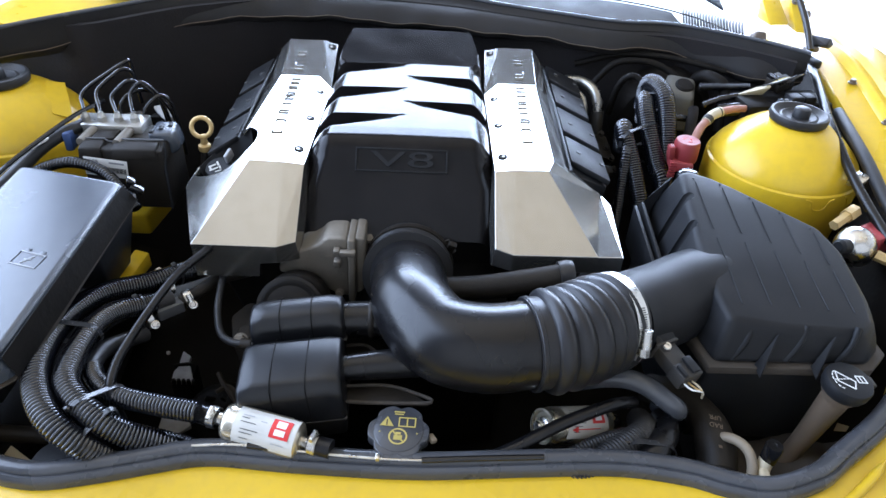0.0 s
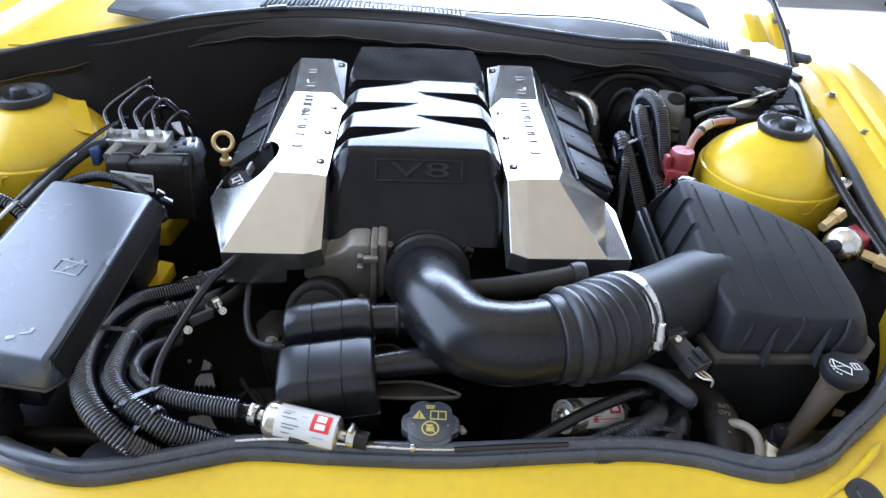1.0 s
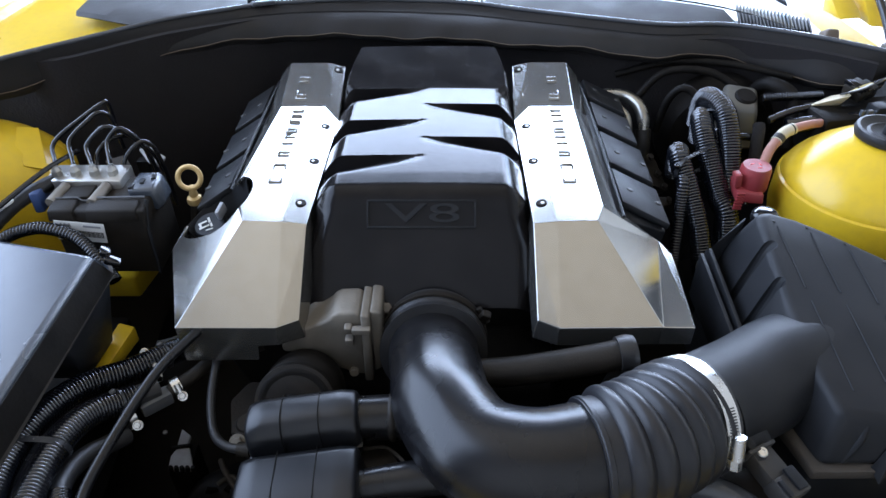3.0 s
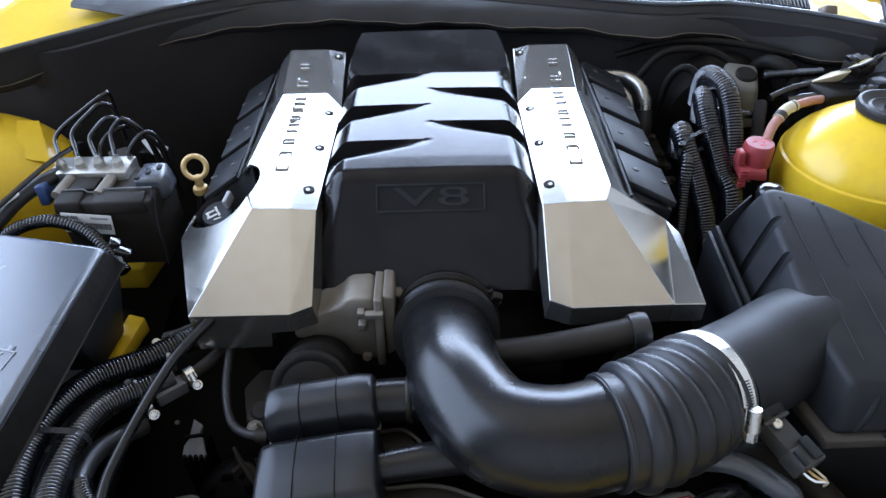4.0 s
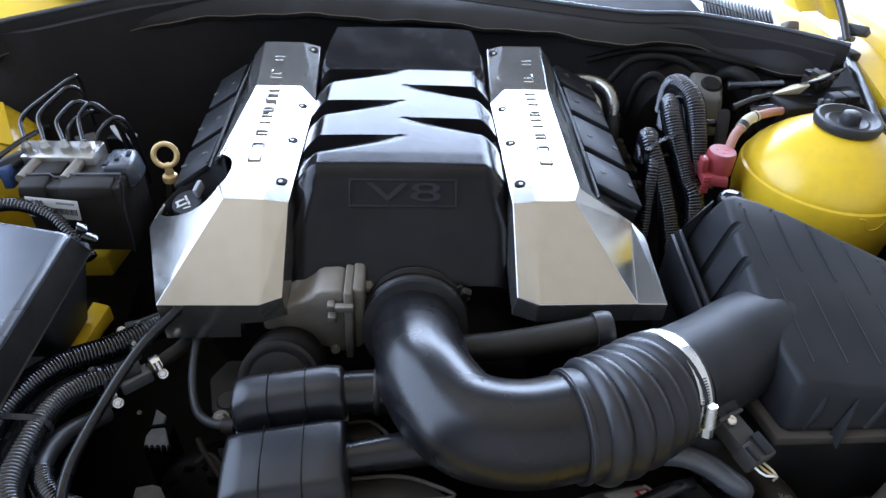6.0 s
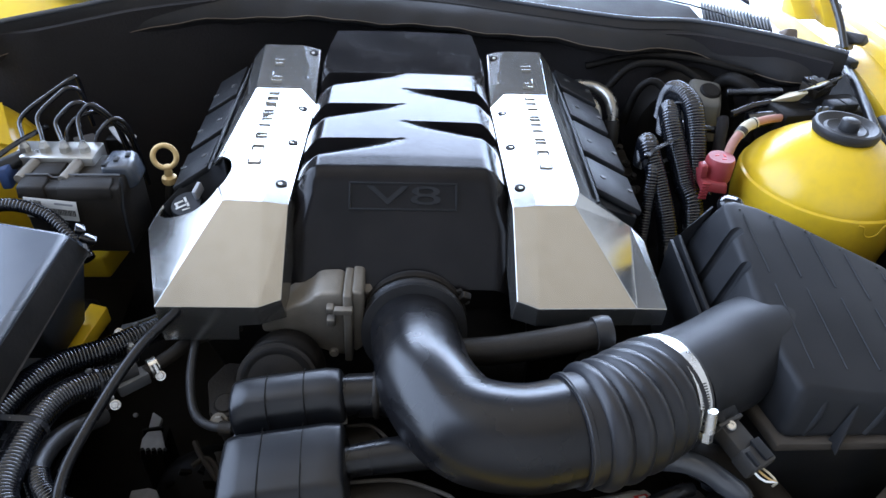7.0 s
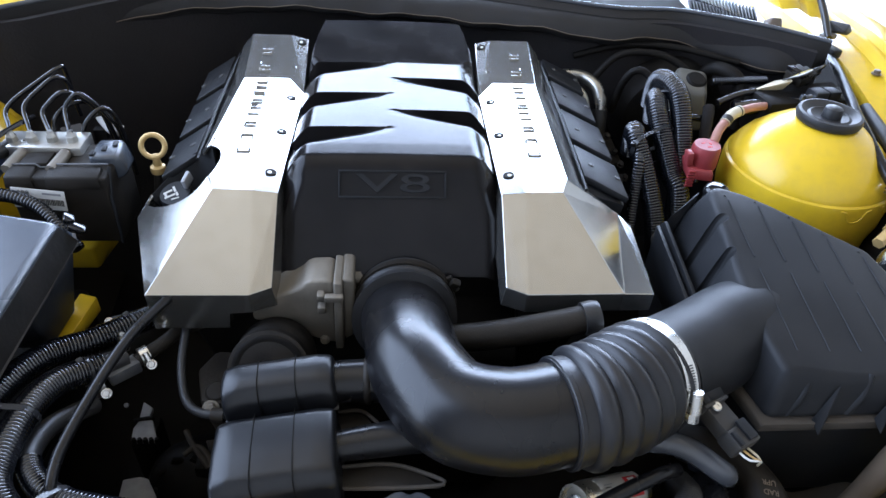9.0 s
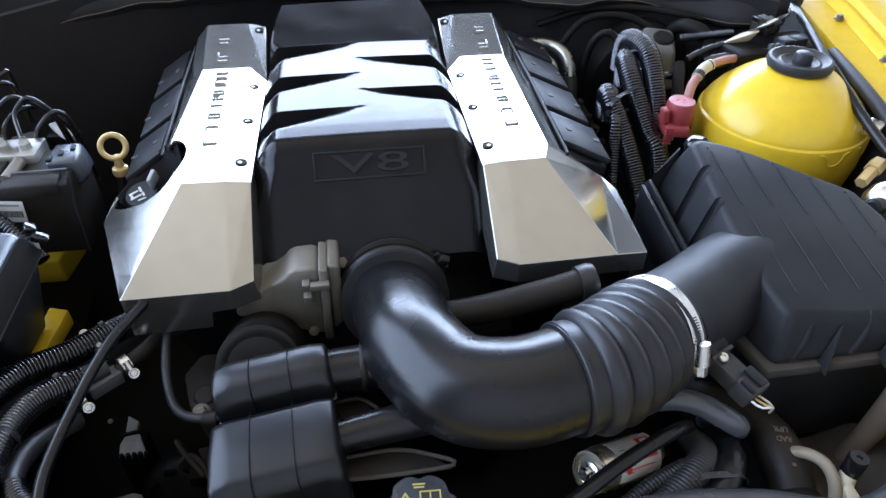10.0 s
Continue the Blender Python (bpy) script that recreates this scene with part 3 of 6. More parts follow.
BEND, REAR = 0.232, 0.272
COVER = dict(a0=(0.136, -0.042, 0.9445), a1=(0.165, -0.043, 0.951), a2=(0.213, -0.041, 0.949), b2=(0.224, -0.010, 0.948), b3=(0.247, 0.006, 0.931),
             c0=(0.134, BEND, 0.9430), c1=(0.160, REAR, 0.957), c2=(0.229, REAR, 0.955), c3=(0.252, REAR, 0.931),
             d0=(0.141, 0.385, 0.9680), d1=(0.168, 0.387, 0.978), d2=(0.231, 0.385, 0.975), d3=(0.249, 0.380, 0.955),
             e0=(0.136, -0.141, 0.880), e1=(0.160, -0.154, 0.880), e2=(0.276, -0.153, 0.881), e3=(0.308, -0.160, 0.887),
             q=(0.303, -0.006, 0.892), q2=(0.317, -0.030, 0.887),
             f0=(0.133, -0.138, 0.850), f1=(0.160, -0.1525, 0.852), f2=(0.276, -0.1515, 0.853), f3=(0.309, -0.158, 0.860), f4=(0.320, -0.030, 0.862),
             g0=(0.130, -0.040, 0.895), g1=(0.130, BEND, 0.895), g2=(0.136, 0.385, 0.90))
for _k in ("a1", "a2", "b2", "c1", "c2"):
    COVER[_k] = (COVER[_k][0], COVER[_k][1], 0.9485)
for _k in ("d1", "d2"):
    COVER[_k] = (COVER[_k][0], 0.387, COVER["c1"][2] + 0.0253)
RIGHT_FACES = ["a0 a1 c1 c0", "a1 a2 b2 c2 c1", "b2 b3 c3 c2", "c0 c1 d1 d0", "c1 c2 d2 d1", "c2 c3 d3 d2", "a0 e0 e1 a1", "a1 e1 e2 a2",
               "a2 e2 q b2", "q e2 e3 q2", "b2 q b3", "e0 f0 f1 e1", "e1 f1 f2 e2", "e2 f2 f3 e3", "e3 f3 f4 q2",
               "a0 c0 g1 g0", "c0 d0 g2 g1", "a0 g0 f0 e0"]
LEFT = dict(COVER)
LEFT.update(h0=(0.310, 0.018, 0.899), h05=(0.3125, 0.004, 0.894), h1=(0.299, -0.0105, 0.900), h15=(0.279, -0.0225, 0.910), h2=(0.258, -0.0295, 0.921), h22=(0.2395, -0.0275, 0.934), h25=(0.2245, -0.0135, 0.9485),
            h3=(0.2185, 0.010, 0.9485), h4=(0.2175, 0.034, 0.9485), h5=(0.224, 0.054, 0.9485), h55=(0.2375, 0.063, 0.9470), h6=(0.250, 0.064, 0.934),
            e2=(0.274, -0.154, 0.880), qL=(0.322, -0.014, 0.8840), f2=(0.274, -0.1515, 0.825), f4=(0.325, -0.014, 0.846), f5=(0.312, 0.018, 0.868), n1=(0.188, -0.1522, 0.827), n2=(0.185, -0.1524, 0.850))
_hole = path([LEFT[k] for k in ("h0", "h05", "h1", "h15", "h2", "h22", "h25", "h3", "h4", "h5", "h55", "h6")], 0.005)
_crease = min(range(len(_hole)), key=lambda k: (_hole[k] - Vector(LEFT["h25"])).length)
for _k in [k for k in LEFT if k[0] == "h"]:
    del LEFT[_k]
for _k, _q in enumerate(_hole):
    z = _q.z if _k > len(_hole) - 5 else 0.9485 if _k > _crease else min(0.9485, 0.949 - 0.665 * (_q.x - 0.213) + 0.252 * (_q.y + 0.041))
    LEFT["h%02d" % _k] = (_q.x, _q.y, z)
_hn = ["h%02d" % k for k in range(len(_hole))]
LEFT_FACES = ["a0 a1 c1 c0", "a1 a2 " + " ".join(_hn[_crease:-2]) + " c2 c1", " ".join(_hn[-3:]) + " c3 c2", "c0 c1 d1 d0", "c1 c2 d2 d1", "c2 c3 d3 d2", "a0 e0 e1 a1", "a1 e1 e2 a2",
              "a2 e2 qL " + " ".join(_hn[:_crease + 1]), "e0 f0 f1 e1", "e1 f1 n2 n1 f2 e2", "e2 f2 f4 qL", "qL f4 f5 h00", "a0 c0 g1 g0", "c0 d0 g2 g1", "a0 g0 f0 e0"]


def rail_cover(side, table, faces, label):
    names = list(table)
    verts = [(side * x, y, z) for x, y, z in table.values()]
    ob = thing("coil_cover", (side * 0.19, 0.1, 0.87), label, "engine cover", "silver engine covers")
    body = part("shell", cover_shell(verts, [[names.index(n) for n in f.split()] for f in faces]), SILVER, ob, flat=True)
    body.modifiers.new("thickness", "SOLIDIFY").thickness = 0.003
    for y, z in ((0.0, 0.9466), (0.104, 0.9463), (0.208, 0.9460), (0.300, 0.9535), (0.370, 0.9675)):
        n = (-side * 0.14, 0 if y < BEND else -0.21, 1)
        at = Vector((side * 0.150, y, z)) + Vector(n) * 0.0006
        # black disc on the surface, painting the shadow inside the screw hole
        well = part("screw_well_shade", lathe([(0.0070, 0.0004), (0.0066, 0.0009), (0.0062, 0.0010), (0.0058, 0.0006), (0, 0.0005)], at, n, 20), FELT, ob, "black disc painted in as the shade of a screw well")
        part("screw", lathe([(0.0026, 0), (0.0023, 0.0008), (0.0014, 0.0010), (0.0010, 0.0006), (0, 0.0006)], at + Vector((side * 0.0012, -0.0014, 0.0006)), n, 12), STEEL, well)
    # raised maker's lettering, as plain bars
    strokes = ((0.0, -0.0095, 0.0165, 0.0020), (0.0, 0.0095, 0.0165, 0.0020), (0.0076, 0.0, 0.0020, 0.0205), (-0.0076, 0.0, 0.0020, 0.0205), (0.0, 0.0, 0.0150, 0.0020))
    for k in range(9):
        y = 0.056 + k * 0.0348
        x = 0.190 + 0.012 * (y / 0.34)
        tip = 12.4 if y > REAR else 0.0
        for u, v, w, h in [strokes[i] for i in ((0, 2, 3), (2, 3, 4), (0, 2, 4), (0, 1), (0, 4, 3), (0, 1, 2), (0, 3), (0, 2, 4), (1, 4))[k]]:
            z = 0.9483 + 0.22 * max(0.0, y + v - REAR)
            part("raised_mark", box((side * (x + u), y + v, z), (w, h, 0.0046), 0.0004, (tip, 0, 0)), SILVER, ob, "embossed bar")
    return ob


rail_cover(1, COVER, RIGHT_FACES, "faceted satin silver plastic coil cover on the engine")
rail_cover(-1, LEFT, LEFT_FACES, "faceted satin silver coil cover cut out round the oil filler")


def centre_cover():
    """The ribbed black intake cover: a moulded height field with wedge-shaped undercuts from either side."""
    left, right, edge = (0.070, 0.172, 0.278), (0.120, 0.224), 0.1315
    ys = [0.000 + 0.004 * k for k in range(99)]
    for w in left + right:
        ys = [y for y in ys if abs(y - w) > 0.0022] + [w - 0.0012, w + 0.0004, w + 0.003]
    ys = sorted(ys) + [0.3924]
    xs = [-edge + edge * 2 * k / 60 for k in range(61)]

    def z_at(x, y):
        z = 0.976 + 0.215 * max(0.0, y - 0.279) - 0.025 * max(0.0, 0.026 - y)
        for walls, sgn in ((left, -1), (right, 1)):
            for w in walls:
                u = max(0.0, (sgn * x + 0.004) / (edge - 0.004 + 0.004))
                if u > 0 and y < w:
                    depth = 0.027 * min(1.0, u * 1.15) ** 1.25 * (1 - 0.55 * max(0.0, (u - 0.84) / 0.16) ** 1.5)
                    length = 0.012 + 0.040 * u
                    z -= depth * max(0.0, 1 - (w - y) / length) ** 1.2
        start = 0.104 + 0.020 * max(0.0, min(1.0, (y - 0.268) / 0.02))
        e = max(0.0, (abs(x) - start) / (edge - start))
        return z - 0.026 * e ** 1.6 - 0.0012 * (x / 0.1) ** 2

    rows = []
    for y, drop in ((-0.098, 0.115), (-0.094, 0.108), (-0.052, 0.055), (-0.0245, 0.0215), (-0.0205, 0.0155), (-0.0155, 0.0085), (-0.009, 0.0035), (-0.004, 0.0008)):
        rows.append([(x * (1 + 0.12 * max(0.0, min(1.0, (drop - 0.020) / 0.030))), y + 0.010 * max(0.0, (abs(x) - 0.104) / 0.0275) ** 2, z_at(x, 0.0) - drop) for x in xs])
    for y in ys:
        rows.append([(x * (1 - 0.10 * max(0.0, (y - 0.30) / 0.092) ** 2), y, z_at(x, y)) for x in xs])
    rows.append([(x * 0.90, ys[-1] + 0.0002, z_at(x, ys[-1]) - 0.05) for x in xs])
    rows = [[(r[0][0] * 1.0, r[0][1], r[0][2] - 0.06)] + r + [(r[-1][0], r[-1][1], r[-1][2] - 0.06)] for r in rows]
    return sheet(rows)


inlet = thing("intake_cover", (0, 0.15, 0.88), "ribbed satin black plastic intake cover marked V8", "engine cover")
part("shell", centre_cover(), BLACK, inlet)
_face = Vector((0, -0.79, 0.63))
_up = Vector((0, 0.63, 0.79))


def on_front(x, h):
    """A point on the cover's sloping front, h metres up from the badge's middle."""
    return Vector((0.002 + x, -0.0283, 0.9496)) + _up * h


_fm = frame_on(on_front(0, 0), (1, 0, 0), _face)
for _u, _v, _w, _h in ((0, 0.0160, 0.132, 0.0022), (0, -0.0160, 0.132, 0.0022), (-0.065, 0, 0.0022, 0.0300), (0.065, 0, 0.0022, 0.0300)):
    part("badge_frame", moved(box((_u, _v, 0.0008), (_w, _h, 0.0034), 0.0006), _fm), MATTE, inlet)
part("badge_text", lettering("V8", 0.033, 0.0032, _fm @ Matrix.Translation((0.002, 0, 0.0003)) @ Matrix.Diagonal((2.55, 0.98, 1, 1))), MATTE, inlet, "raised V8 lettering")


def coil_row(side, first, pads):
    ob = thing("ignition_coil_cover", (side * 0.29, 0.17, 0.82), "stepped black plastic ignition coil housing beside the silver cover", "engine part", "ignition coil covers")
    part("base", hull([(side * x, y, z) for x, y, z in ((0.250, first + 0.010, 0.918 + 0.03 * first), (0.255, 0.385, 0.930), (0.318 if side > 0 else 0.300, first + 0.012, 0.894 + 0.03 * first), (0.330 if side > 0 else 0.312, 0.39, 0.906), (0.25, first + 0.012, 0.84), (0.25, 0.40, 0.85), (0.31 if side > 0 else 0.295, first + 0.014, 0.83), (0.32 if side > 0 else 0.305, 0.38, 0.84))], 0.003), MATTE, ob)
    nrm = Vector((side * 0.32, 0, 0.95)).normalized()
    for k, (y0, y1) in enumerate(pads):
        def P(u, y, h):
            base = Vector((side * (0.257 + u * (0.064 if side > 0 else 0.046) + 0.012 * y), y, 0.921 + 0.03 * y - u * 0.021))
            return base + nrm * h
        skew = -0.026
        pts = [P(u, y + skew * u, h) for u in (0.03, 0.98) for y in (y0, y1) for h in (-0.004, 0.0055)]
        pad = part("pad", hull(pts, 0.0022), MATTE, ob)
        for u, yy in ((0.30, y0 + 0.034), (0.88, y0 + 0.020)):
            screw(P(u, yy, 0.0036), nrm, 0.0050, pad, INK)
            # lighter grey nub stands for the highlight on the black screw
            part("screw_glint", lathe([(0.0024, 0), (0.0022, 0.0012), (0, 0.0014)], P(u, yy + 0.001, 0.0052), nrm, 10), DULL, pad)
    part("edge_strip", sweep([(side * 0.2545, first - 0.004, 0.929 + 0.03 * first), (side * 0.2565, 0.2, 0.9375), (side * 0.254, 0.375, 0.944)], 0.0022, 8, raw=True), MATTE, ob)
    return ob


coil_row(1, 0.0, ((0.036, 0.118), (0.134, 0.224), (0.242, 0.322), (0.338, 0.405)))
coil_row(-1, 0.060, ((0.072, 0.156), (0.172, 0.268), (0.285, 0.385)))

# oil filler under the cut-out, and the dipstick
filler = thing("oil_filler_cap", (-0.272, -0.005, 0.86), "black oil filler cap with a pale printed top", "cap")
part("neck", lathe([(0.020, 0.83), (0.020, 0.880), (0.0, 0.880)], (-0.280, 0.028, 0), (0, 0, 1), 28), MATTE, filler)
part("cap", lathe([(0.021, -0.022), (0.022, -0.004), (0.020, 0.0), (0.0, 0.0)], (-0.282, 0.025, 0.898), (-0.15, -0.25, 1), 32), MATTE, filler)
_om = frame_on((-0.282, 0.025, 0.8983), (1, 0, 0.15), (-0.15, -0.25, 1))
part("grip", moved(box((0.017, 0.012, 0.008), (0.006, 0.020, 0.015), 0.002, (0, 0, -14)), _om), GREY, filler, "pale grip tab")
for _u, _v, _w, _h, _r in ((-0.010, 0.002, 0.012, 0.003, 25), (-0.006, -0.006, 0.014, 0.003, 25), (-0.002, 0.006, 0.003, 0.010, 25), (0.002, -0.011, 0.010, 0.002, 15), (-0.012, -0.003, 0.003, 0.007, 25), (0.003, -0.003, 0.003, 0.007, 25)):
    part("print", moved(box((_u, _v, 0.0002), (_w, _h, 0.0006), 0.0001, (0, 0, _r)), _om), PAPER, filler, "worn white oil can print")
part("well_wall", sheet([[(-0.236, 0.066, 0.946), (-0.250, 0.074, 0.937), (-0.266, 0.076, 0.926), (-0.288, 0.062, 0.910), (-0.304, 0.036, 0.900), (-0.311, 0.016, 0.897)],
                         [(-0.234, 0.060, 0.925), (-0.248, 0.066, 0.915), (-0.262, 0.067, 0.905), (-0.280, 0.054, 0.892), (-0.294, 0.032, 0.885), (-0.300, 0.014, 0.882)],
                         [(-0.232, 0.050, 0.88), (-0.246, 0.056, 0.875), (-0.258, 0.056, 0.87), (-0.272, 0.046, 0.865), (-0.286, 0.028, 0.86), (-0.292, 0.012, 0.86)]], 0.004), MATTE, filler, "curved black wall of the filler well")
part("well", hull([(-0.222, 0.07, 0.872), (-0.222, -0.03, 0.872), (-0.300, -0.03, 0.866), (-0.30, 0.06, 0.866), (-0.225, 0.07, 0.84), (-0.30, 0.06, 0.84), (-0.30, -0.03, 0.84), (-0.225, -0.03, 0.84)], 0.004), GRIME, filler)

dip = thing("dipstick", (-0.318, 0.078, 0.84), "golden brown dipstick ring handle on its tube", "dipstick")
_bm = bmesh.new()
_ring = [Vector((-0.318 + 0.0155 * math.cos(a), 0.081 + 0.0155 * 0.42 * math.sin(a), 0.9345 + 0.0150 * 0.9 * math.sin(a))) for a in (2 * math.pi * k / 36 for k in range(37))]
part("ring", sweep(_ring, 0.0036, 12, raw=True, cap=False, bm=_bm), BRASS, dip)
part("shank", lathe([(0.0052, 0.906), (0.0058, 0.911), (0.005, 0.916), (0.0046, 0.924)], (-0.316, 0.076, 0), (0, 0, 1), 16), BRASS, dip)
part("stop", lathe([(0.0, 0.897), (0.0095, 0.898), (0.0105, 0.902), (0.0095, 0.907), (0.005, 0.909)], (-0.316, 0.075, 0), (0, 0, 1), 20), BRASS, dip)
part("tube", sweep([(-0.316, 0.075, 0.899), (-0.320, 0.070, 0.872), (-0.318, 0.065, 0.84), (-0.305, 0.05, 0.72)], 0.0062, 12), DUST, dip)

# throttle body and the intake tube
throttle = thing("throttle_body", (-0.06, -0.09, 0.80), "dirty cast aluminium throttle body behind the intake tube", "engine part")


def cast_plate(outline, y0, y1, bev):
    """A casting with the given x, z outline between two depths, its rim rounded."""
    bm = prism([(x, -z) for x, z in outline], 0.0, y1 - y0, bev, 3)
    return moved(bm, Matrix.Translation((0, y0, 0)) @ Matrix.Rotation(radians(-90), 4, "X"))


part("bore", lathe([(0.051, 0.0), (0.051, 0.05), (0.0, 0.05)], (0.012, -0.062, 0.818), (0, -1, 0.12), 36), ALU, throttle)
part("flange", cast_plate([(-0.058, 0.772), (0.070, 0.766), (0.074, 0.845), (0.066, 0.862), (0.046, 0.866), (-0.030, 0.870), (-0.052, 0.866), (-0.060, 0.85)], -0.092, -0.068, 0.005), ALU, throttle)
part("gear_cover", cast_plate([(-0.166, 0.829), (-0.164, 0.820), (-0.118, 0.816), (-0.108, 0.806), (-0.100, 0.792), (-0.080, 0.783), (-0.066, 0.780), (-0.066, 0.882), (-0.074, 0.885), (-0.092, 0.884), (-0.100, 0.880), (-0.106, 0.872), (-0.115, 0.867), (-0.128, 0.863), (-0.145, 0.851)], -0.134, -0.088, 0.006), ALU, throttle)
part("seam_rib", cast_plate([(-0.068, 0.776), (-0.058, 0.776), (-0.056, 0.884), (-0.066, 0.886)], -0.140, -0.086, 0.0025), ALU, throttle)
part("motor_housing", cast_plate([(-0.057, 0.782), (-0.046, 0.790), (-0.043, 0.84), (-0.043, 0.882), (-0.057, 0.884)], -0.131, -0.080, 0.004), ALU, throttle)
part("clip_lug", box((-0.066, -0.141, 0.864), (0.022, 0.008, 0.010), 0.002, (12, 0, 0)), ALU, throttle)
part("clip_lug", box((-0.081, -0.139, 0.846), (0.010, 0.010, 0.013), 0.002, (12, 0, 0)), ALU, throttle)
part("clip_lug", box((-0.081, -0.139, 0.866), (0.009, 0.010, 0.009), 0.002, (12, 0, 0)), ALU, throttle)
hex_bolt((-0.040, -0.094, 0.858), (0, -0.8, 0.6), 0.0062, throttle, ALU)
hex_bolt((0.064, -0.094, 0.852), (0, -0.8, 0.6), 0.0058, throttle, ALU)
hex_bolt((-0.081, -0.136, 0.789), (0, -0.9, 0.3), 0.0046, throttle, ALU)

AXIS = [(0.018, -0.103, 0.824), (0.0175, -0.1525, 0.837), (0.0225, -0.203, 0.8545), (0.031, -0.2575, 0.868), (0.0625, -0.309, 0.872), (0.113, -0.3275, 0.876), (0.1645, -0.320, 0.877), (0.209, -0.3055, 0.8755), (0.2495, -0.280, 0.8715), (0.290, -0.254, 0.8645), (0.330, -0.232, 0.859)]
_full = path(AXIS, 0.003)
tube = thing("intake_tube", (0.05, -0.25, 0.81), "smooth black curved air intake tube with a ribbed bellows", "intake tube")
S1 = next(i for i, q in enumerate(_full) if q.x > 0.166)
S2 = next(i for i, q in enumerate(_full) if q.x > 0.267)
part("elbow", sweep(_full[6:S1 + 1], lambda s: 0.0512 + 0.0022 * max(0.0, 1 - s / 0.05), 56, raw=True), TUBE, tube)


def bellows_radius(s):
    """A plain collar with a rolled front edge, then five full folds."""
    if s < 0.017:
        return 0.0560 if 0.002 < s < 0.006 else 0.0543
    u = (s - 0.017) / 0.0186
    return 0.0562 + 0.0066 * abs(math.sin(math.pi * u)) ** 0.9


part("bellows", sweep(path(_full[S1 - 2:S2 + 1:3], 0.0010), bellows_radius, 56, raw=True), BELLOWS, tube, "ribbed black rubber bellows")
part("cuff", sweep(_full[2:17], lambda s: 0.0612 + (0.002 if s < 0.006 or 0.018 < s < 0.026 or s > 0.038 else 0), 44, raw=True), RUBBER, tube, "dusty rubber cuff at the throttle body")
_t = (_full[S2] - _full[S2 - 3]).normalized()
_tc = (_t + Vector((0.09, -0.14, -0.02))).normalized()
clamp_ring(_full[S2] + _t * 0.004, _tc, 0.0596, 0.0165, tube, (0.45, -0.72, 0.30), STEEL, 1.25)
for _k in range(9):
    an = radians(-52 + _k * 2.6)
    _d = Vector((0.55, -0.80, 0.0)) * math.cos(an) + Vector((0, 0, 1)) * math.sin(-an)
    _d = (_d - _tc * _d.dot(_tc)).normalized()
    part("clamp_slot", moved(box((0, 0, 0), (0.0095, 0.0013, 0.0006), 0), frame_on(_full[S2] + _t * 0.004 + _d * 0.0610, _tc, _d)), INK, tube)
part("end_lip", sweep([_full[S2] + _t * 0.004 + _tc * k for k in (0.0065, 0.009, 0.011, 0.0125)], 0.0598, 40, raw=True), RUBBER, tube)
_t0 = (_full[8] - _full[5]).normalized()
clamp_ring(_full[6], _t0, 0.0632, 0.010, tube, (0.85, -0.1, 0.5), DUST, 1.3)
part("cuff_tab", box((0.076, -0.116, 0.862), (0.012, 0.010, 0.022), 0.003, (20, 25, 0)), DUST, tube)
part("collar_mark", moved(box((0, 0, 0), (0.012, 0.0022, 0.0016), 0.0006), frame_on(_full[S1 + 4] + Vector((0.006, 0.013, 0.0535)), (0.85, 0.5, 0), (0.1, 0.2, 1))), BELLOWS, tube)
part("seam_line", sweep([_full[i] + Vector((0, -0.030, -0.0420)) for i in range(60, S1, 4)], 0.0016, 6, raw=True), TUBE, tube)

# air filter box with its neck
airbox = thing("air_filter_box", (0.48, -0.14, 0.70), "large dull black plastic air filter box with ribbed lid", "air filter box")
TOP = [(0.411, -0.020), (0.424, -0.014), (0.455, -0.024), (0.485, -0.040), (0.555, -0.090), (0.590, -0.108), (0.606, -0.150), (0.607, -0.225), (0.598, -0.268), (0.578, -0.284), (0.482, -0.288), (0.412, -0.282), (0.404, -0.240), (0.402, -0.160)]
SKIRT = [(0.378, 0.015, 0.840), (0.44, 0.050, 0.84), (0.50, 0.035, 0.84), (0.575, -0.03, 0.84), (0.615, -0.12, 0.84), (0.622, -0.270, 0.834), (0.590, -0.300, 0.836), (0.395, -0.304, 0.838), (0.372, -0.17, 0.83)]
TOP = [(x, y, 0.948 + 0.20 * y - 0.08 * (x - 0.42)) for x, y in TOP]
_cuts = [sweep([(x + 0.030, y + 0.002, 0.955), (x + 0.004, y, 0.931), (x - 0.008, y - 0.003, 0.89), (x - 0.026, y - 0.008, 0.83)], 0.0078, 14) for x, y in ((0.403, -0.070), (0.402, -0.121))]
part("lid", carved(hull(TOP + SKIRT, 0.009, 4, 14), _cuts), MATTE, airbox, "black ribbed lid", crease=25)
part("rim", hull([(0.5 + (x - 0.5) * 1.05, -0.13 + (y + 0.13) * 1.03, z - d) for x, y, z in SKIRT for d in (0.0, 0.012)], 0.002), RIM, airbox, "dusty flange between lid and tray")
part("tray", hull([(0.5 + (x - 0.5) * 0.97, -0.13 + (y + 0.13) * 0.95, z - d) for x, y, z in SKIRT for d in (0.010, 0.15)], 0.006), MATTE, airbox)


def lid_z(x, y):
    return 0.9484 + 0.20 * y - 0.08 * (x - 0.42)


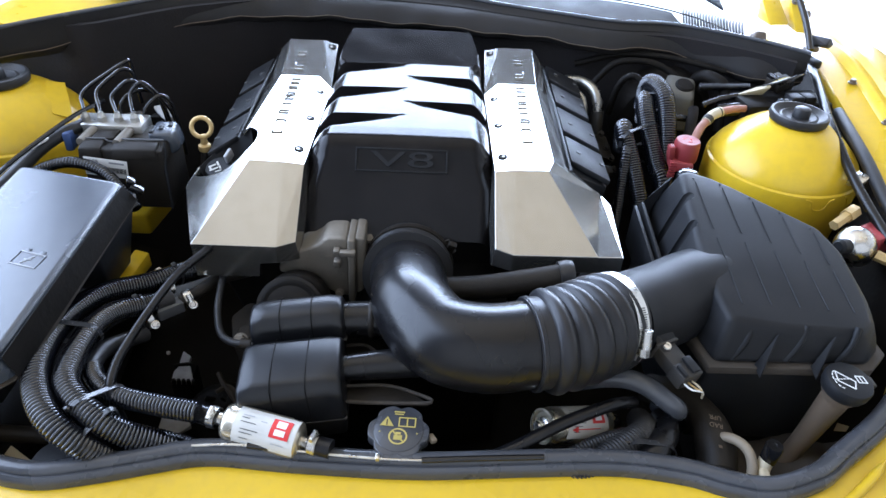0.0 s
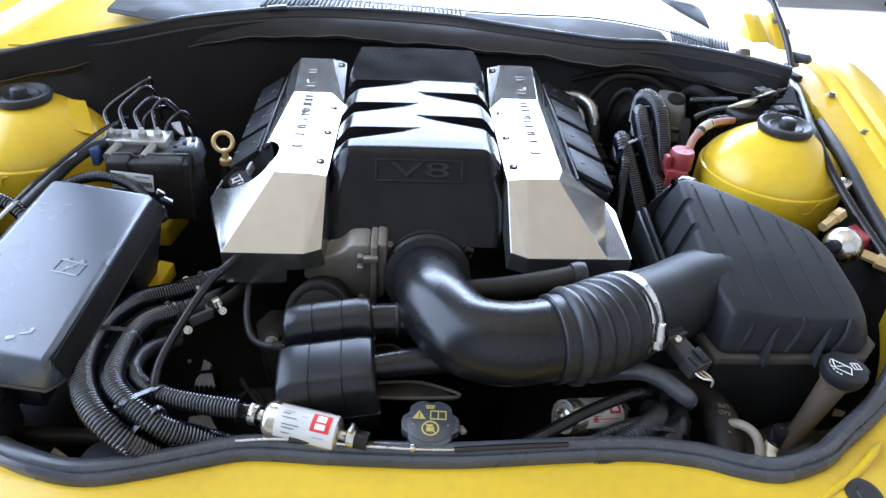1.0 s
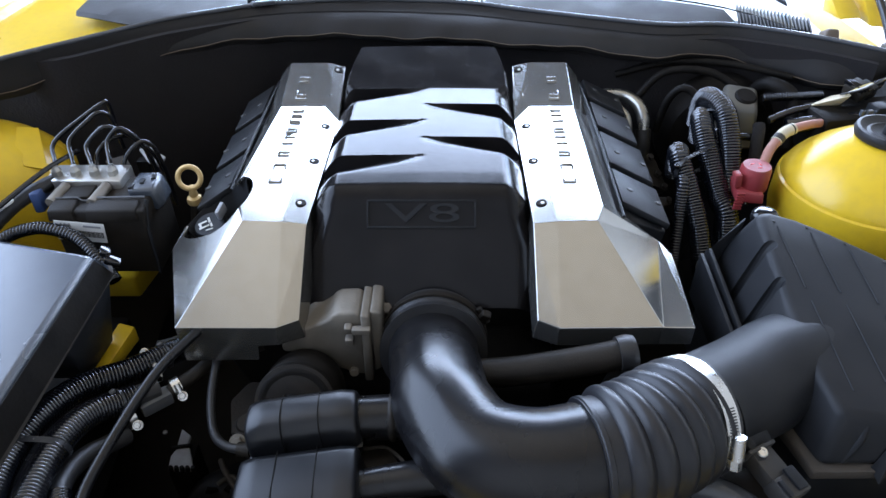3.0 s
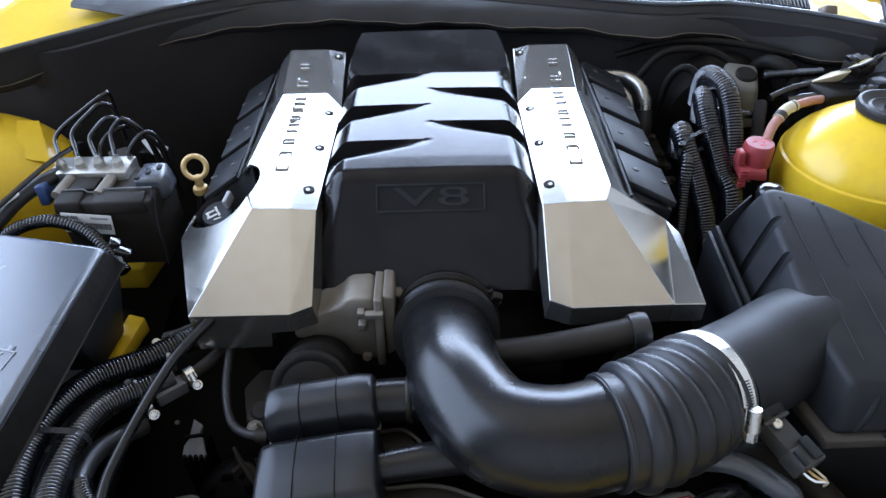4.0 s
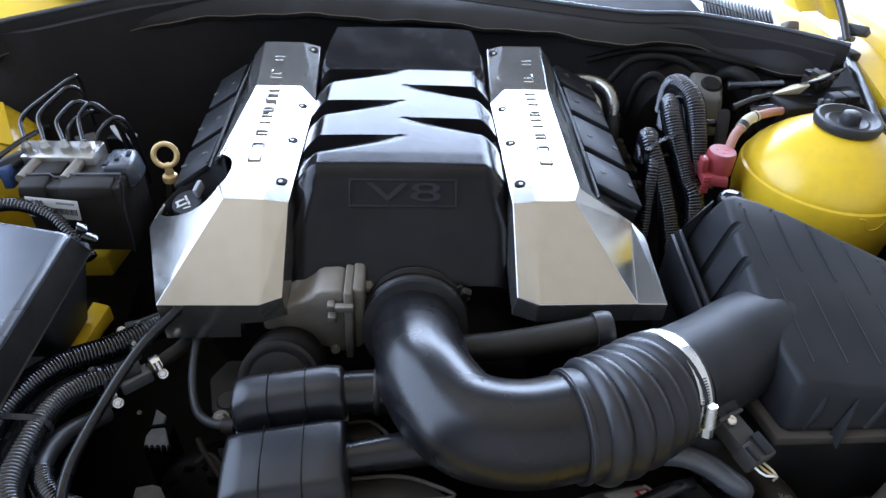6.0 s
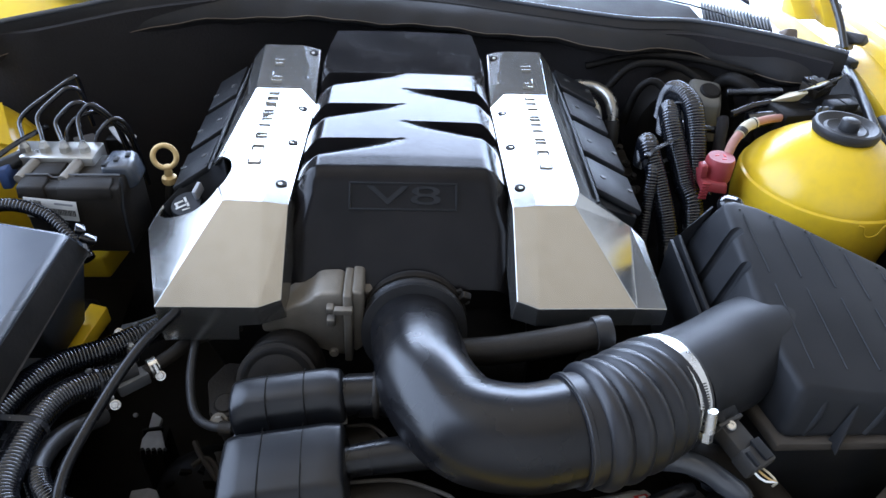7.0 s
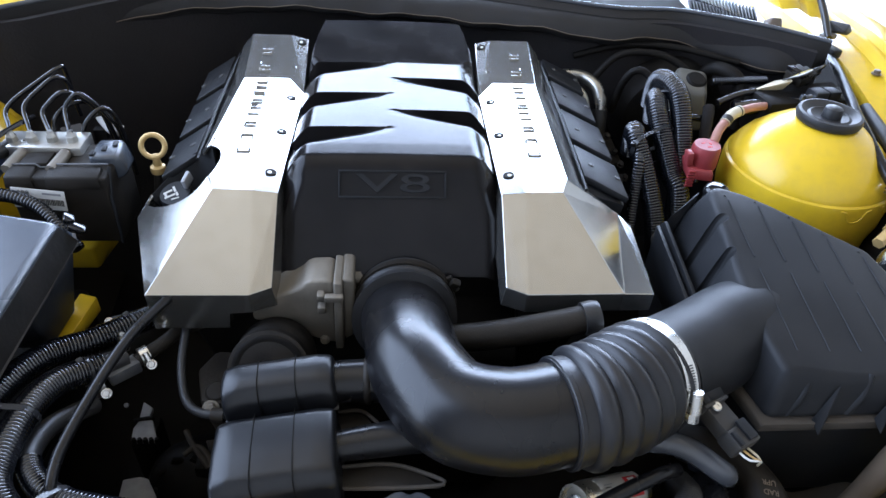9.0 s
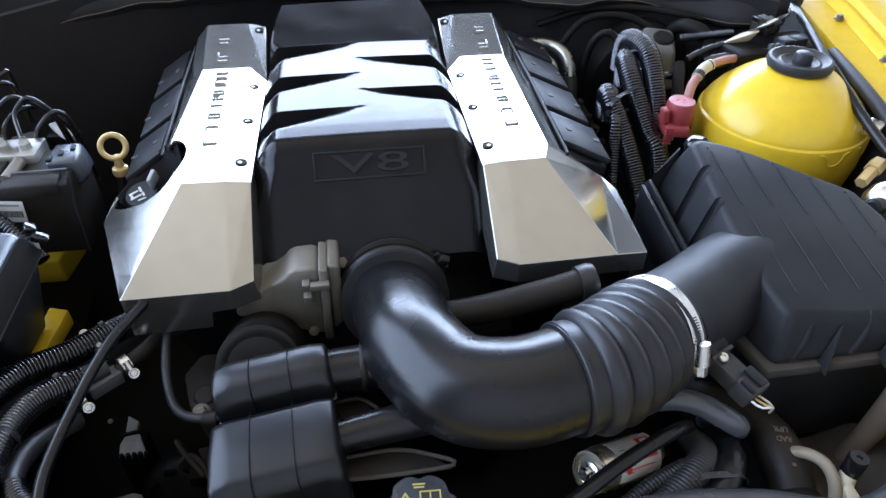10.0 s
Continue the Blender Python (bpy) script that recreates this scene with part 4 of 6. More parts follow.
for (_xa, _ya), (_xb, _yb) in (((0.429, -0.040), (0.432, -0.257)), ((0.467, -0.047), (0.470, -0.256)), ((0.505, -0.069), (0.507, -0.255)), ((0.541, -0.094), (0.544, -0.255)), ((0.577, -0.119), (0.578, -0.255))):
    a, b = Vector((_xa, _ya, 0)), Vector((_xb, _yb, 0))
    part("mould_dot", lathe([(0.0018, 0.0), (0.0016, 0.0012), (0, 0.0013)], (_xa - 0.002, _ya + 0.008, lid_z(_xa, _ya + 0.008) - 0.0004), (0, -0.2, 1), 10), INK, airbox)
    for f0, f1 in ((0.0, 0.42), (0.50, 1.0)):
        p, q = a.lerp(b, f0), a.lerp(b, f1)
        part("lid_rib", sweep([Vector((v.x, v.y, lid_z(v.x, v.y) - 0.0002)) for v in (p, p.lerp(q, 0.5), q)], 0.0011, 6, raw=True), MATTE, airbox)
for _x in (0.455, 0.525):
    part("gusset", hull([(_x + 0.012, -0.292, 0.880), (_x + 0.014, -0.293, 0.880), (_x - 0.008, -0.303, 0.838), (_x + 0.004, -0.305, 0.838), (_x - 0.003, -0.316, 0.828), (_x - 0.001, -0.316, 0.826)], 0.0006), MATTE, airbox)
for _x in (0.425, 0.492, 0.556):
    part("ridge", sweep([(_x + 0.014, -0.281, 0.884), (_x + 0.006, -0.293, 0.864), (_x - 0.006, -0.2985, 0.842)], 0.0040, 12), MATTE, airbox)
part("side_flange", hull([(x, y, z) for x in (0.366, 0.371) for y, z in ((-0.008, 0.878), (-0.016, 0.888), (-0.155, 0.868), (-0.155, 0.81), (-0.008, 0.815))], 0.001), MATTE, airbox)
part("side_flange", hull([(x, y, z) for x in (0.355, 0.360) for y, z in ((-0.020, 0.884), (-0.150, 0.868), (-0.150, 0.81), (-0.020, 0.815))], 0.001), MATTE, airbox)
part("back_web", hull([(0.368, -0.014, 0.886), (0.372, -0.010, 0.84), (0.408, 0.000, 0.925), (0.404, 0.004, 0.84), (0.408, -0.004, 0.925), (0.370, -0.018, 0.84)], 0.001), MATTE, airbox)
_nk = [_full[S2] + _t * 0.014, _full[S2] + _t * 0.045, Vector((0.350, -0.219, 0.8575)), Vector((0.400, -0.190, 0.857)), Vector((0.450, -0.165, 0.852))]
part("neck", sweep(_nk, lambda s: 0.0540 + 0.0030 * min(1, s / 0.12), 56), MATTE, airbox, "round outlet neck")
part("rear_spout", lathe([(0.0, 0.934), (0.010, 0.934), (0.015, 0.931), (0.0175, 0.926), (0.0175, 0.921), (0.0155, 0.918), (0.0155, 0.86)], (0.434, 0.002, 0), (0, 0, 1), 28), CONDUIT, airbox)
part("rim_lip", sweep([_full[S2] + _t * k for k in (0.015, 0.0175, 0.020)], 0.0585, 40, raw=True), MATTE, airbox)
sensor = thing("air_flow_sensor", (0.345, -0.31, 0.82), "black air flow sensor plug with thin wires", "sensor")
part("base", box((0.330, -0.290, 0.866), (0.034, 0.022, 0.012), 0.003, (30, 8, 28)), MATTE, sensor)
part("clip", box((0.322, -0.302, 0.868), (0.010, 0.034, 0.010), 0.002, (12, 0, 24)), MATTE, sensor)
_sd = Vector((0.42, -0.82, -0.22)).normalized()
_sm = frame_on((0.335, -0.316, 0.858), _sd, (0.15, -0.15, 1))
part("plug", moved(box((0, 0, 0), (0.036, 0.026, 0.020), 0.003), _sm), DUSTY, sensor, "dusty grey plug")
part("socket", moved(box((0.025, 0.001, 0.001), (0.022, 0.031, 0.023), 0.003), _sm), DUSTY, sensor)
part("latch", moved(box((0.022, 0.006, 0.0145), (0.022, 0.012, 0.004), 0.0015), _sm), MATTE, sensor)
part("latch", moved(box((0.026, -0.011, 0.0140), (0.016, 0.005, 0.004), 0.001), _sm), MATTE, sensor)
part("neck_rib", moved(box((-0.014, 0, 0.002), (0.004, 0.034, 0.024), 0.001), _sm), DUSTY, sensor)
screw((0.330, -0.310, 0.8705), (-0.1, -0.3, 0.95), 0.0052, sensor, STEEL)
for _k, _m in ((0, WHITE), (1, BRASS), (2, CREAM)):
    part("wire", sweep([_sm @ Vector((0.036, -0.010 + 0.006 * _k, 0.002)), _sm @ Vector((0.046, -0.008 + 0.006 * _k, 0.003)), _sm @ Vector((0.052, 0.006, 0.000)), _sm @ Vector((0.052, 0.016, -0.018))], 0.0012, 6), _m, sensor)


# ---- fuse box, brake unit and the left side ----
fuse = thing("fuse_box", (-0.45, -0.22, 0.70), "black moulded fuse box with a blue-grey sheen and battery symbol", "fuse box")
F_TOP = [(-0.524, -0.058, 0.936), (-0.381, -0.089, 0.933), (-0.406, -0.384, 0.895), (-0.560, -0.352, 0.898)]
F_LOW = [(-0.545, -0.040, 0.868), (-0.374, -0.070, 0.903), (-0.366, -0.086, 0.902), (-0.376, -0.16, 0.888), (-0.385, -0.224, 0.875), (-0.391, -0.30, 0.862), (-0.400, -0.374, 0.854), (-0.415, -0.390, 0.852), (-0.600, -0.360, 0.853), (-0.60, -0.06, 0.865)]
part("lid", hull(F_TOP + F_LOW, 0.005, 3, 10), BLUEGREY, fuse, crease=20)
# same plastic as the lid: a near-black sheet paints the shade on this side
_lid_shade = []
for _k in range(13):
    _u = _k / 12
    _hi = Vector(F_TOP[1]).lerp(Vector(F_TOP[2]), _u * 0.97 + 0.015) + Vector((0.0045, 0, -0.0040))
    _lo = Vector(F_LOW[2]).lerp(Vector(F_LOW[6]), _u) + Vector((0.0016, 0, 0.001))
    _lid_shade.append([_hi.lerp(_lo, q / 4) + Vector((0.0006, 0, 0)) for q in range(5)])
part("skirt", sheet(_lid_shade, 0.0012), GRIME, fuse, "near-black sheet painted in as shade on the lid side")
part("seam", hull([(-0.47 + (x + 0.47) * 1.012, -0.22 + (y + 0.22) * 1.006, z - d) for x, y, z in F_LOW for d in (0.0, 0.003)], 0.001), RIM, fuse, "dusty edge of the lid")
part("tray", hull([(-0.372, -0.080, 0.896), (-0.382, -0.190, 0.878), (-0.56, -0.05, 0.868), (-0.56, -0.19, 0.862), (-0.398, -0.085, 0.79), (-0.402, -0.150, 0.79), (-0.56, -0.06, 0.79), (-0.56, -0.15, 0.79)], 0.004), MATTE, fuse)
part("tray", hull([(-0.436, -0.18, 0.868), (-0.436, -0.370, 0.852), (-0.58, -0.18, 0.862), (-0.58, -0.355, 0.852), (-0.444, -0.18, 0.79), (-0.444, -0.36, 0.79), (-0.58, -0.18, 0.79), (-0.58, -0.34, 0.79)], 0.004), MATTE, fuse)
part("latch", box((-0.364, -0.078, 0.916), (0.018, 0.012, 0.008), 0.002, (0, 30, 10)), CONDUIT, fuse)
part("latch", box((-0.374, -0.070, 0.924), (0.012, 0.014, 0.008), 0.002, (0, 30, 20)), CONDUIT, fuse)
_fn = (Vector(F_TOP[1]) - Vector(F_TOP[0])).cross(Vector(F_TOP[3]) - Vector(F_TOP[0]))
_fn = _fn if _fn.z > 0 else -_fn


def on_lid(x, y):
    n, p = _fn.normalized(), Vector(F_TOP[0])
    return Vector((x, y, p.z - (n.x * (x - p.x) + n.y * (y - p.y)) / n.z))


_im = frame_on(on_lid(-0.4345, -0.241), (0.97, -0.26, 0), _fn)
for _u, _v, _w, _h, _r in ((0, 0.0105, 0.036, 0.0018, 0), (0, -0.0105, 0.036, 0.0018, 0), (-0.0172, 0, 0.0018, 0.022, 0), (0.0172, 0, 0.0018, 0.022, 0), (-0.010, 0.014, 0.007, 0.006, 0), (0.010, 0.014, 0.007, 0.006, 0), (0.002, 0.003, 0.011, 0.0018, 55), (0.0, 0.0, 0.009, 0.0018, 10), (-0.002, -0.003, 0.011, 0.0018, 55)):
    part("battery_symbol", moved(box((_u, _v, 0.0003), (_w, _h, 0.0012), 0.0002, (0, 0, _r)), _im), BLUEGREY if _h > 0.004 else GREY, fuse, "raised battery symbol")
_im = frame_on(on_lid(-0.451, -0.349), (0.97, -0.26, 0), _fn)
for _u, _v, _w, _h, _r in ((0.008, 0.004, 0.012, 0.003, 20), (0.012, 0.009, 0.004, 0.008, 0), (-0.004, -0.006, 0.010, 0.006, 30)):
    part("small_symbol", moved(box((_u, _v, 0.0003), (_w, _h, 0.0012), 0.0002, (0, 0, _r)), _im), GREY, fuse, "raised lock symbol")

abs_unit = thing("brake_unit", (-0.45, 0.07, 0.75), "black brake control unit with a milled valve block and six pipes", "brake unit")
part("control_box", hull([(x, y, z) for x in (-0.480, -0.358) for y in (0.008, 0.095) for z in (0.828, 0.929)], 0.004, 3), DUST, abs_unit)
part("mount", hull([(x, y, z) for x, y in ((-0.49, 0.085), (-0.42, 0.088), (-0.49, 0.115), (-0.42, 0.118)) for z in (0.792, 0.838)], 0.003), GRIME, abs_unit, "dark rubber mount")
for _x0, _x1 in ((-0.479, -0.447), (-0.430, -0.366)):
    part("rim_step", hull([(_x0 - 0.002, 0.004, 0.914), (_x1 + 0.002, 0.004, 0.914), (_x0, 0.006, 0.931), (_x1, 0.006, 0.931), (_x0, 0.029, 0.935), (_x1, 0.029, 0.935), (_x0, 0.029, 0.918), (_x1, 0.029, 0.918)], 0.0025), DUST, abs_unit, "stepped edge of the box lid")
part("rim_edge", sweep([(-0.482, 0.029, 0.935), (-0.448, 0.030, 0.9355), (-0.443, 0.030, 0.931), (-0.434, 0.030, 0.931), (-0.429, 0.030, 0.9355), (-0.360, 0.031, 0.936)], 0.0013, 6, raw=True), DULL, abs_unit)
part("corner_edge", sweep([(-0.358, 0.028, 0.934), (-0.357, 0.010, 0.90), (-0.358, 0.006, 0.83)], 0.0022, 8, raw=True), MATTE, abs_unit)
part("socket", hull([(x, y, z) for x, y in ((-0.388, 0.042), (-0.352, 0.044), (-0.388, 0.088), (-0.356, 0.090)) for z in (0.905, 0.940)] + [(-0.345, 0.052, 0.912), (-0.347, 0.084, 0.912)], 0.005, 3), BLUEGREY, abs_unit, "grey plug in its socket")
for _k in range(3):
    part("latch", box((-0.384 + 0.011 * _k, 0.050 + 0.012 * _k, 0.9405), (0.006, 0.012, 0.004), 0.001, (0, 0, 8)), MATTE, abs_unit)
part("valve_block", hull([(x, y, z) for x, y in ((-0.508, 0.062), (-0.404, 0.062), (-0.506, 0.106), (-0.404, 0.106)) for z in (0.90, 0.941)], 0.0025), BRIGHT, abs_unit, "milled aluminium valve block")
part("dusty_step", hull([(x, y, z) for x, y in ((-0.470, 0.030), (-0.436, 0.034), (-0.470, 0.06), (-0.436, 0.064)) for z in (0.915, 0.935)], 0.002), DUST, abs_unit)
for _x in (-0.482, -0.428):
    part("spacer", sweep([(_x, 0.024, 0.930), (_x + 0.006, 0.060, 0.934)], 0.0075, 12, raw=True), ALU, abs_unit, "dusty metal spacer")
part("side_plug", hull([(x, y, z) for x, y in ((-0.512, 0.030), (-0.500, 0.032), (-0.512, 0.060), (-0.502, 0.062)) for z in (0.910, 0.940)], 0.003), BLUEPLUG, abs_unit, "dark blue plug")
for _k in range(4):
    x, y = -0.494 + _k * 0.0248, 0.078 + _k * 0.001
    part("union_nut", lathe([(0.0075, 0.940), (0.0075, 0.948), (0.0052, 0.950), (0.004, 0.955)], (x, y, 0), (0, 0, 1), 6), BRIGHT, abs_unit)
PIPES = ([(-0.494, 0.078, 0.948), (-0.505, 0.100, 0.952), (-0.516, 0.122, 0.959), (-0.508, 0.135, 0.970), (-0.484, 0.160, 0.984), (-0.462, 0.185, 0.995), (-0.458, 0.194, 0.990), (-0.460, 0.200, 0.94)],
         [(-0.469, 0.079, 0.948), (-0.480, 0.100, 0.955), (-0.488, 0.118, 0.968), (-0.482, 0.130, 0.977), (-0.470, 0.145, 0.986), (-0.459, 0.157, 0.993), (-0.450, 0.164, 0.990), (-0.446, 0.168, 0.978), (-0.444, 0.172, 0.93)],
         [(-0.444, 0.080, 0.948), (-0.455, 0.098, 0.953), (-0.464, 0.114, 0.963), (-0.458, 0.121, 0.972), (-0.440, 0.128, 0.986), (-0.428, 0.134, 0.982), (-0.412, 0.146, 0.960), (-0.398, 0.150, 0.930), (-0.39, 0.152, 0.86)],
         [(-0.420, 0.081, 0.948), (-0.429, 0.100, 0.955), (-0.436, 0.119, 0.967), (-0.430, 0.125, 0.977), (-0.420, 0.130, 0.984), (-0.409, 0.134, 0.976), (-0.398, 0.140, 0.955), (-0.384, 0.145, 0.920), (-0.38, 0.147, 0.85)],
         [(-0.452, 0.104, 0.935), (-0.450, 0.112, 0.955), (-0.438, 0.130, 0.966), (-0.420, 0.150, 0.962), (-0.408, 0.160, 0.94), (-0.40, 0.165, 0.86)],
         [(-0.418, 0.106, 0.935), (-0.412, 0.116, 0.950), (-0.396, 0.132, 0.962), (-0.384, 0.140, 0.950), (-0.378, 0.142, 0.91), (-0.376, 0.144, 0.85)])
for _pts in PIPES:
    part("brake_pipe", sweep(_pts, 0.0031, 12, step=0.004), CONDUIT, abs_unit, "black coated brake pipe")
_lm = frame_on((-0.4425, 0.0022, 0.901), (1, 0, -0.11), (0, -1, 0.0))
lab = part("label", moved(box((0, 0, 0), (0.063, 0.030, 0.0008), 0.0003), _lm), WHITE, abs_unit, "white paper label with a bar code")
part("label_text", lettering("AB8", 0.0085, 0.0002, _lm @ Matrix.Translation((-0.018, 0.0085, 0.0006))), INK, lab)
for _k in range(22):
    part("bar", moved(box((-0.014 + _k * 0.0020, -0.003, 0.0006), (0.0010 if _k % 3 else 0.0014, 0.009, 0.0004), 0), _lm), INK, lab)
part("bar", moved(box((-0.01, -0.0115, 0.0006), (0.040, 0.002, 0.0004), 0), _lm), GREY, lab)
part("bar", moved(box((0.016, 0.0095, 0.0006), (0.022, 0.003, 0.0004), 0), _lm), GREY, lab)

shield = thing("heater_pipe_bracket", (-0.45, 0.24, 0.80), "dull grey metal bracket behind the brake pipes", "bracket")
part("plate", hull([(-0.452, 0.226, 0.90), (-0.436, 0.233, 0.901), (-0.400, 0.206, 0.896), (-0.420, 0.186, 0.892), (-0.45, 0.23, 0.885), (-0.41, 0.20, 0.88)], 0.003), CAST, shield)
part("plate", hull([(-0.497, 0.200, 0.895), (-0.465, 0.208, 0.90), (-0.445, 0.180, 0.892), (-0.48, 0.175, 0.89), (-0.47, 0.20, 0.86)], 0.003), GRIT, shield)
part("stay", box((-0.44, 0.21, 0.84), (0.02, 0.015, 0.10), 0.002), GRIME, shield)

_c = thing("wiring_harness", (-0.48, -0.02, 0.90), "ribbed black wiring conduit arching over the fuse box", "cable")
part("conduit", ribbed([(-0.57, -0.03, 0.86), (-0.54, -0.015, 0.898), (-0.49, -0.008, 0.914), (-0.44, -0.018, 0.908), (-0.405, -0.042, 0.892), (-0.38, -0.062, 0.872)], 0.0085, 0.0045, 0.001), CONDUIT, _c)
_c = thing("wiring_harness", (-0.55, 0.03, 0.88), "taped black wiring harness beside the yellow tower", "cable")
part("loom", sweep([(-0.60, -0.06, 0.87), (-0.565, -0.02, 0.90), (-0.535, 0.02, 0.925), (-0.51, 0.05, 0.935), (-0.495, 0.09, 0.930)], 0.010, 12), RUBBER, _c)
part("wire", sweep([(-0.60, -0.09, 0.89), (-0.558, -0.045, 0.925), (-0.525, 0.01, 0.945), (-0.50, 0.07, 0.955), (-0.48, 0.12, 0.955)], 0.0035, 8), CONDUIT, _c)
part("wire", sweep([(-0.605, -0.10, 0.885), (-0.565, -0.05, 0.918), (-0.53, 0.02, 0.935), (-0.505, 0.05, 0.92)], 0.0028, 8), WHITE, _c, "pale wire")
_c = thing("wiring_harness", (-0.60, -0.12, 0.88), "ribbed conduit in front of the yellow tower", "cable")
part("conduit", ribbed([(-0.70, -0.02, 0.88), (-0.64, -0.045, 0.895), (-0.60, -0.055, 0.885), (-0.56, -0.08, 0.86)], 0.011, 0.005, 0.0012), CONDUIT, _c)
part("conduit", ribbed([(-0.70, -0.07, 0.86), (-0.64, -0.085, 0.87), (-0.59, -0.11, 0.84)], 0.009, 0.005, 0.0012), CONDUIT, _c)

bracket = thing("yellow_bracket", (-0.345, -0.03, 0.74), "yellow painted steel bracket beside the fuse box", "bracket")
part("foot", hull([(-0.406, -0.050, 0.790), (-0.381, -0.058, 0.790), (-0.414, -0.125, 0.784), (-0.392, -0.125, 0.784), (-0.406, -0.050, 0.765), (-0.381, -0.058, 0.765), (-0.414, -0.125, 0.765), (-0.392, -0.125, 0.765)], 0.003), YELLOW, bracket)
part("chassis_rail", hull([(-0.53, 0.042, 0.790), (-0.420, 0.042, 0.790), (-0.53, 0.13, 0.793), (-0.412, 0.13, 0.793), (-0.53, 0.050, 0.745), (-0.425, 0.050, 0.745), (-0.53, 0.13, 0.745), (-0.415, 0.13, 0.745)], 0.005, 3), YELLOW, car, "yellow painted chassis rail below the brake unit")


HA = [(-0.292, -0.088, 0.790), (-0.318, -0.118, 0.798), (-0.349, -0.152, 0.806), (-0.383, -0.188, 0.820), (-0.400, -0.234, 0.832), (-0.404, -0.285, 0.840), (-0.396, -0.339, 0.844), (-0.380, -0.378, 0.842), (-0.358, -0.408, 0.837), (-0.336, -0.423, 0.826), (-0.316, -0.426, 0.808), (-0.300, -0.419, 0.786), (-0.265, -0.405, 0.755)]
HB = [(-0.308, -0.172, 0.798), (-0.338, -0.198, 0.806), (-0.360, -0.232, 0.822), (-0.366, -0.281, 0.834), (-0.359, -0.353, 0.840), (-0.337, -0.386, 0.838), (-0.307, -0.405, 0.828), (-0.282, -0.410, 0.812), (-0.249, -0.405, 0.790), (-0.200, -0.392, 0.750)]
HC = [(-0.330, -0.225, 0.780), (-0.352, -0.270, 0.802), (-0.352, -0.315, 0.815), (-0.332, -0.347, 0.820), (-0.300, -0.368, 0.822), (-0.250, -0.380, 0.822), (-0.205, -0.387, 0.821)]


def split_hose(label, pts, cut, r):
    """A plain hose that runs into a corrugated sleeve."""
    ob = thing("gas_hose", pts[0], label, "hose", "black gas hoses")
    full = path(pts, 0.004)
    k = int(len(full) * cut)
    part("hose", sweep(full[:k + 2], r * 0.84, 16, raw=True), RUBBER, ob)
    part("sleeve", ribbed(full[k::4] + [full[-1]], r, 0.0041, 0.0017), SLEEVE, ob, "ribbed black sleeve")
    return ob


split_hose("black gas hose in a ribbed sleeve looping past the fuse box", HA, 0.03, 0.0155)
split_hose("black gas hose in a ribbed sleeve, inner loop", HB, 0.06, 0.0150)
split_hose("short black gas hose in a ribbed sleeve to the filter", HC, 0.40, 0.0125)


def cable_tie(a, b, r, label="black cable tie round the hoses"):
    """A tie round two hoses, with its square head."""
    a, b = Vector(a), Vector(b)
    d = (b - a).normalized()
    ob = thing("cable_tie", (a + b) / 2, label, "cable tie", "cable ties")
    n = Vector((0, 0, 1)).cross(d).normalized()
    up = Vector((0, 0, 1))
    loop = []
    for c, s0 in ((a, 90), (b, -90)):
        for k in range(9):
            an = radians(s0 + k * 22.5)
            loop.append(c + d * math.cos(an) * r + up * math.sin(an) * r)
    loop.append(loop[0])
    band = bmesh.new()
    for o in (-0.0026, -0.0013, 0.0, 0.0013, 0.0026):
        sweep([q + n * o for q in loop], 0.0009, 6, raw=True, cap=False, bm=band)
    part("strap", band, TIE, ob)
    part("head", box(tuple(a - d * (r + 0.001) + up * r * 0.6), (0.007, 0.006, 0.006), 0.001), CONDUIT, ob)
    return ob


cable_tie((-0.404, -0.285, 0.840), (-0.366, -0.283, 0.834), 0.0158)
cable_tie((-0.322, -0.396, 0.833), (-0.302, -0.368, 0.822), 0.0152)
cable_tie((-0.316, -0.426, 0.808), (-0.297, -0.407, 0.822), 0.0160)

for _h, _at in ((HA, 0.085), (HB, 0.105)):
    _full_h = path(_h, 0.004)
    _k = int(len(_full_h) * _at)
    _ax = (_full_h[_k + 1] - _full_h[_k - 1]).normalized()
    _tie = thing("cable_tie", _full_h[_k], "thin shiny tie round the end of a hose sleeve", "cable tie", "cable ties")
    part("strap", lathe([(0.0150, -0.0014), (0.0166, -0.0014), (0.0166, 0.0014), (0.0150, 0.0014)], _full_h[_k], _ax, 36), TIE, _tie)
    part("head", moved(box((0, 0, 0), (0.006, 0.005, 0.004), 0.0008), frame_on(_full_h[_k] + Vector((-0.004, 0.002, 0.0165)), _ax, (-0.2, 0.1, 1))), DULL, _tie)

_c = thing("fuel_line", (-0.30, -0.25, 0.80), "thin black hose crossing the gas hoses", "hose")
part("hose", sweep([(-0.250, -0.150, 0.872), (-0.272, -0.200, 0.872), (-0.284, -0.238, 0.868), (-0.294, -0.272, 0.860), (-0.304, -0.307, 0.850), (-0.309, -0.337, 0.843), (-0.307, -0.364, 0.836), (-0.303, -0.374, 0.818), (-0.300, -0.376, 0.79)], 0.0056, 14), TUBE, _c)

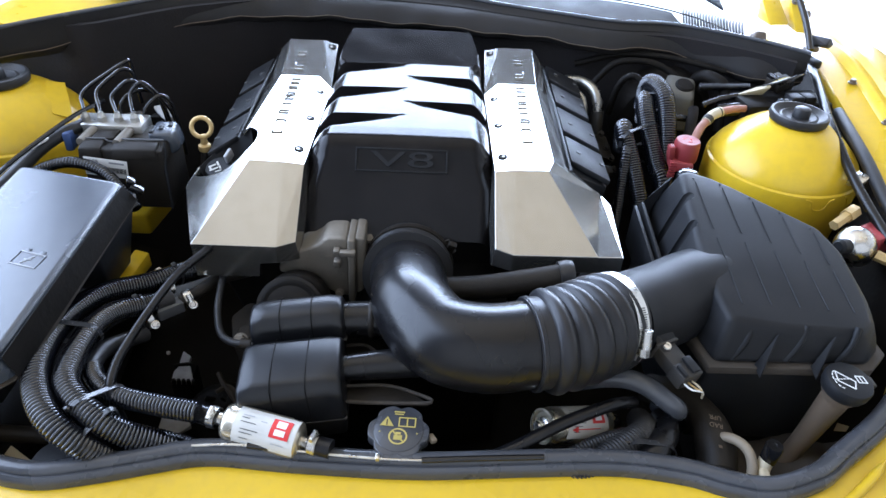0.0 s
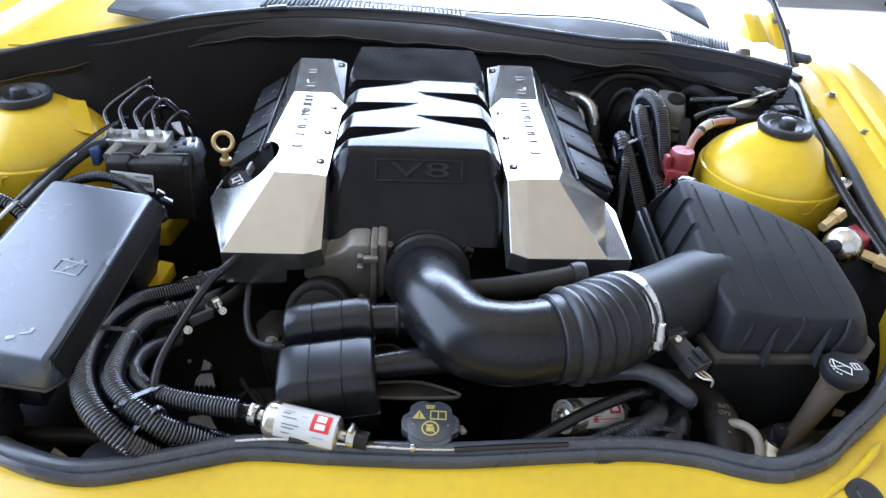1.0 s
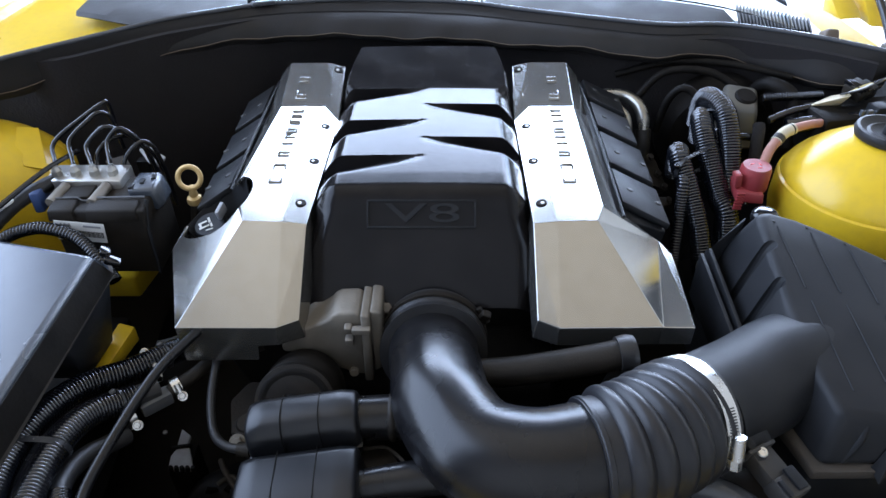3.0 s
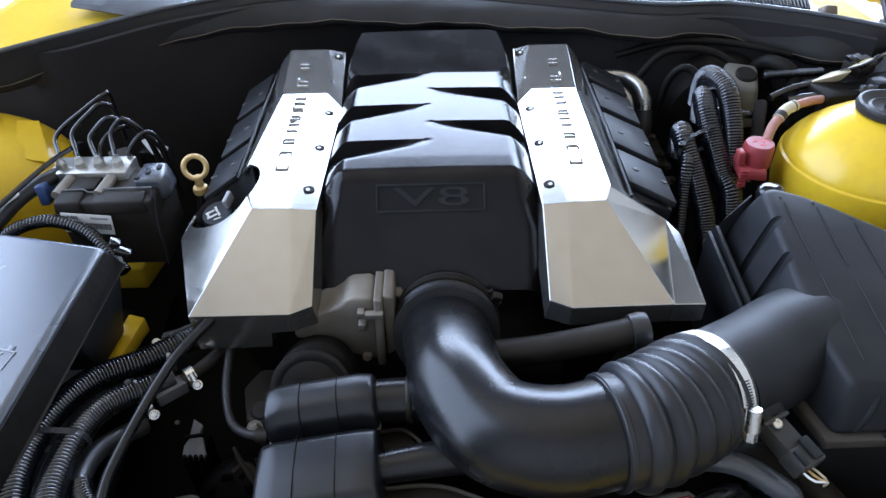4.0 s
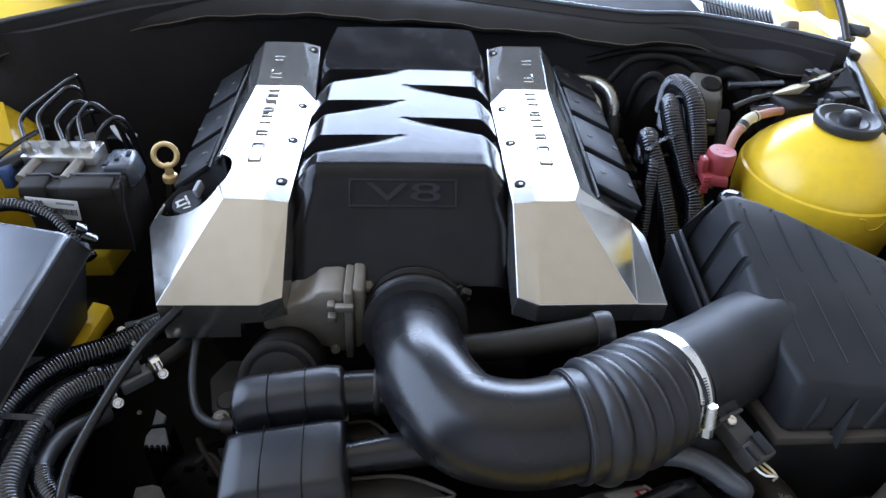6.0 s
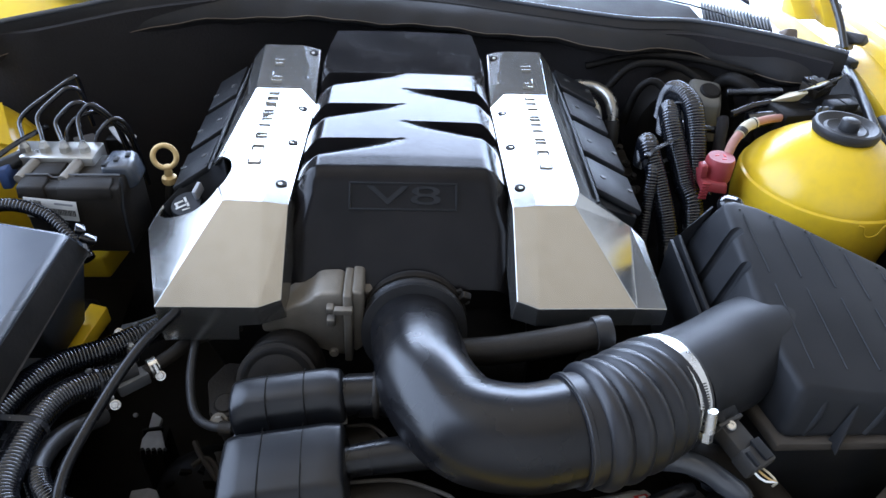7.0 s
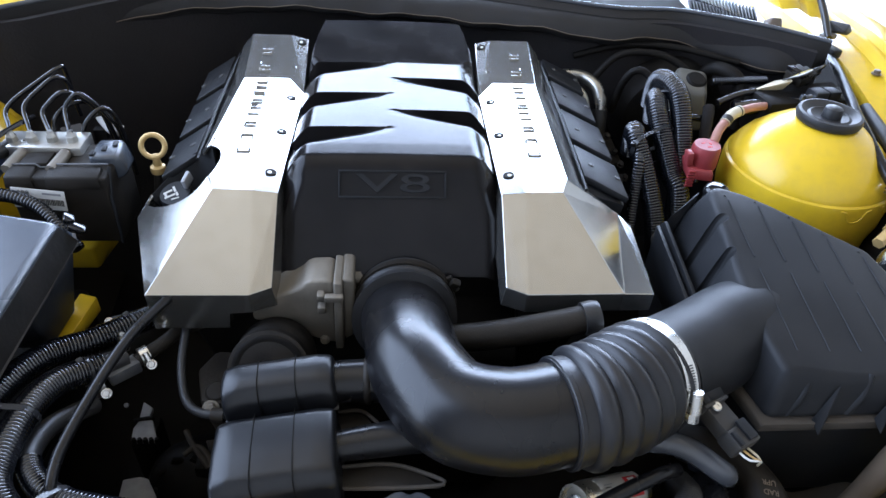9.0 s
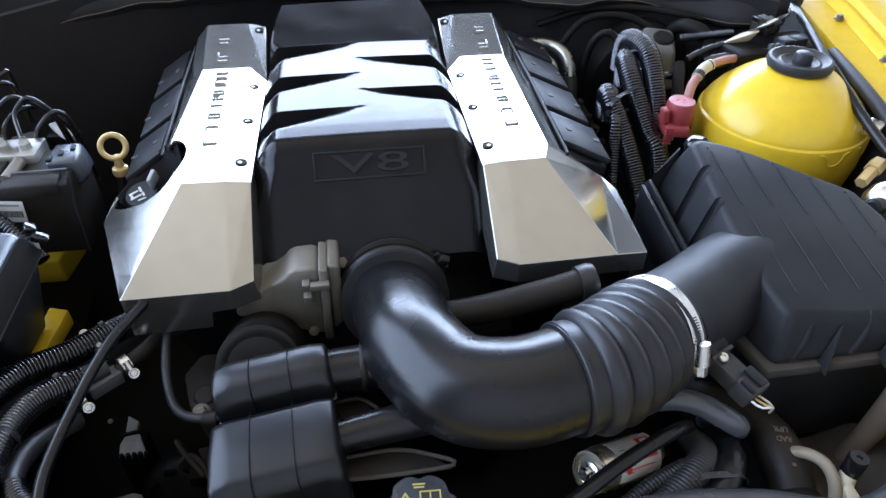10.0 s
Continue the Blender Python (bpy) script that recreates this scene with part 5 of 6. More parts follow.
fitting = thing("gas_reducer_fitting", (-0.30, -0.19, 0.77), "grey gas connector with bright hose clamps", "pipe fitting")
part("body", moved(box((0, 0, 0), (0.036, 0.018, 0.017), 0.002), pose(-0.309, -0.184, 0.790, 0, 0, 40)), DULL, fitting, "dull grey block")
part("spigot", sweep([(-0.296, -0.173, 0.793), (-0.272, -0.148, 0.797), (-0.250, -0.125, 0.800), (-0.20, -0.10, 0.80)], 0.0085, 12), DUST, fitting)
clamp_ring((-0.289, -0.166, 0.794), (0.75, 0.6, 0.05), 0.0108, 0.010, fitting, (0.3, -0.6, 0.5))
clamp_ring((-0.318, -0.150, 0.798), (-0.7, -0.6, 0.2), 0.0085, 0.008, fitting, (-0.3, 0.4, 0.9))
clamp_ring((-0.331, -0.210, 0.789), (-0.5, -0.8, 0.2), 0.0105, 0.009, fitting, (-0.7, 0.3, 0.7))
hex_bolt((-0.313, -0.224, 0.797), (0.2, -0.6, 0.7), 0.0042, fitting)
hex_bolt((-0.276, -0.182, 0.797), (0.2, -0.6, 0.7), 0.0042, fitting)
hex_bolt((-0.345, -0.115, 0.800), (0.2, -0.6, 0.7), 0.004, fitting)

# ---- gas filters ----
def gas_filter(a, b, r, label, roll, stub=0.055, bare=False):
    a, b = Vector(a), Vector(b)
    ax = (b - a).normalized()
    L = (b - a).length
    ob = thing("gas_filter", (a + b) / 2 - Vector((0, 0, r)), label, "gas filter", "gas filters")
    part("can", lathe([(0.0, -0.001), (r * 0.55, -0.001), (r * 0.86, 0.002), (r * 0.97, 0.006), (r, 0.010), (r, L - 0.012), (r * 0.97, L - 0.007), (r * 0.9, L - 0.004), (r * 0.6, L), (0, L)], a, ax, 40), CAN, ob)
    up = Vector((0, 0, 1)) - ax * ax.z
    up.normalize()
    sd = ax.cross(up)

    def wrap(s0, s1, a0, a1, lift, name, material, lab=""):
        rows = []
        for k in range(13):
            an = radians(roll + a0 + (a1 - a0) * k / 12)
            o = (up * math.cos(an) + sd * math.sin(an)) * (r + lift)
            rows.append([a + ax * (s * L) + o for s in (s0, s1)])
        return part(name, sheet(rows, 0.0002), material, ob, lab)

    wrap(0.20, 0.97, -58, 62, 0.0004, "label", PAPER, "white paper label")
    wrap(0.66, 0.90, -40, 16, 0.0010, "red_panel", LABELRED, "red printed panel")
    wrap(0.72, 0.84, -34, -14, 0.0014, "white_panel", WHITE)
    wrap(0.715, 0.845, -8, 8, 0.0014, "white_panel", WHITE)
    for k, (s0, s1, c) in enumerate(((0.28, 0.46, -28), (0.28, 0.40, -20), (0.28, 0.52, -8), (0.52, 0.62, -20), (0.30, 0.58, 12), (0.30, 0.5, 22), (0.70, 0.9, 32), (0.3, 0.44, 38))):
        wrap(s0, s0 + (s1 - s0) * 0.8, c, c + 2.0, 0.0012, "print_line", INK if k % 3 else GREY)
    if bare:
        part("end_ring", lathe([(r * 0.93, -0.001), (r * 0.93, -0.0045), (r * 0.80, -0.0045), (r * 0.74, 0.0)], a, ax, 40), CAN, ob)
        part("spigot", lathe([(0.0, -0.014), (0.0052, -0.014), (0.0068, -0.012), (0.0068, -0.005), (0.0105, -0.004), (0.0105, 0.0)], a, ax, 24), STEEL, ob)
        wrap(0.34, 0.80, 30, 33, 0.0012, "arrow", LABELRED, "red printed arrow")
        for k in range(4):
            wrap(0.27 + 0.025 * k, 0.30 + 0.025 * k, 31.5 - 2.0 * (k + 1), 31.5 + 2.0 * (k + 1), 0.0013, "arrow", LABELRED, "red printed arrow")
    else:
        part("spigot", lathe([(0.0075, -0.03), (0.009, -0.025), (0.0075, -0.02), (0.0075, 0.0)], a, ax, 20), STEEL, ob)
    part("spigot", lathe([(0.0075, 0.0), (0.0075, 0.02), (0.009, 0.022), (0.0075, 0.03)], b, ax, 20), STEEL, ob)
    part("hose_stub", lathe([(0.0108, 0.008), (0.0108, 0.034)], b, ax, 20), TUBE, ob)
    clamp_ring(b + ax * 0.014, ax, 0.0112, 0.009, ob, up - sd * 0.1)
    if not bare:
        part("hose_stub", lathe([(0.0108, -stub), (0.0108, -0.008)], a, ax, 20), TUBE, ob)
        clamp_ring(a - ax * 0.014, ax, 0.0112, 0.009, ob, up + sd * 0.25)
    return ob


gas_filter((-0.177, -0.386, 0.807), (-0.087, -0.410, 0.805), 0.0215, "cylindrical silver gas filter with a white and red label", 30)
gas_filter((0.189, -0.366, 0.789), (0.262, -0.334, 0.757), 0.0225, "silver gas filter half hidden behind dark hoses", 25, 0.022, True)


# ---- resonators and the front of the engine ----
def resonator(cx, cy, w, d, zt, h, rot, label):
    ob = thing("resonator_box", (cx, cy, zt - h), label, "resonator", "resonator boxes")
    m = pose(cx, cy, zt, 0, -6.5, rot)
    lo, hi = -h, 0.0
    third = w / 3
    ring = ((-d / 2 + 0.004, lo), (-d / 2, lo + h * 0.35), (-d / 2 + 0.003, hi - 0.014), (-d / 2 + 0.014, hi - 0.001), (0.0, hi + 0.0015), (d / 2 - 0.010, hi - 0.001), (d / 2 - 0.002, hi - 0.010), (d / 2, lo + h * 0.35), (d / 2 - 0.004, lo))
    pts = [(u * (0.93 if z == lo else 1.0), v, z - (0.004 if abs(u) > w * 0.4 and z > hi - 0.02 else 0.0)) for u in (-w / 2, -w * 0.36, w * 0.36, w / 2) for v, z in ring]
    part("shell", moved(hull(pts, 0.0085, 4, 10), m), RESON, ob, crease=40)
    for u in (-third / 2, third / 2):
        line = [(u, v, z) for v, z in ring[1:-1]]
        part("groove", moved(sweep(line, 0.0006, 6, step=0.004), m), GRIME, ob, "dusty moulded line")
    part("seam", moved(box((0, 0, lo + h * 0.36), (w * 1.01, d * 1.02, 0.0026), 0.001), m), TUBE, ob)
    return ob


resonator(-0.117, -0.2545, 0.116, 0.056, 0.8650, 0.062, 4.5, "black three-segment resonator box under the throttle body")
resonator(-0.112, -0.3310, 0.120, 0.092, 0.8485, 0.090, 4.5, "larger black three-segment resonator box beside the intake tube")
duct = thing("resonator_duct", (-0.02, -0.26, 0.80), "dusty black ducts joining resonators to the intake tube", "duct")
part("duct", sweep([(-0.064, -0.244, 0.835), (-0.040, -0.243, 0.836), (-0.022, -0.242, 0.836), (0.006, -0.244, 0.836)], 0.0235, 24, raw=True), TUBE, duct)
part("duct_collar", lathe([(0.0245, -0.003), (0.0258, -0.001), (0.0258, 0.002), (0.0245, 0.004)], (-0.024, -0.242, 0.836), (1, 0, 0.02), 32), DUST, duct)
part("duct", sweep([(-0.056, -0.318, 0.824), (-0.020, -0.313, 0.826), (0.010, -0.309, 0.827), (0.040, -0.305, 0.828)], lambda q: 0.0155 + 0.004 * min(1, q / 0.1), 22), TUBE, duct)
for _pts in ([(-0.058, -0.262), (-0.028, -0.262), (-0.006, -0.294), (-0.056, -0.300)], [(-0.056, -0.330), (-0.004, -0.327), (0.030, -0.336), (0.052, -0.352), (-0.054, -0.352)]):
    part("web", prism(_pts, 0.800, 0.806, 0.001), DUST, duct)
    _loop = [Vector((x, y, 0.8075)) for x, y in _pts]
    part("web_rim", sweep(_loop + [_loop[0]], 0.0022, 8, step=0.004), RIM, duct, "raised dusty rim")

pulley = thing("pulley", (-0.135, -0.17, 0.80), "dusty black belt pulley at the front of the engine", "pulley")
_pa = Vector((0.0, -0.85, 0.52)).normalized()
_pc = Vector((-0.135, -0.214, 0.822))
part("wheel", lathe([(0.0, 0.0), (0.030, 0.0), (0.036, 0.002), (0.041, 0.001), (0.0445, -0.003), (0.0445, -0.010)] + [(0.0430 if k % 2 else 0.0455, -0.012 - 0.0035 * k) for k in range(9)] + [(0.047, -0.046), (0.047, -0.060), (0.0, -0.060)], _pc, _pa, 48), GRIME, pulley)
part("rim_edge", lathe([(0.0440, -0.0025), (0.0452, -0.0015), (0.0452, 0.0005), (0.0440, 0.0010)], _pc, _pa, 48), DUST, pulley)
part("hub", lathe([(0.013, -0.002), (0.013, 0.004), (0.008, 0.006), (0, 0.006)], _pc, _pa, 20), GRIME, pulley)
alternator = thing("alternator", (-0.21, -0.26, 0.62), "grimy cast alternator low beside the engine", "engine part")
part("housing", lathe([(0.0, 0.03), (0.03, 0.03), (0.05, 0.02), (0.062, 0.0), (0.062, -0.06), (0.04, -0.08), (0.0, -0.08)], (-0.275, -0.185, 0.55), (-0.1, -0.6, 0.6), 28), GRIME, alternator)
for _k in range(10):
    an = _k * 0.628
    part("vent_fin", box((-0.275 + 0.04 * math.cos(an), -0.205 + 0.03 * math.sin(an), 0.568 + 0.03 * math.sin(an)), (0.006, 0.016, 0.008), 0.001, (30, 0, math.degrees(an))), GRIME, alternator)
hex_bolt((-0.196, -0.245, 0.795), (0.1, -0.7, 0.6), 0.007, alternator, ALU)
part("bracket", hull([(-0.243, -0.140, 0.74), (-0.226, -0.108, 0.74), (-0.190, -0.110, 0.74), (-0.185, -0.195, 0.74), (-0.228, -0.194, 0.74), (-0.235, -0.150, 0.62), (-0.19, -0.12, 0.62), (-0.21, -0.185, 0.62)], 0.004), GRIT, alternator, "brown gritty casting")
part("boss", lathe([(0.0, 0.004), (0.011, 0.004), (0.014, 0.0), (0.014, -0.01)], (-0.212, -0.178, 0.742), (0, -0.3, 1), 18), GRIT, alternator)
_c = thing("coolant_hose", (-0.235, -0.2, 0.76), "thin dark hose bent down behind the resonators", "hose")
part("hose", sweep([(-0.238, -0.115, 0.835), (-0.243, -0.145, 0.815), (-0.240, -0.190, 0.80), (-0.226, -0.232, 0.795), (-0.205, -0.252, 0.797), (-0.175, -0.258, 0.80)], 0.0050, 12), RUBBER, _c)
part("end_fitting", lathe([(0.0078, 0), (0.0078, 0.014)], (-0.192, -0.256, 0.798), (1, -0.1, 0.05), 12), DUST, _c)
_c = thing("heater_pipe", (0.15, -0.185, 0.84), "black rubber hose lying below the silver cover", "pipe")
part("hose", sweep([(0.055, -0.196, 0.850), (0.12, -0.194, 0.856), (0.19, -0.190, 0.868), (0.232, -0.186, 0.876)], 0.0165, 16), DUST, _c)
part("end", lathe([(0.0190, -0.016), (0.0200, -0.004), (0.0180, 0.003), (0.0, 0.004)], (0.234, -0.186, 0.8765), (0.97, 0.1, 0.12), 20), RUBBER, _c)
# dark bits low in the bay
lowp = thing("engine_mount", (-0.34, -0.13, 0.44), "pale cast aluminium bracket with a toothed edge deep in the bay", "bracket")
part("plate", prism([(-0.359, -0.077), (-0.342, -0.089), (-0.343, -0.107), (-0.357, -0.105)], 0.592, 0.600, 0.002), CAST, lowp)
part("plate", prism([(-0.357, -0.110), (-0.338, -0.108), (-0.327, -0.133), (-0.321, -0.144), (-0.358, -0.144), (-0.361, -0.123)], 0.590, 0.598, 0.002), CAST, lowp)
part("rib", box((-0.350, -0.108, 0.597), (0.026, 0.004, 0.010), 0.001, (0, 0, 10)), GRIME, lowp)
for _k in range(5):
    part("tooth", lathe([(0.0, 0.0), (0.0032, 0.0), (0.0036, 0.003), (0.0028, 0.009), (0, 0.009)], (-0.3535 + _k * 0.0078, -0.1435, 0.593), (0, 0, 1), 10), GRIME, lowp)
part("stem", box((-0.345, -0.12, 0.515), (0.03, 0.05, 0.15), 0.004), GRIME, lowp)
part("bolt", lathe([(0.0036, 0), (0.003, 0.003), (0, 0.003)], (-0.381, -0.084, 0.60), (0, -0.5, 0.8), 8), CAST, lowp)
part("web", prism([(-0.349, -0.205), (-0.328, -0.201), (-0.317, -0.204), (-0.299, -0.231), (-0.320, -0.250), (-0.346, -0.240)], 0.592, 0.600, 0.002), CAST, lowp)
strap = thing("pipe_strap", (-0.255, -0.18, 0.60), "bent brown steel pipe strap on the alternator", "bracket")
part("band", sweep([(-0.277, -0.148, 0.624), (-0.266, -0.166, 0.624), (-0.252, -0.183, 0.622), (-0.235, -0.203, 0.618)], 0.0040, 10), RIM, strap)
part("band", sweep([(-0.272, -0.184, 0.621), (-0.262, -0.175, 0.623), (-0.254, -0.173, 0.624), (-0.240, -0.186, 0.623), (-0.231, -0.205, 0.617)], 0.0036, 10), RIM, strap)
part("plate", prism([(-0.254, -0.150), (-0.226, -0.146), (-0.212, -0.215), (-0.224, -0.206), (-0.240, -0.180)], 0.600, 0.606, 0.002), GRIT, strap)
part("foot", box((-0.25, -0.18, 0.575), (0.02, 0.03, 0.06), 0.003), GRIME, strap)
frame_rail = thing("chassis_rail", (-0.45, -0.30, 0.60), "dark painted chassis rail low in the bay", "car part")
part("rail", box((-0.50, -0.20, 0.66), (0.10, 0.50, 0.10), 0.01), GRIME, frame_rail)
part("tag", box((-0.418, -0.402, 0.735), (0.055, 0.020, 0.002), 0.0005, (35, 12, -28)), CREAM, frame_rail, "small yellowed tag")
part("bar", sweep([(-0.56, -0.36, 0.76), (-0.48, -0.375, 0.762), (-0.40, -0.375, 0.757), (-0.34, -0.37, 0.75)], 0.010, 12), DUST, frame_rail)
glob = thing("headlamp_adjuster", (-0.475, -0.415, 0.80), "glossy dark dome behind the bonnet seal", "car part")
part("dome", lathe([(0.030, 0.79), (0.030, 0.83), (0.026, 0.845), (0.016, 0.853), (0, 0.855)], (-0.490, -0.388, 0), (0, 0, 1), 28), CONDUIT, glob)
glob2 = thing("headlamp_housing", (-0.36, -0.43, 0.76), "grey plastic lamp housing behind the seal", "car part")
part("shell", lathe([(0.035, 0.74), (0.034, 0.775), (0.024, 0.788), (0.0, 0.792)], (-0.352, -0.428, 0), (0, 0, 1), 24), MATTE, glob2)

# coolant cap
ccap = thing("expansion_tank_filler", (0.018, -0.391, 0.73), "coolant filler under a lobed black cap with yellow symbols", "coolant filler")
_cm = pose(0.018, -0.391, 0.806, 4, 0, -3)
_out = []
for _k in range(120):
    an = 2 * math.pi * _k / 120
    off = (an / (math.pi / 3) + 0.5 + 0.5) % 1.0 - 0.5
    rr = 0.0350 - 0.0046 * math.exp(-(off / 0.17) ** 2)
    _out.append((rr * math.cos(an), rr * math.sin(an)))
part("grip", moved(prism(_out, -0.016, -0.0012, 0.0026, 3), _cm), SEAL, ccap)
part("top_disc", moved(lathe([(0.0285, -0.003), (0.0280, -0.0006), (0.0270, 0.0), (0.0, 0.0)], seg=48), _cm), SEAL, ccap)
part("neck", lathe([(0.024, -0.07), (0.024, -0.024)], (0.018, -0.391, 0.806), (0, -0.07, 1), 28), GRIME, ccap)
part("skirt", lathe([(0.027, -0.028), (0.029, -0.022), (0.029, -0.012)], (0.018, -0.391, 0.806), (0, -0.07, 1), 32), MATTE, ccap)


def icon(bm, name="symbol", material=AMBER, parent=ccap, m=None):
    return part(name, moved(bm, (m or _cm)), material, parent)


def flat_poly(pts, z=0.0004, h=0.0004):
    return prism(pts, z, z + h)


def flat_ring(cx, cy, r0, r1, z=0.0004, h=0.0004, seg=36):
    bm = bmesh.new()
    for k in range(seg):
        a, b = 2 * math.pi * k / seg, 2 * math.pi * (k + 1) / seg
        q = [(cx + r * math.cos(t), cy + r * math.sin(t)) for r, t in ((r0, a), (r1, a), (r1, b), (r0, b))]
        join(bm, prism(q, z, z + h))
    return bm


icon(flat_poly([(-0.022, 0.004), (-0.006, 0.004), (-0.014, 0.0165)]))
icon(box((-0.014, 0.0095, 0.0009), (0.0014, 0.006, 0.0004), 0), "mark", INK)
icon(box((-0.014, 0.0055, 0.0009), (0.0014, 0.0014, 0.0004), 0), "mark", INK)
for _u in (0.0045, 0.0135):
    for _v, _w, _h in ((0.0160, 0.0095, 0.0014), (0.0045, 0.0095, 0.0014)):
        icon(box((_u, _v, 0.0006), (_w, _h, 0.0004), 0))
for _u in (-0.0002, 0.009, 0.0182):
    icon(box((_u, 0.0102, 0.0006), (0.0014, 0.0125, 0.0004), 0))
icon(flat_ring(0.0, -0.009, 0.0088, 0.0106))
icon(box((0.0, -0.009, 0.0006), (0.019, 0.0016, 0.0004), 0, (0, 0, -45)))
icon(box((0.0, -0.0105, 0.0006), (0.0095, 0.006, 0.0004), 0))
icon(box((0.0, -0.005, 0.0006), (0.006, 0.003, 0.0004), 0))
icon(box((-0.001, 0.0235, 0.0006), (0.012, 0.0016, 0.0004), 0))
icon(box((-0.001, 0.0205, 0.0006), (0.010, 0.0016, 0.0004), 0))
for _u in (-0.021, 0.021):
    icon(box((_u, -0.004, 0.0006), (0.0016, 0.0016, 0.0004), 0))
part("side_tab", box((0.056, -0.394, 0.796), (0.008, 0.012, 0.006), 0.002, (0, 20, 30)), BEIGE, ccap)

# washer filler
wash = thing("washer_filler", (0.56, -0.32, 0.60), "washer bottle filler neck with a black printed cap", "washer bottle")
_wd = Vector((0.05, -0.10, 1.0)).normalized()
_wc = Vector((0.5435, -0.337, 0.849))
part("neck", sweep([_wc - _wd * 0.004, _wc - _wd * 0.05, _wc - _wd * 0.10 + Vector((-0.004, -0.004, 0)), _wc - _wd * 0.17 + Vector((-0.012, -0.010, 0)), _wc - _wd * 0.26 + Vector((-0.02, -0.02, 0))], lambda q: 0.0212 if q < 0.022 else 0.0172 - 0.005 * min(1, (q - 0.022) / 0.1), 28), NECK, wash)
part("hook", hull([tuple(_wc - _wd * 0.085 + Vector((0.018, -0.012, z))) for z in (0, 0.012)] + [tuple(_wc - _wd * 0.085 + Vector((0.030, -0.016, z))) for z in (0.004, 0.014)] + [tuple(_wc - _wd * 0.07 + Vector((0.016, -0.010, 0)))], 0.001), NECK, wash)
part("cap", lathe([(0.0255, -0.014), (0.0272, -0.009), (0.0276, 0.001), (0.0262, 0.0036), (0.0246, 0.0042), (0.0, 0.0044)], _wc, _wd, 40), MATTE, wash, "black hinged cap")
_wm = frame_on(_wc + _wd * 0.0044, (0.95, 0.10, 0), _wd)


def stroke(a, b, w, z=0.0003, h=0.0005):
    """A printed line between two points of a cap."""
    a, b = Vector((*a, 0)), Vector((*b, 0))
    d = b - a
    return box(((a.x + b.x) / 2, (a.y + b.y) / 2, z), (d.length + w, w, h), 0, (0, 0, math.degrees(math.atan2(d.y, d.x))))


_glass = [(-0.0130, 0.0125), (0.0045, -0.0035), (-0.0015, -0.0135), (-0.0165, -0.0010)]
_book = [(0.0080, 0.0045), (0.0175, 0.0035), (0.0180, -0.0060), (0.0085, -0.0050)]
for _poly in (_glass, _book):
    for a, b in zip(_poly, _poly[1:] + _poly[:1]):
        part("washer_symbol", moved(stroke(a, b, 0.0012), _wm), WHITE, wash, "white windscreen washer symbol")
part("washer_symbol", moved(stroke((0.0125, 0.0040), (0.0132, -0.0055), 0.0010), _wm), WHITE, wash, "white windscreen washer symbol")
for _k in range(6):
    part("washer_symbol", moved(stroke((-0.0195 + 0.0038 * _k, 0.0010), (-0.0178 + 0.0038 * _k, 0.0008), 0.0010), _wm), WHITE, wash, "white windscreen washer symbol")
    an = radians(110 + 26 * _k)
    part("washer_symbol", moved(stroke((-0.0120 + 0.0085 * math.cos(an), 0.0005 + 0.0130 * math.sin(an)), (-0.0120 + 0.0085 * math.cos(an + 0.2), 0.0005 + 0.0130 * math.sin(an + 0.2)), 0.0011), _wm), WHITE, wash, "white windscreen washer symbol")
part("tab", box(tuple(_wc + Vector((0.027, 0.006, -0.004))), (0.018, 0.016, 0.006), 0.002, (0, 22, 0)), MATTE, wash)

# hoses at the front right
rad = thing("radiator_hose", (0.38, -0.36, 0.72), "brown-black upper radiator hose with white print", "hose")
part("hose", sweep([(0.352, -0.255, 0.735), (0.385, -0.295, 0.758), (0.400, -0.335, 0.765), (0.400, -0.375, 0.758), (0.393, -0.415, 0.745), (0.385, -0.45, 0.72)], lambda q: 0.0225 + 0.0015 * math.sin(q * 60), 24), DUST, rad)
part("collar", lathe([(0.0245, -0.012), (0.027, -0.008), (0.027, 0.008), (0.0245, 0.012)], (0.393, -0.408, 0.747), (0.1, 0.9, 0.25), 28), GRIME, rad)
_tm = frame_on((0.3985, -0.350, 0.7875), (-1, 0.22, 0), (0.05, -0.28, 1))
part("print", lettering("RAD", 0.0082, 0.0002, _tm @ Matrix.Translation((0.0, 0.006, 0.0022))), NECK, rad, "worn white lettering")
part("print", lettering("UPR", 0.0082, 0.0002, _tm @ Matrix.Translation((0.0, -0.005, 0.0))), NECK, rad, "worn white lettering")
part("print_mark", box((0.396, -0.382, 0.781), (0.004, 0.005, 0.0008), 0.0002, (-15, 0, -15)), NECK, rad)
_c = thing("bypass_hose", (0.32, -0.28, 0.75), "smooth grey-black hose bending below the bellows", "hose")
part("hose", sweep([(0.240, -0.290, 0.785), (0.265, -0.305, 0.808), (0.292, -0.314, 0.818), (0.315, -0.323, 0.816), (0.336, -0.336, 0.808), (0.352, -0.340, 0.796), (0.358, -0.326, 0.775), (0.356, -0.29, 0.74)], 0.0125, 20), BEAD, _c)
_c = thing("gas_hose", (0.20, -0.40, 0.76), "thin black cable lying across the gas filter", "hose")
part("cable", sweep([(0.09, -0.420, 0.775), (0.15, -0.402, 0.795), (0.21, -0.375, 0.808), (0.27, -0.350, 0.812), (0.30, -0.335, 0.80)], 0.0075, 12), TUBE, _c)
part("sleeve", ribbed([(0.20, -0.405, 0.775), (0.245, -0.385, 0.785), (0.285, -0.37, 0.785)], 0.008), RUBBER, _c)
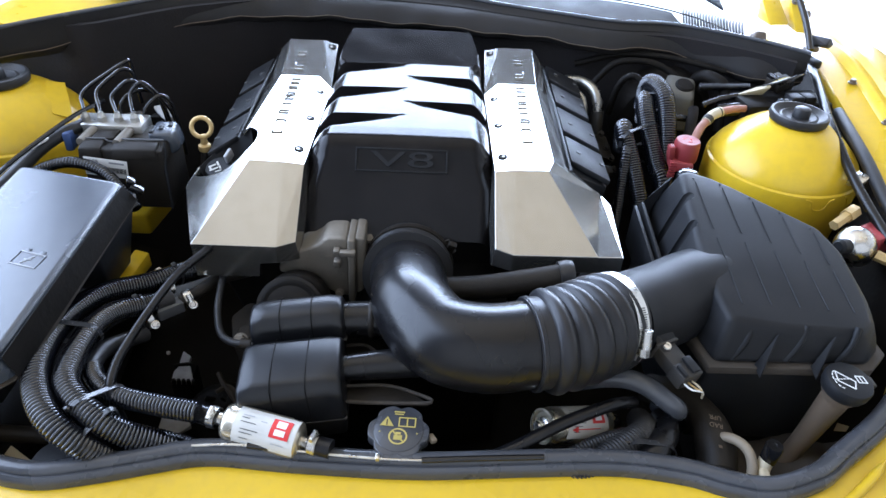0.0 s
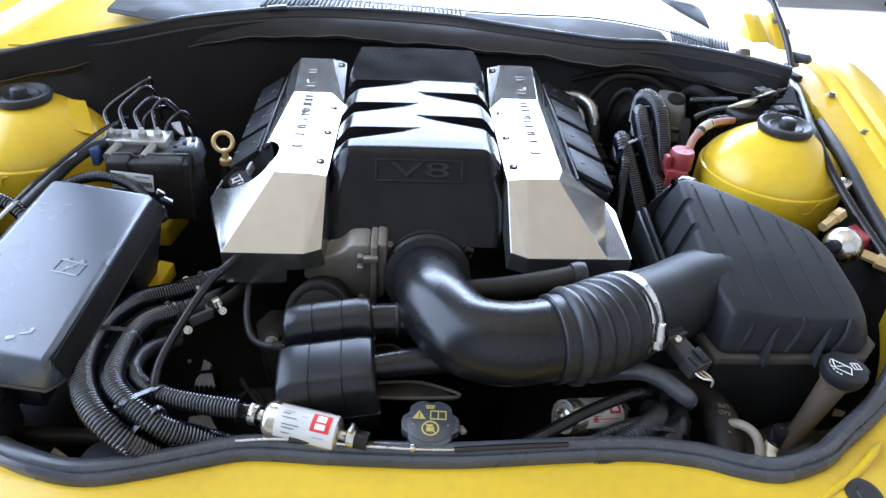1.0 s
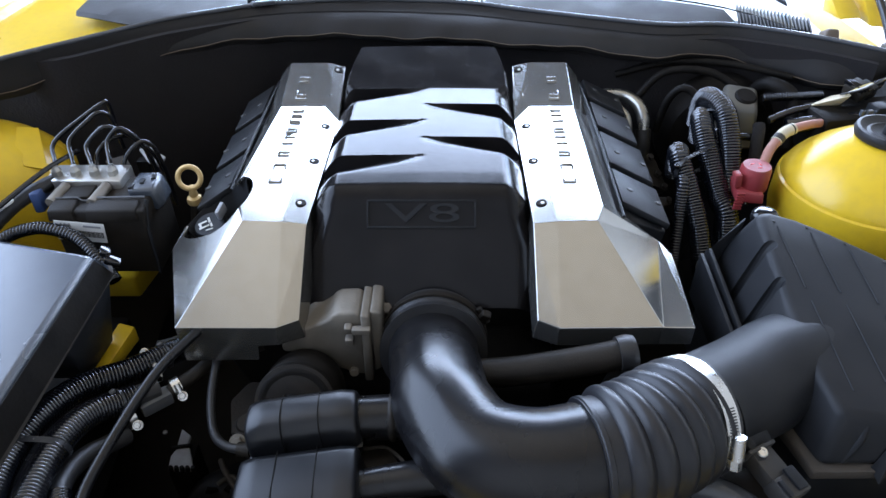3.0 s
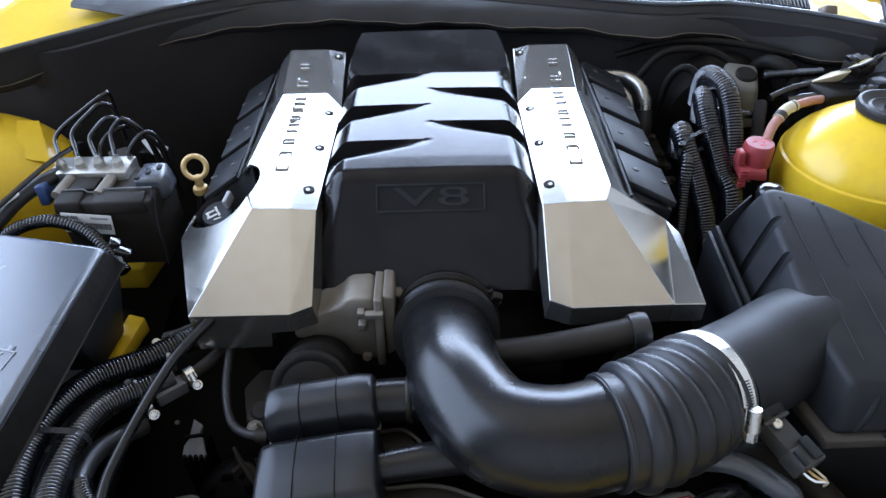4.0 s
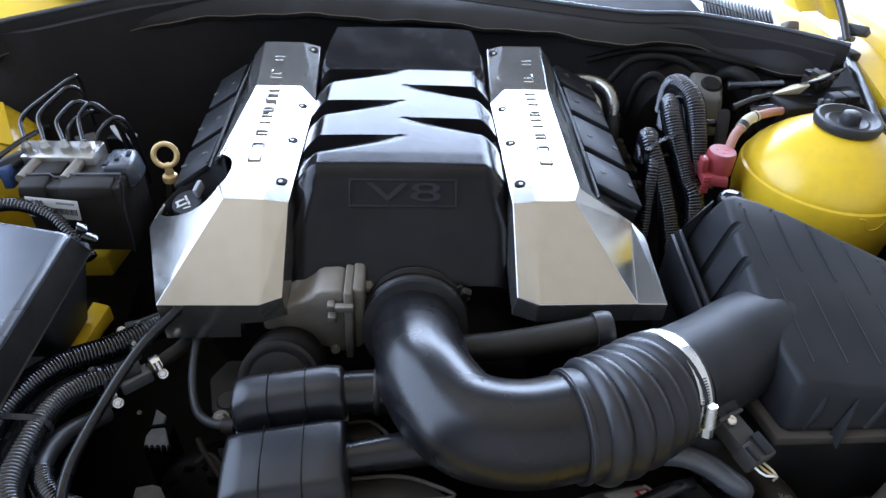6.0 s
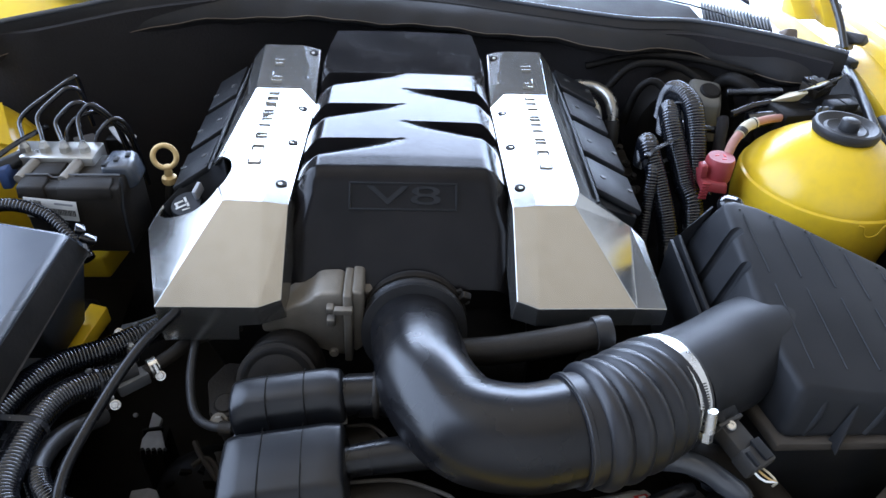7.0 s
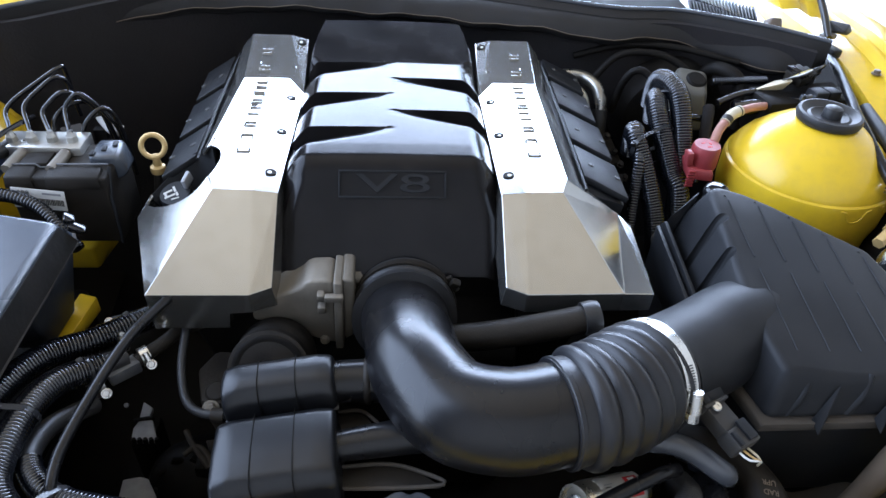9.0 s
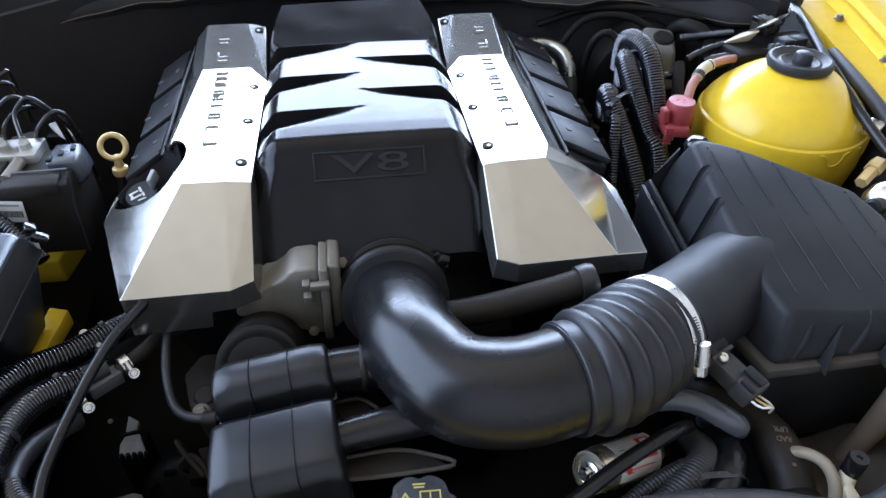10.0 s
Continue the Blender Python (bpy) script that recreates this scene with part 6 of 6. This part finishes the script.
_c = thing("gas_hose", (0.28, -0.39, 0.75), "thick black hose in a ribbed sleeve behind the seal", "hose")
part("sleeve", ribbed([(0.215, -0.425, 0.765), (0.255, -0.402, 0.780), (0.290, -0.380, 0.785), (0.315, -0.355, 0.775), (0.32, -0.32, 0.75)], 0.0155), RUBBER, _c)
part("hose", sweep([(0.285, -0.425, 0.760), (0.310, -0.398, 0.778), (0.335, -0.365, 0.780), (0.345, -0.33, 0.762)], 0.0165, 16), TUBE, _c)
cable_tie((0.297, -0.392, 0.783), (0.325, -0.392, 0.778), 0.0165)
_c = thing("overflow_hose", (0.42, -0.39, 0.76), "beige plastic overflow hose", "hose")
part("hose", sweep([(0.398, -0.362, 0.772), (0.409, -0.374, 0.787), (0.422, -0.389, 0.788), (0.426, -0.406, 0.777), (0.422, -0.425, 0.755)], 0.0060, 14), BEIGE, _c)
valve = thing("service_valve", (0.445, -0.40, 0.76), "small black valve cap on a brass fitting", "cap")
part("cap", lathe([(0.0094, 0.780), (0.0100, 0.803), (0.0088, 0.8065), (0.003, 0.8065), (0.002, 0.8045), (0, 0.8045)], (0.446, -0.398, 0), (0, 0, 1), 24), CONDUIT, valve)
part("stem", sweep([(0.445, -0.398, 0.783), (0.440, -0.405, 0.770), (0.434, -0.418, 0.762)], 0.0085, 14), CREAM, valve)
part("fitting", hull([(0.43, -0.425, 0.775), (0.445, -0.425, 0.775), (0.43, -0.41, 0.782), (0.442, -0.408, 0.78), (0.435, -0.42, 0.75)], 0.002), CREAM, valve)
rel = thing("bonnet_release_cable", (-0.07, -0.425, 0.80), "thin bright bonnet release cable along the seal", "cable")
part("cable", sweep([(-0.205, -0.420, 0.806), (-0.15, -0.418, 0.8065), (-0.05, -0.425, 0.803), (0.03, -0.428, 0.802), (0.10, -0.424, 0.802), (0.18, -0.418, 0.80)], 0.0015, 8), STEEL, rel)
part("sleeve", sweep([(-0.145, -0.418, 0.8065), (-0.12, -0.42, 0.806)], 0.0036, 10), CONDUIT, rel)
part("sleeve", sweep([(0.045, -0.428, 0.802), (0.10, -0.424, 0.802), (0.18, -0.418, 0.80)], 0.0034, 10), CONDUIT, rel)
part("clip", box((-0.003, -0.427, 0.803), (0.005, 0.007, 0.007), 0.001), STEEL, rel)

# ---- right rear of the bay ----
loom = [
    ("ribbed black wiring conduit arching up behind the others", [(0.450, 0.330, 0.890), (0.446, 0.318, 0.925), (0.443, 0.298, 0.950), (0.448, 0.272, 0.958), (0.456, 0.243, 0.950), (0.460, 0.222, 0.928), (0.462, 0.198, 0.895), (0.464, 0.176, 0.85), (0.468, 0.15, 0.76)], 0.0168),
    ("thick ribbed conduit hanging between engine and tower", [(0.446, 0.292, 0.880), (0.438, 0.280, 0.918), (0.429, 0.258, 0.934), (0.425, 0.232, 0.926), (0.431, 0.198, 0.895), (0.442, 0.161, 0.855), (0.454, 0.134, 0.825), (0.46, 0.10, 0.72)], 0.0176),
    ("ribbed conduit bent down beside the coil housing", [(0.396, 0.232, 0.850), (0.391, 0.222, 0.888), (0.382, 0.198, 0.906), (0.383, 0.176, 0.896), (0.394, 0.148, 0.866), (0.403, 0.122, 0.835), (0.410, 0.099, 0.80), (0.42, 0.04, 0.70)], 0.0162),
    ("thinner ribbed conduit low beside the engine", [(0.384, 0.165, 0.888), (0.380, 0.146, 0.88), (0.378, 0.131, 0.85), (0.374, 0.109, 0.81), (0.372, 0.08, 0.74)], 0.0095)]
for _lab, _pts, _r in loom:
    _c = thing("wiring_conduit", _pts[-1], _lab, "cable", "ribbed conduits")
    part("conduit", ribbed(_pts, _r, 0.0042, 0.0016), SLEEVE, _c)
cable_tie((0.385, 0.170, 0.896), (0.430, 0.198, 0.902), 0.0172)
cable_tie((0.438, 0.248, 0.938), (0.458, 0.236, 0.940), 0.0160)

jump = thing("jump_terminal", (0.468, 0.145, 0.83), "faded red jump start terminal cover", "terminal cover")
part("cap", lathe([(0.0215, 0.868), (0.0225, 0.872), (0.0215, 0.900), (0.0195, 0.905), (0.0, 0.9055)], (0.485, 0.157, 0.004), (0, 0, 1), 32), RED, jump)
for _u, _v, _r in ((-0.006, 0.003, 20), (0.005, 0.002, 100), (0.001, -0.008, 0)):
    part("slot", box((0.485 + _u, 0.157 + _v, 0.9095), (0.007, 0.0022, 0.001), 0.0003, (0, 0, _r)), LABELRED, jump)
part("skirt", hull([(x + 0.016, y + 0.011, z + 0.004) for x, y, z in [(0.440, 0.125, 0.875), (0.478, 0.118, 0.872), (0.442, 0.165, 0.878), (0.485, 0.165, 0.876), (0.440, 0.12, 0.858), (0.480, 0.115, 0.856), (0.445, 0.165, 0.856), (0.488, 0.165, 0.856)]], 0.003), RED, jump)
part("latch", box((0.456, 0.146, 0.892), (0.010, 0.016, 0.022), 0.002, (0, -8, 0)), RED, jump)
for _k in range(6):
    part("rack_tooth", box((0.457, 0.123, 0.856 + _k * 0.005), (0.012, 0.004, 0.003), 0.0006), RED, jump)
part("cable", sweep([(0.490, 0.160, 0.880), (0.500, 0.170, 0.900), (0.512, 0.188, 0.915), (0.528, 0.205, 0.924)], 0.0072, 14), PINK, jump, "pinkish battery cable")
part("tape", sweep([(0.526, 0.203, 0.923), (0.540, 0.215, 0.931), (0.556, 0.222, 0.935)], 0.0088, 14), CREAM, jump, "cream coloured tape")
part("cable", sweep([(0.554, 0.221, 0.935), (0.585, 0.235, 0.935), (0.63, 0.262, 0.925), (0.66, 0.29, 0.91)], 0.0065, 12), PINK, jump)
part("mark", sweep([(0.527, 0.2035, 0.9235), (0.533, 0.2095, 0.9275)], 0.0091, 14, raw=True), INK, jump)
part("mark", sweep([(0.551, 0.2200, 0.9340), (0.553, 0.2208, 0.9344)], 0.0091, 14, raw=True), INK, jump)
_c = thing("plug_connector", (0.515, 0.245, 0.88), "rough black rubber plug behind the terminal", "connector")
part("boot", sweep([(0.508, 0.215, 0.885), (0.514, 0.235, 0.902), (0.520, 0.252, 0.915), (0.522, 0.262, 0.921)], 0.0095, 10), FELT, _c)
part("lead", sweep([(0.508, 0.215, 0.885), (0.500, 0.19, 0.86), (0.49, 0.17, 0.83)], 0.006, 10), CONDUIT, _c)
part("lead", sweep([(0.47, 0.245, 0.905), (0.49, 0.248, 0.908), (0.512, 0.25, 0.905)], 0.006, 10), CONDUIT, _c)

mc = thing("brake_reservoir", (0.50, 0.33, 0.85), "yellowed white brake fluid reservoir with a black cap", "reservoir")
part("tank", hull([(x + 0.016, y, z - 0.008) for x, y, z in [(0.472, 0.32, 0.935), (0.52, 0.305, 0.932), (0.480, 0.37, 0.955), (0.535, 0.36, 0.95), (0.475, 0.31, 0.86), (0.53, 0.30, 0.86), (0.48, 0.37, 0.86), (0.54, 0.36, 0.86)]], 0.009, 3), TANK, mc)
part("cap", lathe([(0.018, 0), (0.018, 0.006), (0.015, 0.009), (0, 0.0095)], (0.524, 0.338, 0.930), (0.05, -0.35, 1), 24), GRIME, mc)
booster = thing("brake_servo", (0.50, 0.43, 0.80), "black round brake servo before the bulkhead", "brake servo")
part("drum", lathe([(0.05, -0.03), (0.09, -0.02), (0.105, 0.0), (0.105, 0.03)], (0.52, 0.41, 0.83), (0, 1, 0), 40), GRIME, booster)
ac = thing("coolant_pipe", (0.33, 0.39, 0.82), "bent dull metal coolant pipe at the back of the engine", "pipe")
part("pipe", sweep([(0.290, 0.412, 0.902), (0.318, 0.405, 0.908), (0.345, 0.392, 0.909), (0.362, 0.368, 0.902), (0.368, 0.350, 0.885), (0.368, 0.340, 0.868)], 0.0105, 16), PIPE, ac)
part("hose", sweep([(0.368, 0.342, 0.872), (0.368, 0.330, 0.84), (0.366, 0.32, 0.78)], 0.0130, 16), RUBBER, ac)
part("pipe", sweep([(0.300, 0.385, 0.895), (0.325, 0.375, 0.898), (0.340, 0.355, 0.888), (0.343, 0.335, 0.86), (0.343, 0.32, 0.80)], 0.0065, 12), PIPE, ac)
part("clip", box((0.298, 0.402, 0.912), (0.016, 0.012, 0.012), 0.002, (0, 10, 20)), ALU, ac)
for _lab, _pts, _r in (("dark vacuum hose looping behind the engine", [(0.36, 0.40, 0.90), (0.40, 0.405, 0.945), (0.45, 0.40, 0.955), (0.50, 0.39, 0.945), (0.545, 0.36, 0.91), (0.55, 0.33, 0.86)], 0.0065),
                       ("thin dark hose behind the conduits", [(0.395, 0.36, 0.86), (0.402, 0.352, 0.92), (0.418, 0.345, 0.945), (0.438, 0.335, 0.94), (0.452, 0.31, 0.91)], 0.0065),
                       ("dark heater hose in front of the bulkhead", [(0.56, 0.40, 0.90), (0.565, 0.38, 0.935), (0.58, 0.355, 0.945), (0.60, 0.33, 0.93), (0.60, 0.30, 0.86)], 0.0120),
                       ("dark cable running along the bulkhead", [(0.33, 0.44, 0.93), (0.42, 0.435, 0.955), (0.52, 0.425, 0.955), (0.62, 0.39, 0.945)], 0.006)):
    _c = thing("engine_hose", _pts[0], _lab, "hose")
    part("hose", sweep(_pts, _r, 12), GRIME, _c)
small = thing("coolant_valve", (0.37, 0.26, 0.82), "cluster of small dusty fittings beside the engine", "pipe fitting")
for _at in ((0.362, 0.262, 0.862), (0.368, 0.228, 0.852), (0.372, 0.20, 0.845), (0.37, 0.165, 0.842), (0.35, 0.14, 0.85)):
    hex_bolt(_at, (0.2, -0.5, 0.8), 0.0050, small, DUST)
part("bracket", hull([(0.350, 0.28, 0.855), (0.378, 0.28, 0.850), (0.352, 0.20, 0.848), (0.380, 0.20, 0.840), (0.35, 0.24, 0.80), (0.38, 0.24, 0.80)], 0.003), DUST, small)
part("bracket", hull([(0.348, 0.165, 0.850), (0.366, 0.165, 0.850), (0.35, 0.145, 0.845), (0.366, 0.148, 0.845), (0.355, 0.155, 0.80)], 0.002), DUST, small)

conn = thing("wiring_connector", (0.68, 0.30, 0.92), "grey wiring connector with a cream taped lead", "connector")
part("plug", box((0.680, 0.300, 0.962), (0.030, 0.034, 0.018), 0.003, (10, -15, 25)), DUST, conn)
part("plug", box((0.700, 0.310, 0.958), (0.018, 0.026, 0.022), 0.003, (10, -15, 25)), MATTE, conn)
for _k in range(5):
    part("plug_rib", box((0.668 + 0.0062 * _k, 0.2935 + 0.0029 * _k, 0.9705 - 0.0010 * _k), (0.0026, 0.034, 0.008), 0.0008, (10, -15, 25)), CONDUIT, conn)
part("lead", sweep([(0.708, 0.314, 0.962), (0.728, 0.326, 0.966), (0.748, 0.345, 0.962), (0.766, 0.372, 0.958)], 0.0040, 10), CONDUIT, conn)
part("tape", hull([(0.600, 0.290, 0.938), (0.662, 0.280, 0.962), (0.668, 0.300, 0.958), (0.650, 0.315, 0.946), (0.605, 0.296, 0.932), (0.655, 0.29, 0.94)], 0.002), CREAM, conn, "cream tape tail")
part("lead", sweep([(0.545, 0.28, 0.92), (0.58, 0.287, 0.932), (0.61, 0.292, 0.936)], 0.006, 10), CONDUIT, conn)
part("conduit", ribbed([(0.55, 0.33, 0.935), (0.60, 0.325, 0.94), (0.645, 0.33, 0.94)], 0.007), CONDUIT, conn)
for _k, _m in ((0, AMBER), (1, WHITE), (2, INK)):
    part("wire", sweep([(0.658 - 0.004 * _k, 0.292, 0.958), (0.672, 0.286 - 0.004 * _k, 0.972), (0.692, 0.296 - 0.003 * _k, 0.974), (0.712, 0.316, 0.966)], 0.0014, 6), _m, conn)
block = thing("relay_block", (0.70, 0.26, 0.90), "black relay block with blue-grey sockets", "relay block")
part("body", box((0.690, 0.285, 0.905), (0.17, 0.07, 0.07), 0.006, (0, 0, 10)), GRIME, block)
part("relay", box((0.700, 0.262, 0.945), (0.026, 0.026, 0.020), 0.003, (0, 0, 12)), MATTE, block)
part("relay", box((0.728, 0.270, 0.943), (0.022, 0.024, 0.020), 0.003, (0, 0, 12)), MATTE, block)
part("lower_rail", sweep([(0.570, 0.270, 0.914), (0.61, 0.266, 0.922), (0.66, 0.262, 0.928), (0.70, 0.262, 0.930)], 0.0125, 18), SLEEVE, block, "glossy black moulded rail")
for _k in range(4):
    part("fuse", box((0.668 + 0.012 * _k, 0.248 + 0.002 * _k, 0.9475 - 0.001 * _k), (0.008, 0.006, 0.010), 0.001, (0, 0, 12)), DULL if _k % 2 else BLUEGREY, block)

# wing cables, clip and the gas multi-valve
_c = thing("washer_tube", (0.74, 0.2, 0.90), "black tube running along the wing flange", "cable")
part("tube", sweep([(0.786, 0.405, 0.962), (0.772, 0.34, 0.958), (0.748, 0.255, 0.952), (0.732, 0.20, 0.947), (0.719, 0.140, 0.940), (0.710, 0.05, 0.918), (0.712, -0.03, 0.895), (0.72, -0.12, 0.87)], 0.0075, 12), TUBE, _c)
part("tube", sweep([(0.775, 0.24, 0.935), (0.762, 0.16, 0.930), (0.752, 0.08, 0.920), (0.746, 0.0, 0.90), (0.745, -0.10, 0.87)], 0.0100, 12), RUBBER, _c)
part("boot", box((0.787, 0.400, 0.968), (0.020, 0.036, 0.016), 0.004, (0, 0, 12)), MATTE, _c)
part("clip", box((0.726, 0.045, 0.905), (0.030, 0.022, 0.010), 0.002, (0, -20, 30)), STEEL, _c, "bright metal clip")
buffer = thing("bonnet_buffer", (0.815, 0.455, 0.97), "black rubber bonnet stop on the yellow wing", "rubber stop")
part("foot", box((0.802, 0.446, 0.978), (0.030, 0.016, 0.010), 0.003, (0, 0, 15)), ALU, buffer)
part("pad", hull([(0.800, 0.460, 0.980), (0.835, 0.440, 0.982), (0.800, 0.470, 1.002), (0.840, 0.452, 1.000), (0.822, 0.432, 0.990), (0.850, 0.450, 0.985)], 0.004, 3), RUBBER, buffer)
hinge = thing("bonnet_lift", (0.83, 0.58, 0.99), "yellow painted lift bracket with a black gas strut", "hinge")
part("plate", hull([(0.800, 0.52, 0.985), (0.835, 0.52, 0.985), (0.800, 0.70, 1.05), (0.835, 0.70, 1.05), (0.80, 0.60, 1.045), (0.835, 0.60, 1.045), (0.80, 0.68, 0.985), (0.835, 0.68, 0.985)], 0.006), YELLOW, hinge)
part("arm", hull([(0.745, 0.53, 0.995), (0.790, 0.53, 0.998), (0.745, 0.62, 1.04), (0.785, 0.62, 1.04), (0.745, 0.60, 0.99), (0.785, 0.60, 0.99)], 0.006), YELLOW, hinge)
hex_bolt((0.818, 0.537, 1.020), (-0.2, -0.7, 0.7), 0.007, hinge, ALU)
hex_bolt((0.806, 0.575, 1.036), (-0.2, -0.7, 0.7), 0.006, hinge, ALU)
part("gas_strut", sweep([(0.790, 0.425, 0.982), (0.792, 0.48, 1.02), (0.785, 0.55, 1.065), (0.77, 0.66, 1.13)], 0.0065, 12), CONDUIT, hinge)
multi = thing("gas_filler_valve", (0.675, -0.08, 0.82), "bright round gas valve with brass unions", "gas valve")
part("dome", lathe([(0.0, 0.030), (0.010, 0.029), (0.020, 0.024), (0.026, 0.014), (0.0285, 0.004), (0.0285, -0.012), (0.022, -0.018), (0, -0.018)], (0.672, -0.082, 0.866), (-0.45, -0.35, 0.75), 36), STEEL, multi)
part("nose", lathe([(0.012, 0.02), (0.011, 0.038), (0.007, 0.042), (0, 0.042)], (0.668, -0.086, 0.868), (-0.85, -0.4, 0.25), 24), MATTE, multi)
part("union", lathe([(0.008, 0.0), (0.008, 0.03), (0.011, 0.03), (0.011, 0.05), (0.007, 0.055)], (0.645, -0.058, 0.885), (0.75, 0.5, 0.2), 6), BRASS, multi)
part("union", lathe([(0.008, 0.0), (0.008, 0.02), (0.012, 0.022), (0.012, 0.045), (0.008, 0.06)], (0.690, -0.105, 0.868), (0.75, -0.55, -0.1), 6), BRASS, multi)
part("body", box((0.705, -0.065, 0.865), (0.040, 0.04, 0.04), 0.006, (0, 0, 30)), RED, multi, "red valve body")
part("pipe", sweep([(0.72, -0.12, 0.865), (0.735, -0.16, 0.85), (0.73, -0.20, 0.80)], 0.004, 10), BRASS, multi)
plug = thing("body_plug", (0.524, -0.468, 0.77), "round black rubber plug in the yellow front panel", "plug")
part("disc", lathe([(0.0, 0.0050), (0.010, 0.0050), (0.0115, 0.0034), (0.015, 0.0036), (0.019, 0.0030), (0.022, 0.001), (0.022, -0.006)], (0.524, -0.470, 0.7765), (0.05, -0.12, 1), 32), RUBBER, plug)
part("swage", sweep([(0.583, -0.398, 0.786), (0.560, -0.418, 0.7835), (0.53, -0.440, 0.7785), (0.50, -0.458, 0.776), (0.47, -0.474, 0.774)], lambda q: 0.0055 * min(1.0, 0.15 + q / 0.03), 10), YELLOW, car, "pressed ridge in the paint")
wiper = thing("wiper_arm", (0.58, 0.55, 1.05), "black windscreen wiper arm lying above the cowl", "wiper")
part("arm", hull([(0.565, 0.665, 1.055), (0.60, 0.66, 1.055), (0.612, 0.47, 1.045), (0.624, 0.56, 1.058), (0.560, 0.665, 1.045), (0.618, 0.475, 1.035), (0.628, 0.56, 1.045)], 0.003), MATTE, wiper)
for _x, _y in ((0.842, 0.20), (0.838, 0.33)):
    hex_bolt((_x, _y, rail_z(_y) + 0.003), (0, 0, 1), 0.006, car, NECK)
